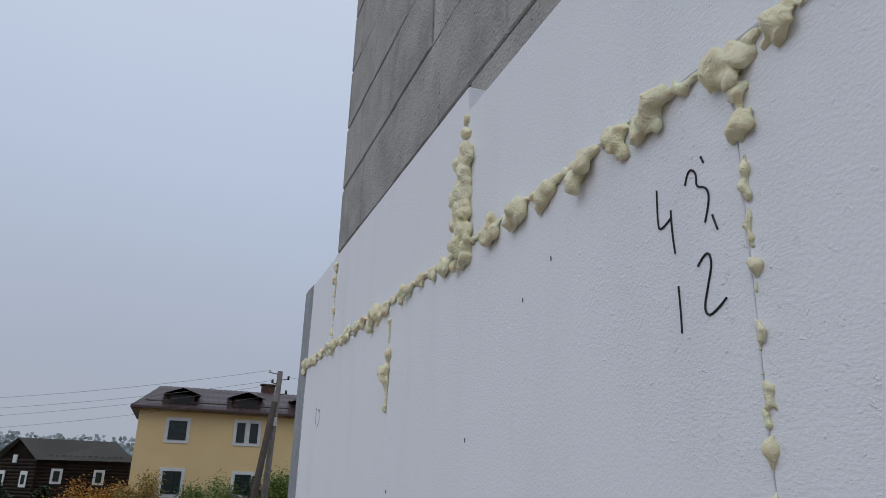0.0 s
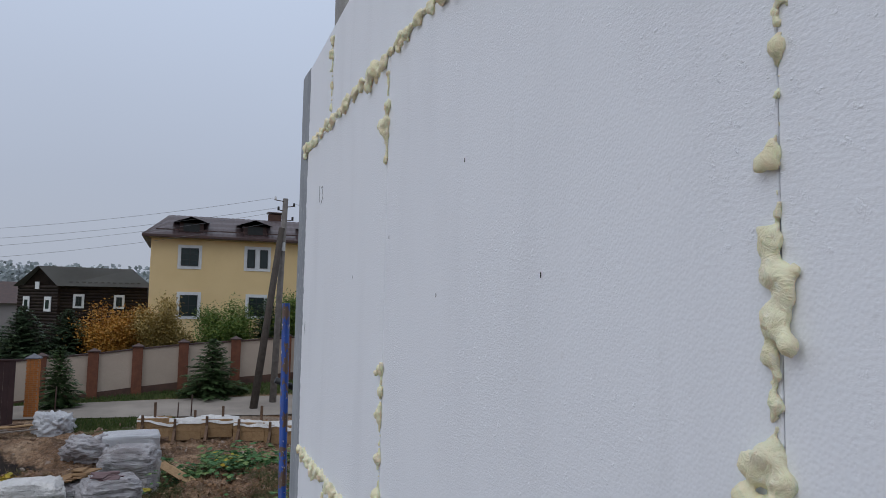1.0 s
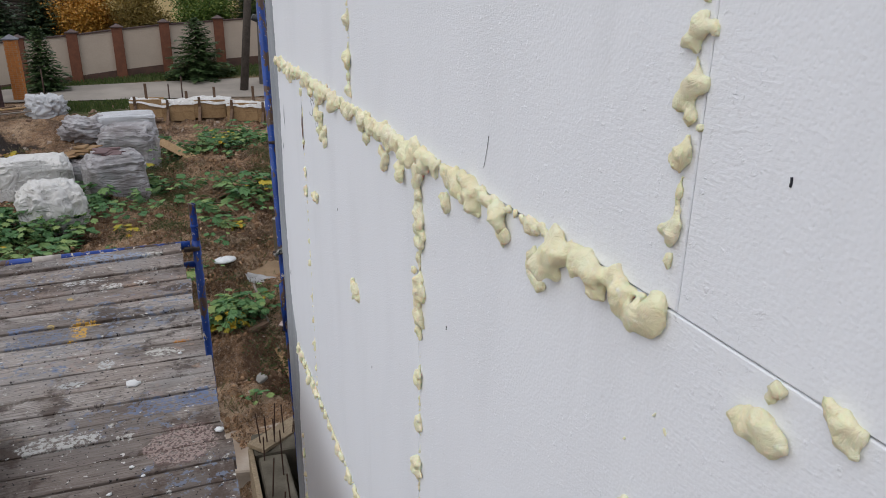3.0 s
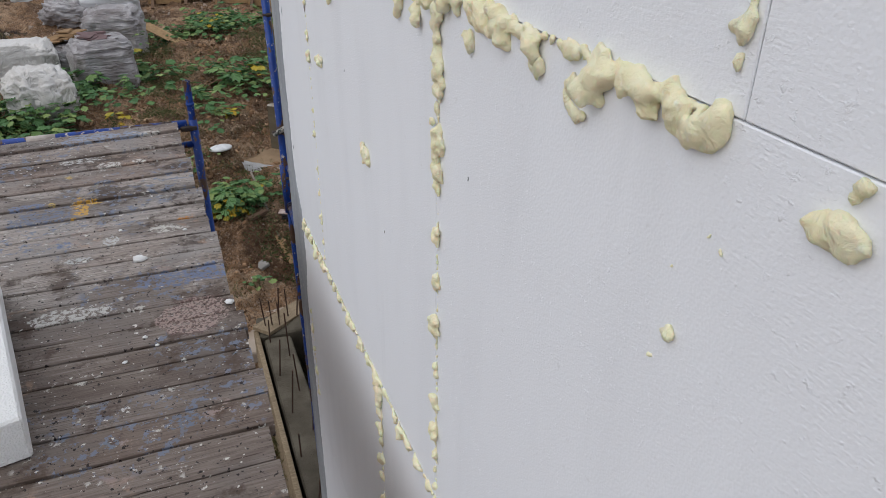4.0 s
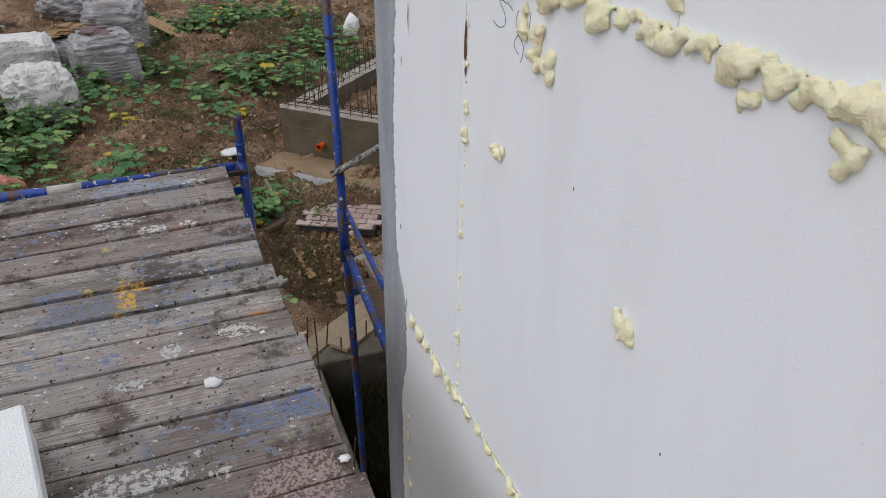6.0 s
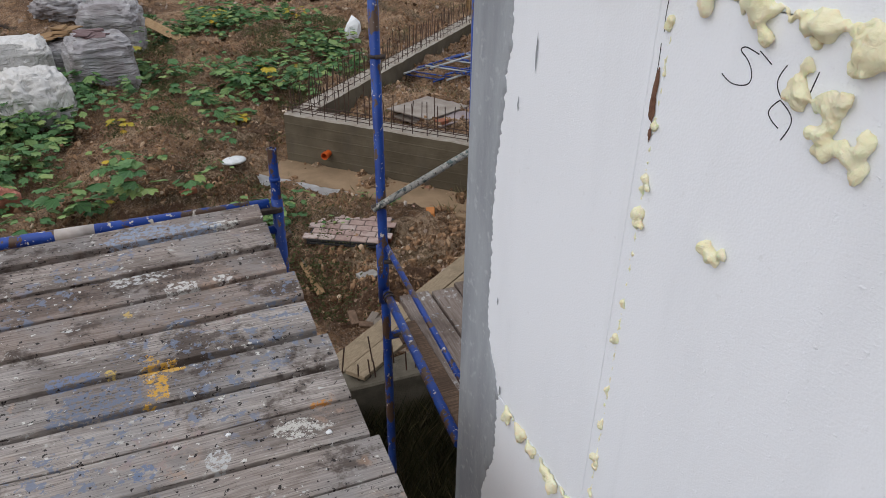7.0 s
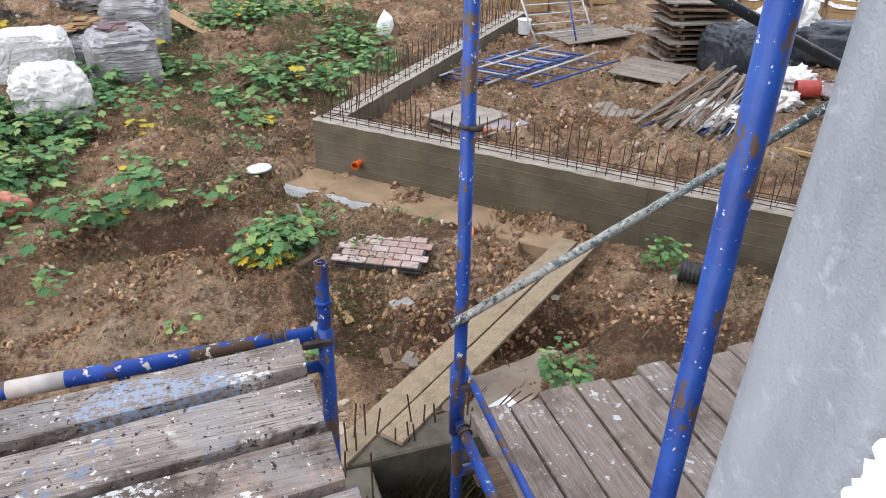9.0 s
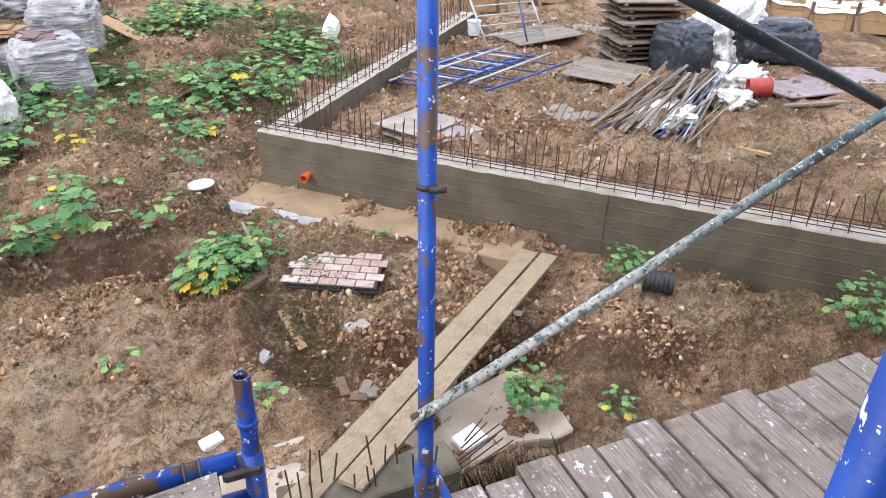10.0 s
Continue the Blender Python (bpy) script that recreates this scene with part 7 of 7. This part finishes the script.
# ---- houses ----
def window(parent, x0, x1, z0, z1, y, trim=0.2, bars=(1, 2), double=False):
    w = part("window", box((x0 - trim, y - 0.05, z0 - trim), (x1 + trim, y + 0.02, z1 + trim), 0.0), WHITE_TRIM, parent, "white plaster window surround")
    spans = [(x0, x1)] if not double else [(x0, x0 + (x1 - x0) * 0.38), (x1 - (x1 - x0) * 0.38, x1)]
    for a, b in spans:
        part("pane", box((a, y - 0.062, z0), (b, y - 0.051, z1)), GLASS, w)
        bm = bmesh.new()
        t = 0.06
        for lo, hi in (((a, z0), (b, z0 + t)), ((a, z1 - t), (b, z1)), ((a, z0 + t), (a + t, z1 - t)), ((b - t, z0 + t), (b, z1 - t))):
            add_box(bm, (lo[0], y - 0.085, lo[1]), (hi[0], y - 0.063, hi[1]))
        for k in range(1, bars[0] + 1):
            x = a + (b - a) * k / (bars[0] + 1)
            add_box(bm, (x - 0.03, y - 0.083, z0 + t), (x + 0.03, y - 0.064, z1 - t))
        for k in range(1, bars[1] + 1):
            z = z0 + (z1 - z0) * k / (bars[1] + 1)
            add_box(bm, (a + t, y - 0.081, z - 0.02), (b - t, y - 0.065, z + 0.02))
        part("window_frame", bm, FRAME_DARK, w, "dark window frame")


yh = thing("yellow_house", "tall yellow stucco house with brown tiled roof and dormers", "house")
HX0, HX1, HY, HZ0, HZ1 = -2.50, 11.5, 50.0, 0.6, 8.72
part("wall", box((HX0, HY, HZ0), (HX1, HY + 10, HZ1)), YELLOW_WALL, yh)
part("plinth", box((HX0 - 0.06, HY - 0.06, HZ0 - 0.5), (HX1, HY - 0.001, HZ0 + 1.4)), PLINTH, yh)
part("cornice", box((HX0 - 0.15, HY - 0.15, HZ1 - 0.16), (HX1, HY - 0.002, HZ1 + 0.02)), simple("cream_cornice", (0.62, 0.50, 0.34), (0.56, 0.45, 0.3), 2, 0.8, 0), yh)
rb = bmesh.new()
ey, ry, ez, rz_ = HY - 0.55, HY + 3.2, HZ1 + 0.05, HZ1 + 1.75
xa, xb = HX0 - 0.55, HX1 + 0.5
tiles = 84
prev = None
for i in range(tiles + 1):
    x = xa + (xb - xa) * i / tiles
    wv = 0.012 * math.cos(i * math.pi)
    hip = max(0.0, 1 - (x - xa) / 1.5)
    top_y, top_z = ry - (ry - ey) * hip, rz_ - (rz_ - ez) * hip
    col = []
    for j in range(9):
        t = j / 8
        col.append(rb.verts.new((x, ey + (top_y - ey) * t, ez + (top_z - ez) * t + wv + (0.03 if j % 2 else 0))))
    if prev:
        for j in range(8):
            rb.faces.new((prev[j], col[j], col[j + 1], prev[j + 1]))
    prev = col
part("roof", rb, ROOF, yh)
bm = bmesh.new()
vs = [bm.verts.new(c) for c in ((xa, ey, ez - 0.12), (xb, ey, ez - 0.12), (xb, HY + 10.5, ez - 0.12), (xa, HY + 10.5, ez - 0.12), (xa + 1.5, ry, rz_ - 0.06), (xb, ry, rz_ - 0.06))]
for f in ((0, 1, 2, 3), (0, 4, 5, 1), (3, 2, 5, 4), (0, 3, 4), (1, 5, 2)):
    bm.faces.new([vs[i] for i in f])
part("roof_body", bm, ROOF, yh)
part("gutter", box((xa, ey - 0.12, ez - 0.16), (xb, ey - 0.001, ez + 0.02), 0.02), CAP, yh)
part("snow_guard", box((xa + 0.8, ey + 0.45, ez + 0.36), (xb, ey + 0.5, ez + 0.44)), CAP, yh)
for x in (-0.1, 3.95, 8.0):
    dm = part("dormer", box((x - 0.75, HY - 0.1, HZ1 + 0.25), (x + 0.75, HY + 2.6, HZ1 + 1.0)), simple("dark_dormer", (0.05, 0.032, 0.03), (0.07, 0.045, 0.04), 3, 0.7, 0), yh)
    part("dormer_pane", box((x - 0.5, HY - 0.115, HZ1 + 0.36), (x + 0.5, HY - 0.101, HZ1 + 0.9)), FRAME_DARK, dm)
    bm = bmesh.new()
    vs = [bm.verts.new(c) for c in ((x - 1.15, HY - 0.3, HZ1 + 0.92), (x, HY - 0.3, HZ1 + 1.32), (x + 1.15, HY - 0.3, HZ1 + 0.92), (x - 1.15, HY + 2.8, HZ1 + 1.2), (x, HY + 2.8, HZ1 + 1.6), (x + 1.15, HY + 2.8, HZ1 + 1.2))]
    for f in ((0, 1, 4, 3), (1, 2, 5, 4), (0, 2, 1)):
        bm.faces.new([vs[i] for i in f])
    bmesh.ops.solidify(bm, geom=bm.faces[:], thickness=0.08)
    part("dormer_roof", bm, ROOF, dm)
ch = part("chimney", box((5.2, 53.6, 9.2), (6.1, 54.3, 11.0), 0.02), PLINTH, yh)
part("chimney_cap", box((5.1, 53.5, 11.06), (6.2, 54.4, 11.14)), CAP, ch)
for x in (5.25, 5.65, 6.05):
    part("cap_leg", box((x - 0.03, 53.7, 10.99), (x + 0.03, 53.76, 11.065)), CAP, ch)
window(yh, -0.66, 0.42, 6.84, 8.0, HY, bars=(1, 2))
window(yh, 3.50, 4.84, 6.84, 8.08, HY, bars=(0, 0), double=True)
window(yh, -0.62, 0.47, 3.6, 4.95, HY, bars=(1, 1))
window(yh, 7.4, 8.4, 6.9, 7.95, HY)
window(yh, 3.7, 4.7, 3.66, 4.88, HY)

lg = thing("log_house", "dark brown log house with grey-green metal roof", "house")
LX0, LX1, LY, LZ0, LZ1 = -9.0, -3.0, 60.0, 1.2, 5.5
for i in range(18):
    z = LZ0 + 0.12 + 0.24 * i
    bm = bmesh.new()
    add_tube(bm, (LX0 - 0.2, LY, z), (LX1, LY, z), 0.135, 8)
    part("log", bm, LOG, lg)
    bm = bmesh.new()
    add_tube(bm, (LX0, LY - 0.2, z), (LX0 - 3.2, LY + 3.0, z), 0.135, 8)
    part("log", bm, LOG, lg)
part("wall", box((LX0 + 0.02, LY + 0.02, LZ0 - 0.6), (LX1, LY + 6, LZ1)), LOG, lg)
bm = bmesh.new()
gbl = [bm.verts.new(c) for c in ((LX0, LY + 0.02, LZ1 - 0.3), (LX0 - 3.2, LY + 3.02, LZ1 - 0.3), (LX0 - 1.6, LY + 1.5, LZ1 + 1.4))]
bm.faces.new(gbl)
bmesh.ops.solidify(bm, geom=bm.faces[:], thickness=0.1)
part("gable", bm, LOG, lg)
bm = bmesh.new()
vs = [bm.verts.new(c) for c in ((LX0 - 0.1, LY - 0.55, LZ1 - 0.02), (LX1 + 0.4, LY - 0.45, LZ1 + 0.06), (LX1 - 1.3, LY + 2.4, LZ1 + 1.5), (LX0 - 1.75, LY + 1.2, LZ1 + 1.5), (LX0 - 3.6, LY + 2.7, LZ1 - 0.05), (LX1 - 4.0, LY + 6.5, LZ1 - 0.05))]
for f in ((0, 1, 2, 3), (3, 2, 5, 4)):
    bm.faces.new([vs[i] for i in f])
bmesh.ops.solidify(bm, geom=bm.faces[:], thickness=0.1)
part("roof", bm, GREEN_ROOF, lg)
for i in range(12):
    part("snow_guard", box((-8.4 + 0.42 * i, LY - 0.05, LZ1 + 0.28), (-8.15 + 0.42 * i, LY + 0.02, LZ1 + 0.36)), GREEN_ROOF, lg)
for x in (-7.7, -4.95):
    window(lg, x - 0.2, x + 0.2, 4.05, 4.75, LY - 0.14, 0.17, (1, 1))
for t in (0.22, 0.75):
    x, y = LX0 - 3.2 * t, LY - 0.2 + 3.2 * t
    w = part("window", box((-0.36, -0.06, 3.6), (0.36, 0.0, 4.7)), WHITE_TRIM, lg, "white carved window surround")
    w.matrix_local = pose(x - 0.1, y - 0.1, 0, 0, 0, -45)
    p = part("pane", box((-0.19, -0.075, 3.8), (0.19, -0.061, 4.45)), GLASS, w)
w = part("window", box((-0.22, -0.06, 5.25), (0.22, 0.0, 5.8)), WHITE_TRIM, lg, "small white attic window")
w.matrix_local = pose(LX0 - 1.7, LY + 1.35, 0, 0, 0, -45)
part("porch_post", box((-3.05, 60.3, 1.2), (-2.9, 60.45, 5.1)), LOG, lg)
for x, y, w, h, mat in ((-2.0, 78.0, 3.2, 4.6, FARWALL), (-19.0, 70.0, 6.0, 4.2, FARWALL), (2.0, 90.0, 4.0, 5.0, FARWALL)):
    fh = thing("far_house", "pale house half hidden in the mist", "house", "far houses", at=(x, y, 1.2))
    part("wall", box((-w, 0, -1), (w, 6, h - 1.2)), mat, fh)
    bm = bmesh.new()
    vs = [bm.verts.new(c) for c in ((-w - 0.4, -0.4, h - 1.3), (w + 0.4, -0.4, h - 1.3), (w + 0.4, 3, h + 0.6), (-w - 0.4, 3, h + 0.6), (-w - 0.4, 6.4, h - 1.3), (w + 0.4, 6.4, h - 1.3))]
    for f in ((0, 1, 2, 3), (3, 2, 5, 4), (0, 3, 4), (1, 5, 2)):
        bm.faces.new([vs[i] for i in f])
    part("roof", bm, CAP, fh)
    part("chimney", box((-w * 0.5, 2.5, h), (-w * 0.5 + 0.6, 3.1, h + 1.4)), FENCE_PIER, fh)

# ---- power pole with its raking strut and wires ----
pp = thing("power_pole", "grey wooden power pole with a leaning strut", "power pole")
bm = bmesh.new()
m, n = along((3.60, 34.0, -0.5), (3.86, 34.0, 9.35))
bmesh.ops.create_cone(bm, cap_ends=True, segments=12, radius1=0.16, radius2=0.12, depth=n, matrix=m)
smooth_round(part("pole", bm, simple("grey_pole", (0.17, 0.155, 0.14), (0.24, 0.22, 0.2), 5, 0.9, 0.01), pp))
bm = bmesh.new()
m, n = along((2.62, 33.0, -0.6), (3.72, 33.85, 7.95))
bmesh.ops.create_cone(bm, cap_ends=True, segments=12, radius1=0.18, radius2=0.14, depth=n, matrix=m)
smooth_round(part("strut", bm, DARK_WOOD, pp, "dark tarred strut"))
for z, dx in ((9.2, -0.45), (8.75, -0.3), (8.95, 0.4), (8.3, 0.35)):
    smooth_round(part("hook", tube((3.84, 33.95, z), (3.84 + dx, 33.9, z + 0.05), 0.02, 6), STEEL, pp))
    smooth_round(part("insulator", tube((3.84 + dx, 33.9, z + 0.03), (3.84 + dx, 33.9, z + 0.2), 0.05, 8), WHITE_PLASTIC if z > 9 else BLACK_PLASTIC, pp))
part("meter_box", box((3.70, 33.78, 6.9), (3.90, 33.88, 7.3), 0.01), WHITE_PLASTIC, pp)


def wire(p, q_, sag, label="thin overhead power cable"):
    cu = bpy.data.curves.new("cable", "CURVE")
    cu.dimensions, cu.bevel_depth, cu.bevel_resolution = "3D", 0.007, 1
    s = cu.splines.new("POLY")
    s.points.add(24)
    for i, pt in enumerate(s.points):
        t = i / 24
        pt.co = (p[0] + (q_[0] - p[0]) * t, p[1] + (q_[1] - p[1]) * t, p[2] + (q_[2] - p[2]) * t - sag * 4 * t * (1 - t), 1)
    cu.materials.append(WIRE)
    tagged(new("cable", cu), label, "cable", "overhead cables")


wire((3.39, 33.9, 9.35), (-34, 52, 8.2), 1.3)
wire((3.54, 33.9, 8.9), (-34, 52, 7.7), 1.3)
wire((3.54, 33.9, 8.7), (-34, 52, 7.3), 1.4)
wire((3.39, 33.9, 8.2), (-34, 52, 6.6), 1.4)
wire((4.2, 33.9, 9.1), (30, 22, 8.6), 1.0)

for x, y, h in ((-4.9, 32.2, 1.3), (0.1, 31.0, 1.1), (4.6, 31.4, 1.4), (-0.4, 30.4, 1.0)):
    st = smooth_round(part("steel_stake", tube((x, y, ground(x, y) - 0.2), (x + 0.02, y, ground(x, y) + h), 0.025, 8), STEEL))
    tagged(st, "thin rusty steel stake in the ground", "stake", "stakes by the road")
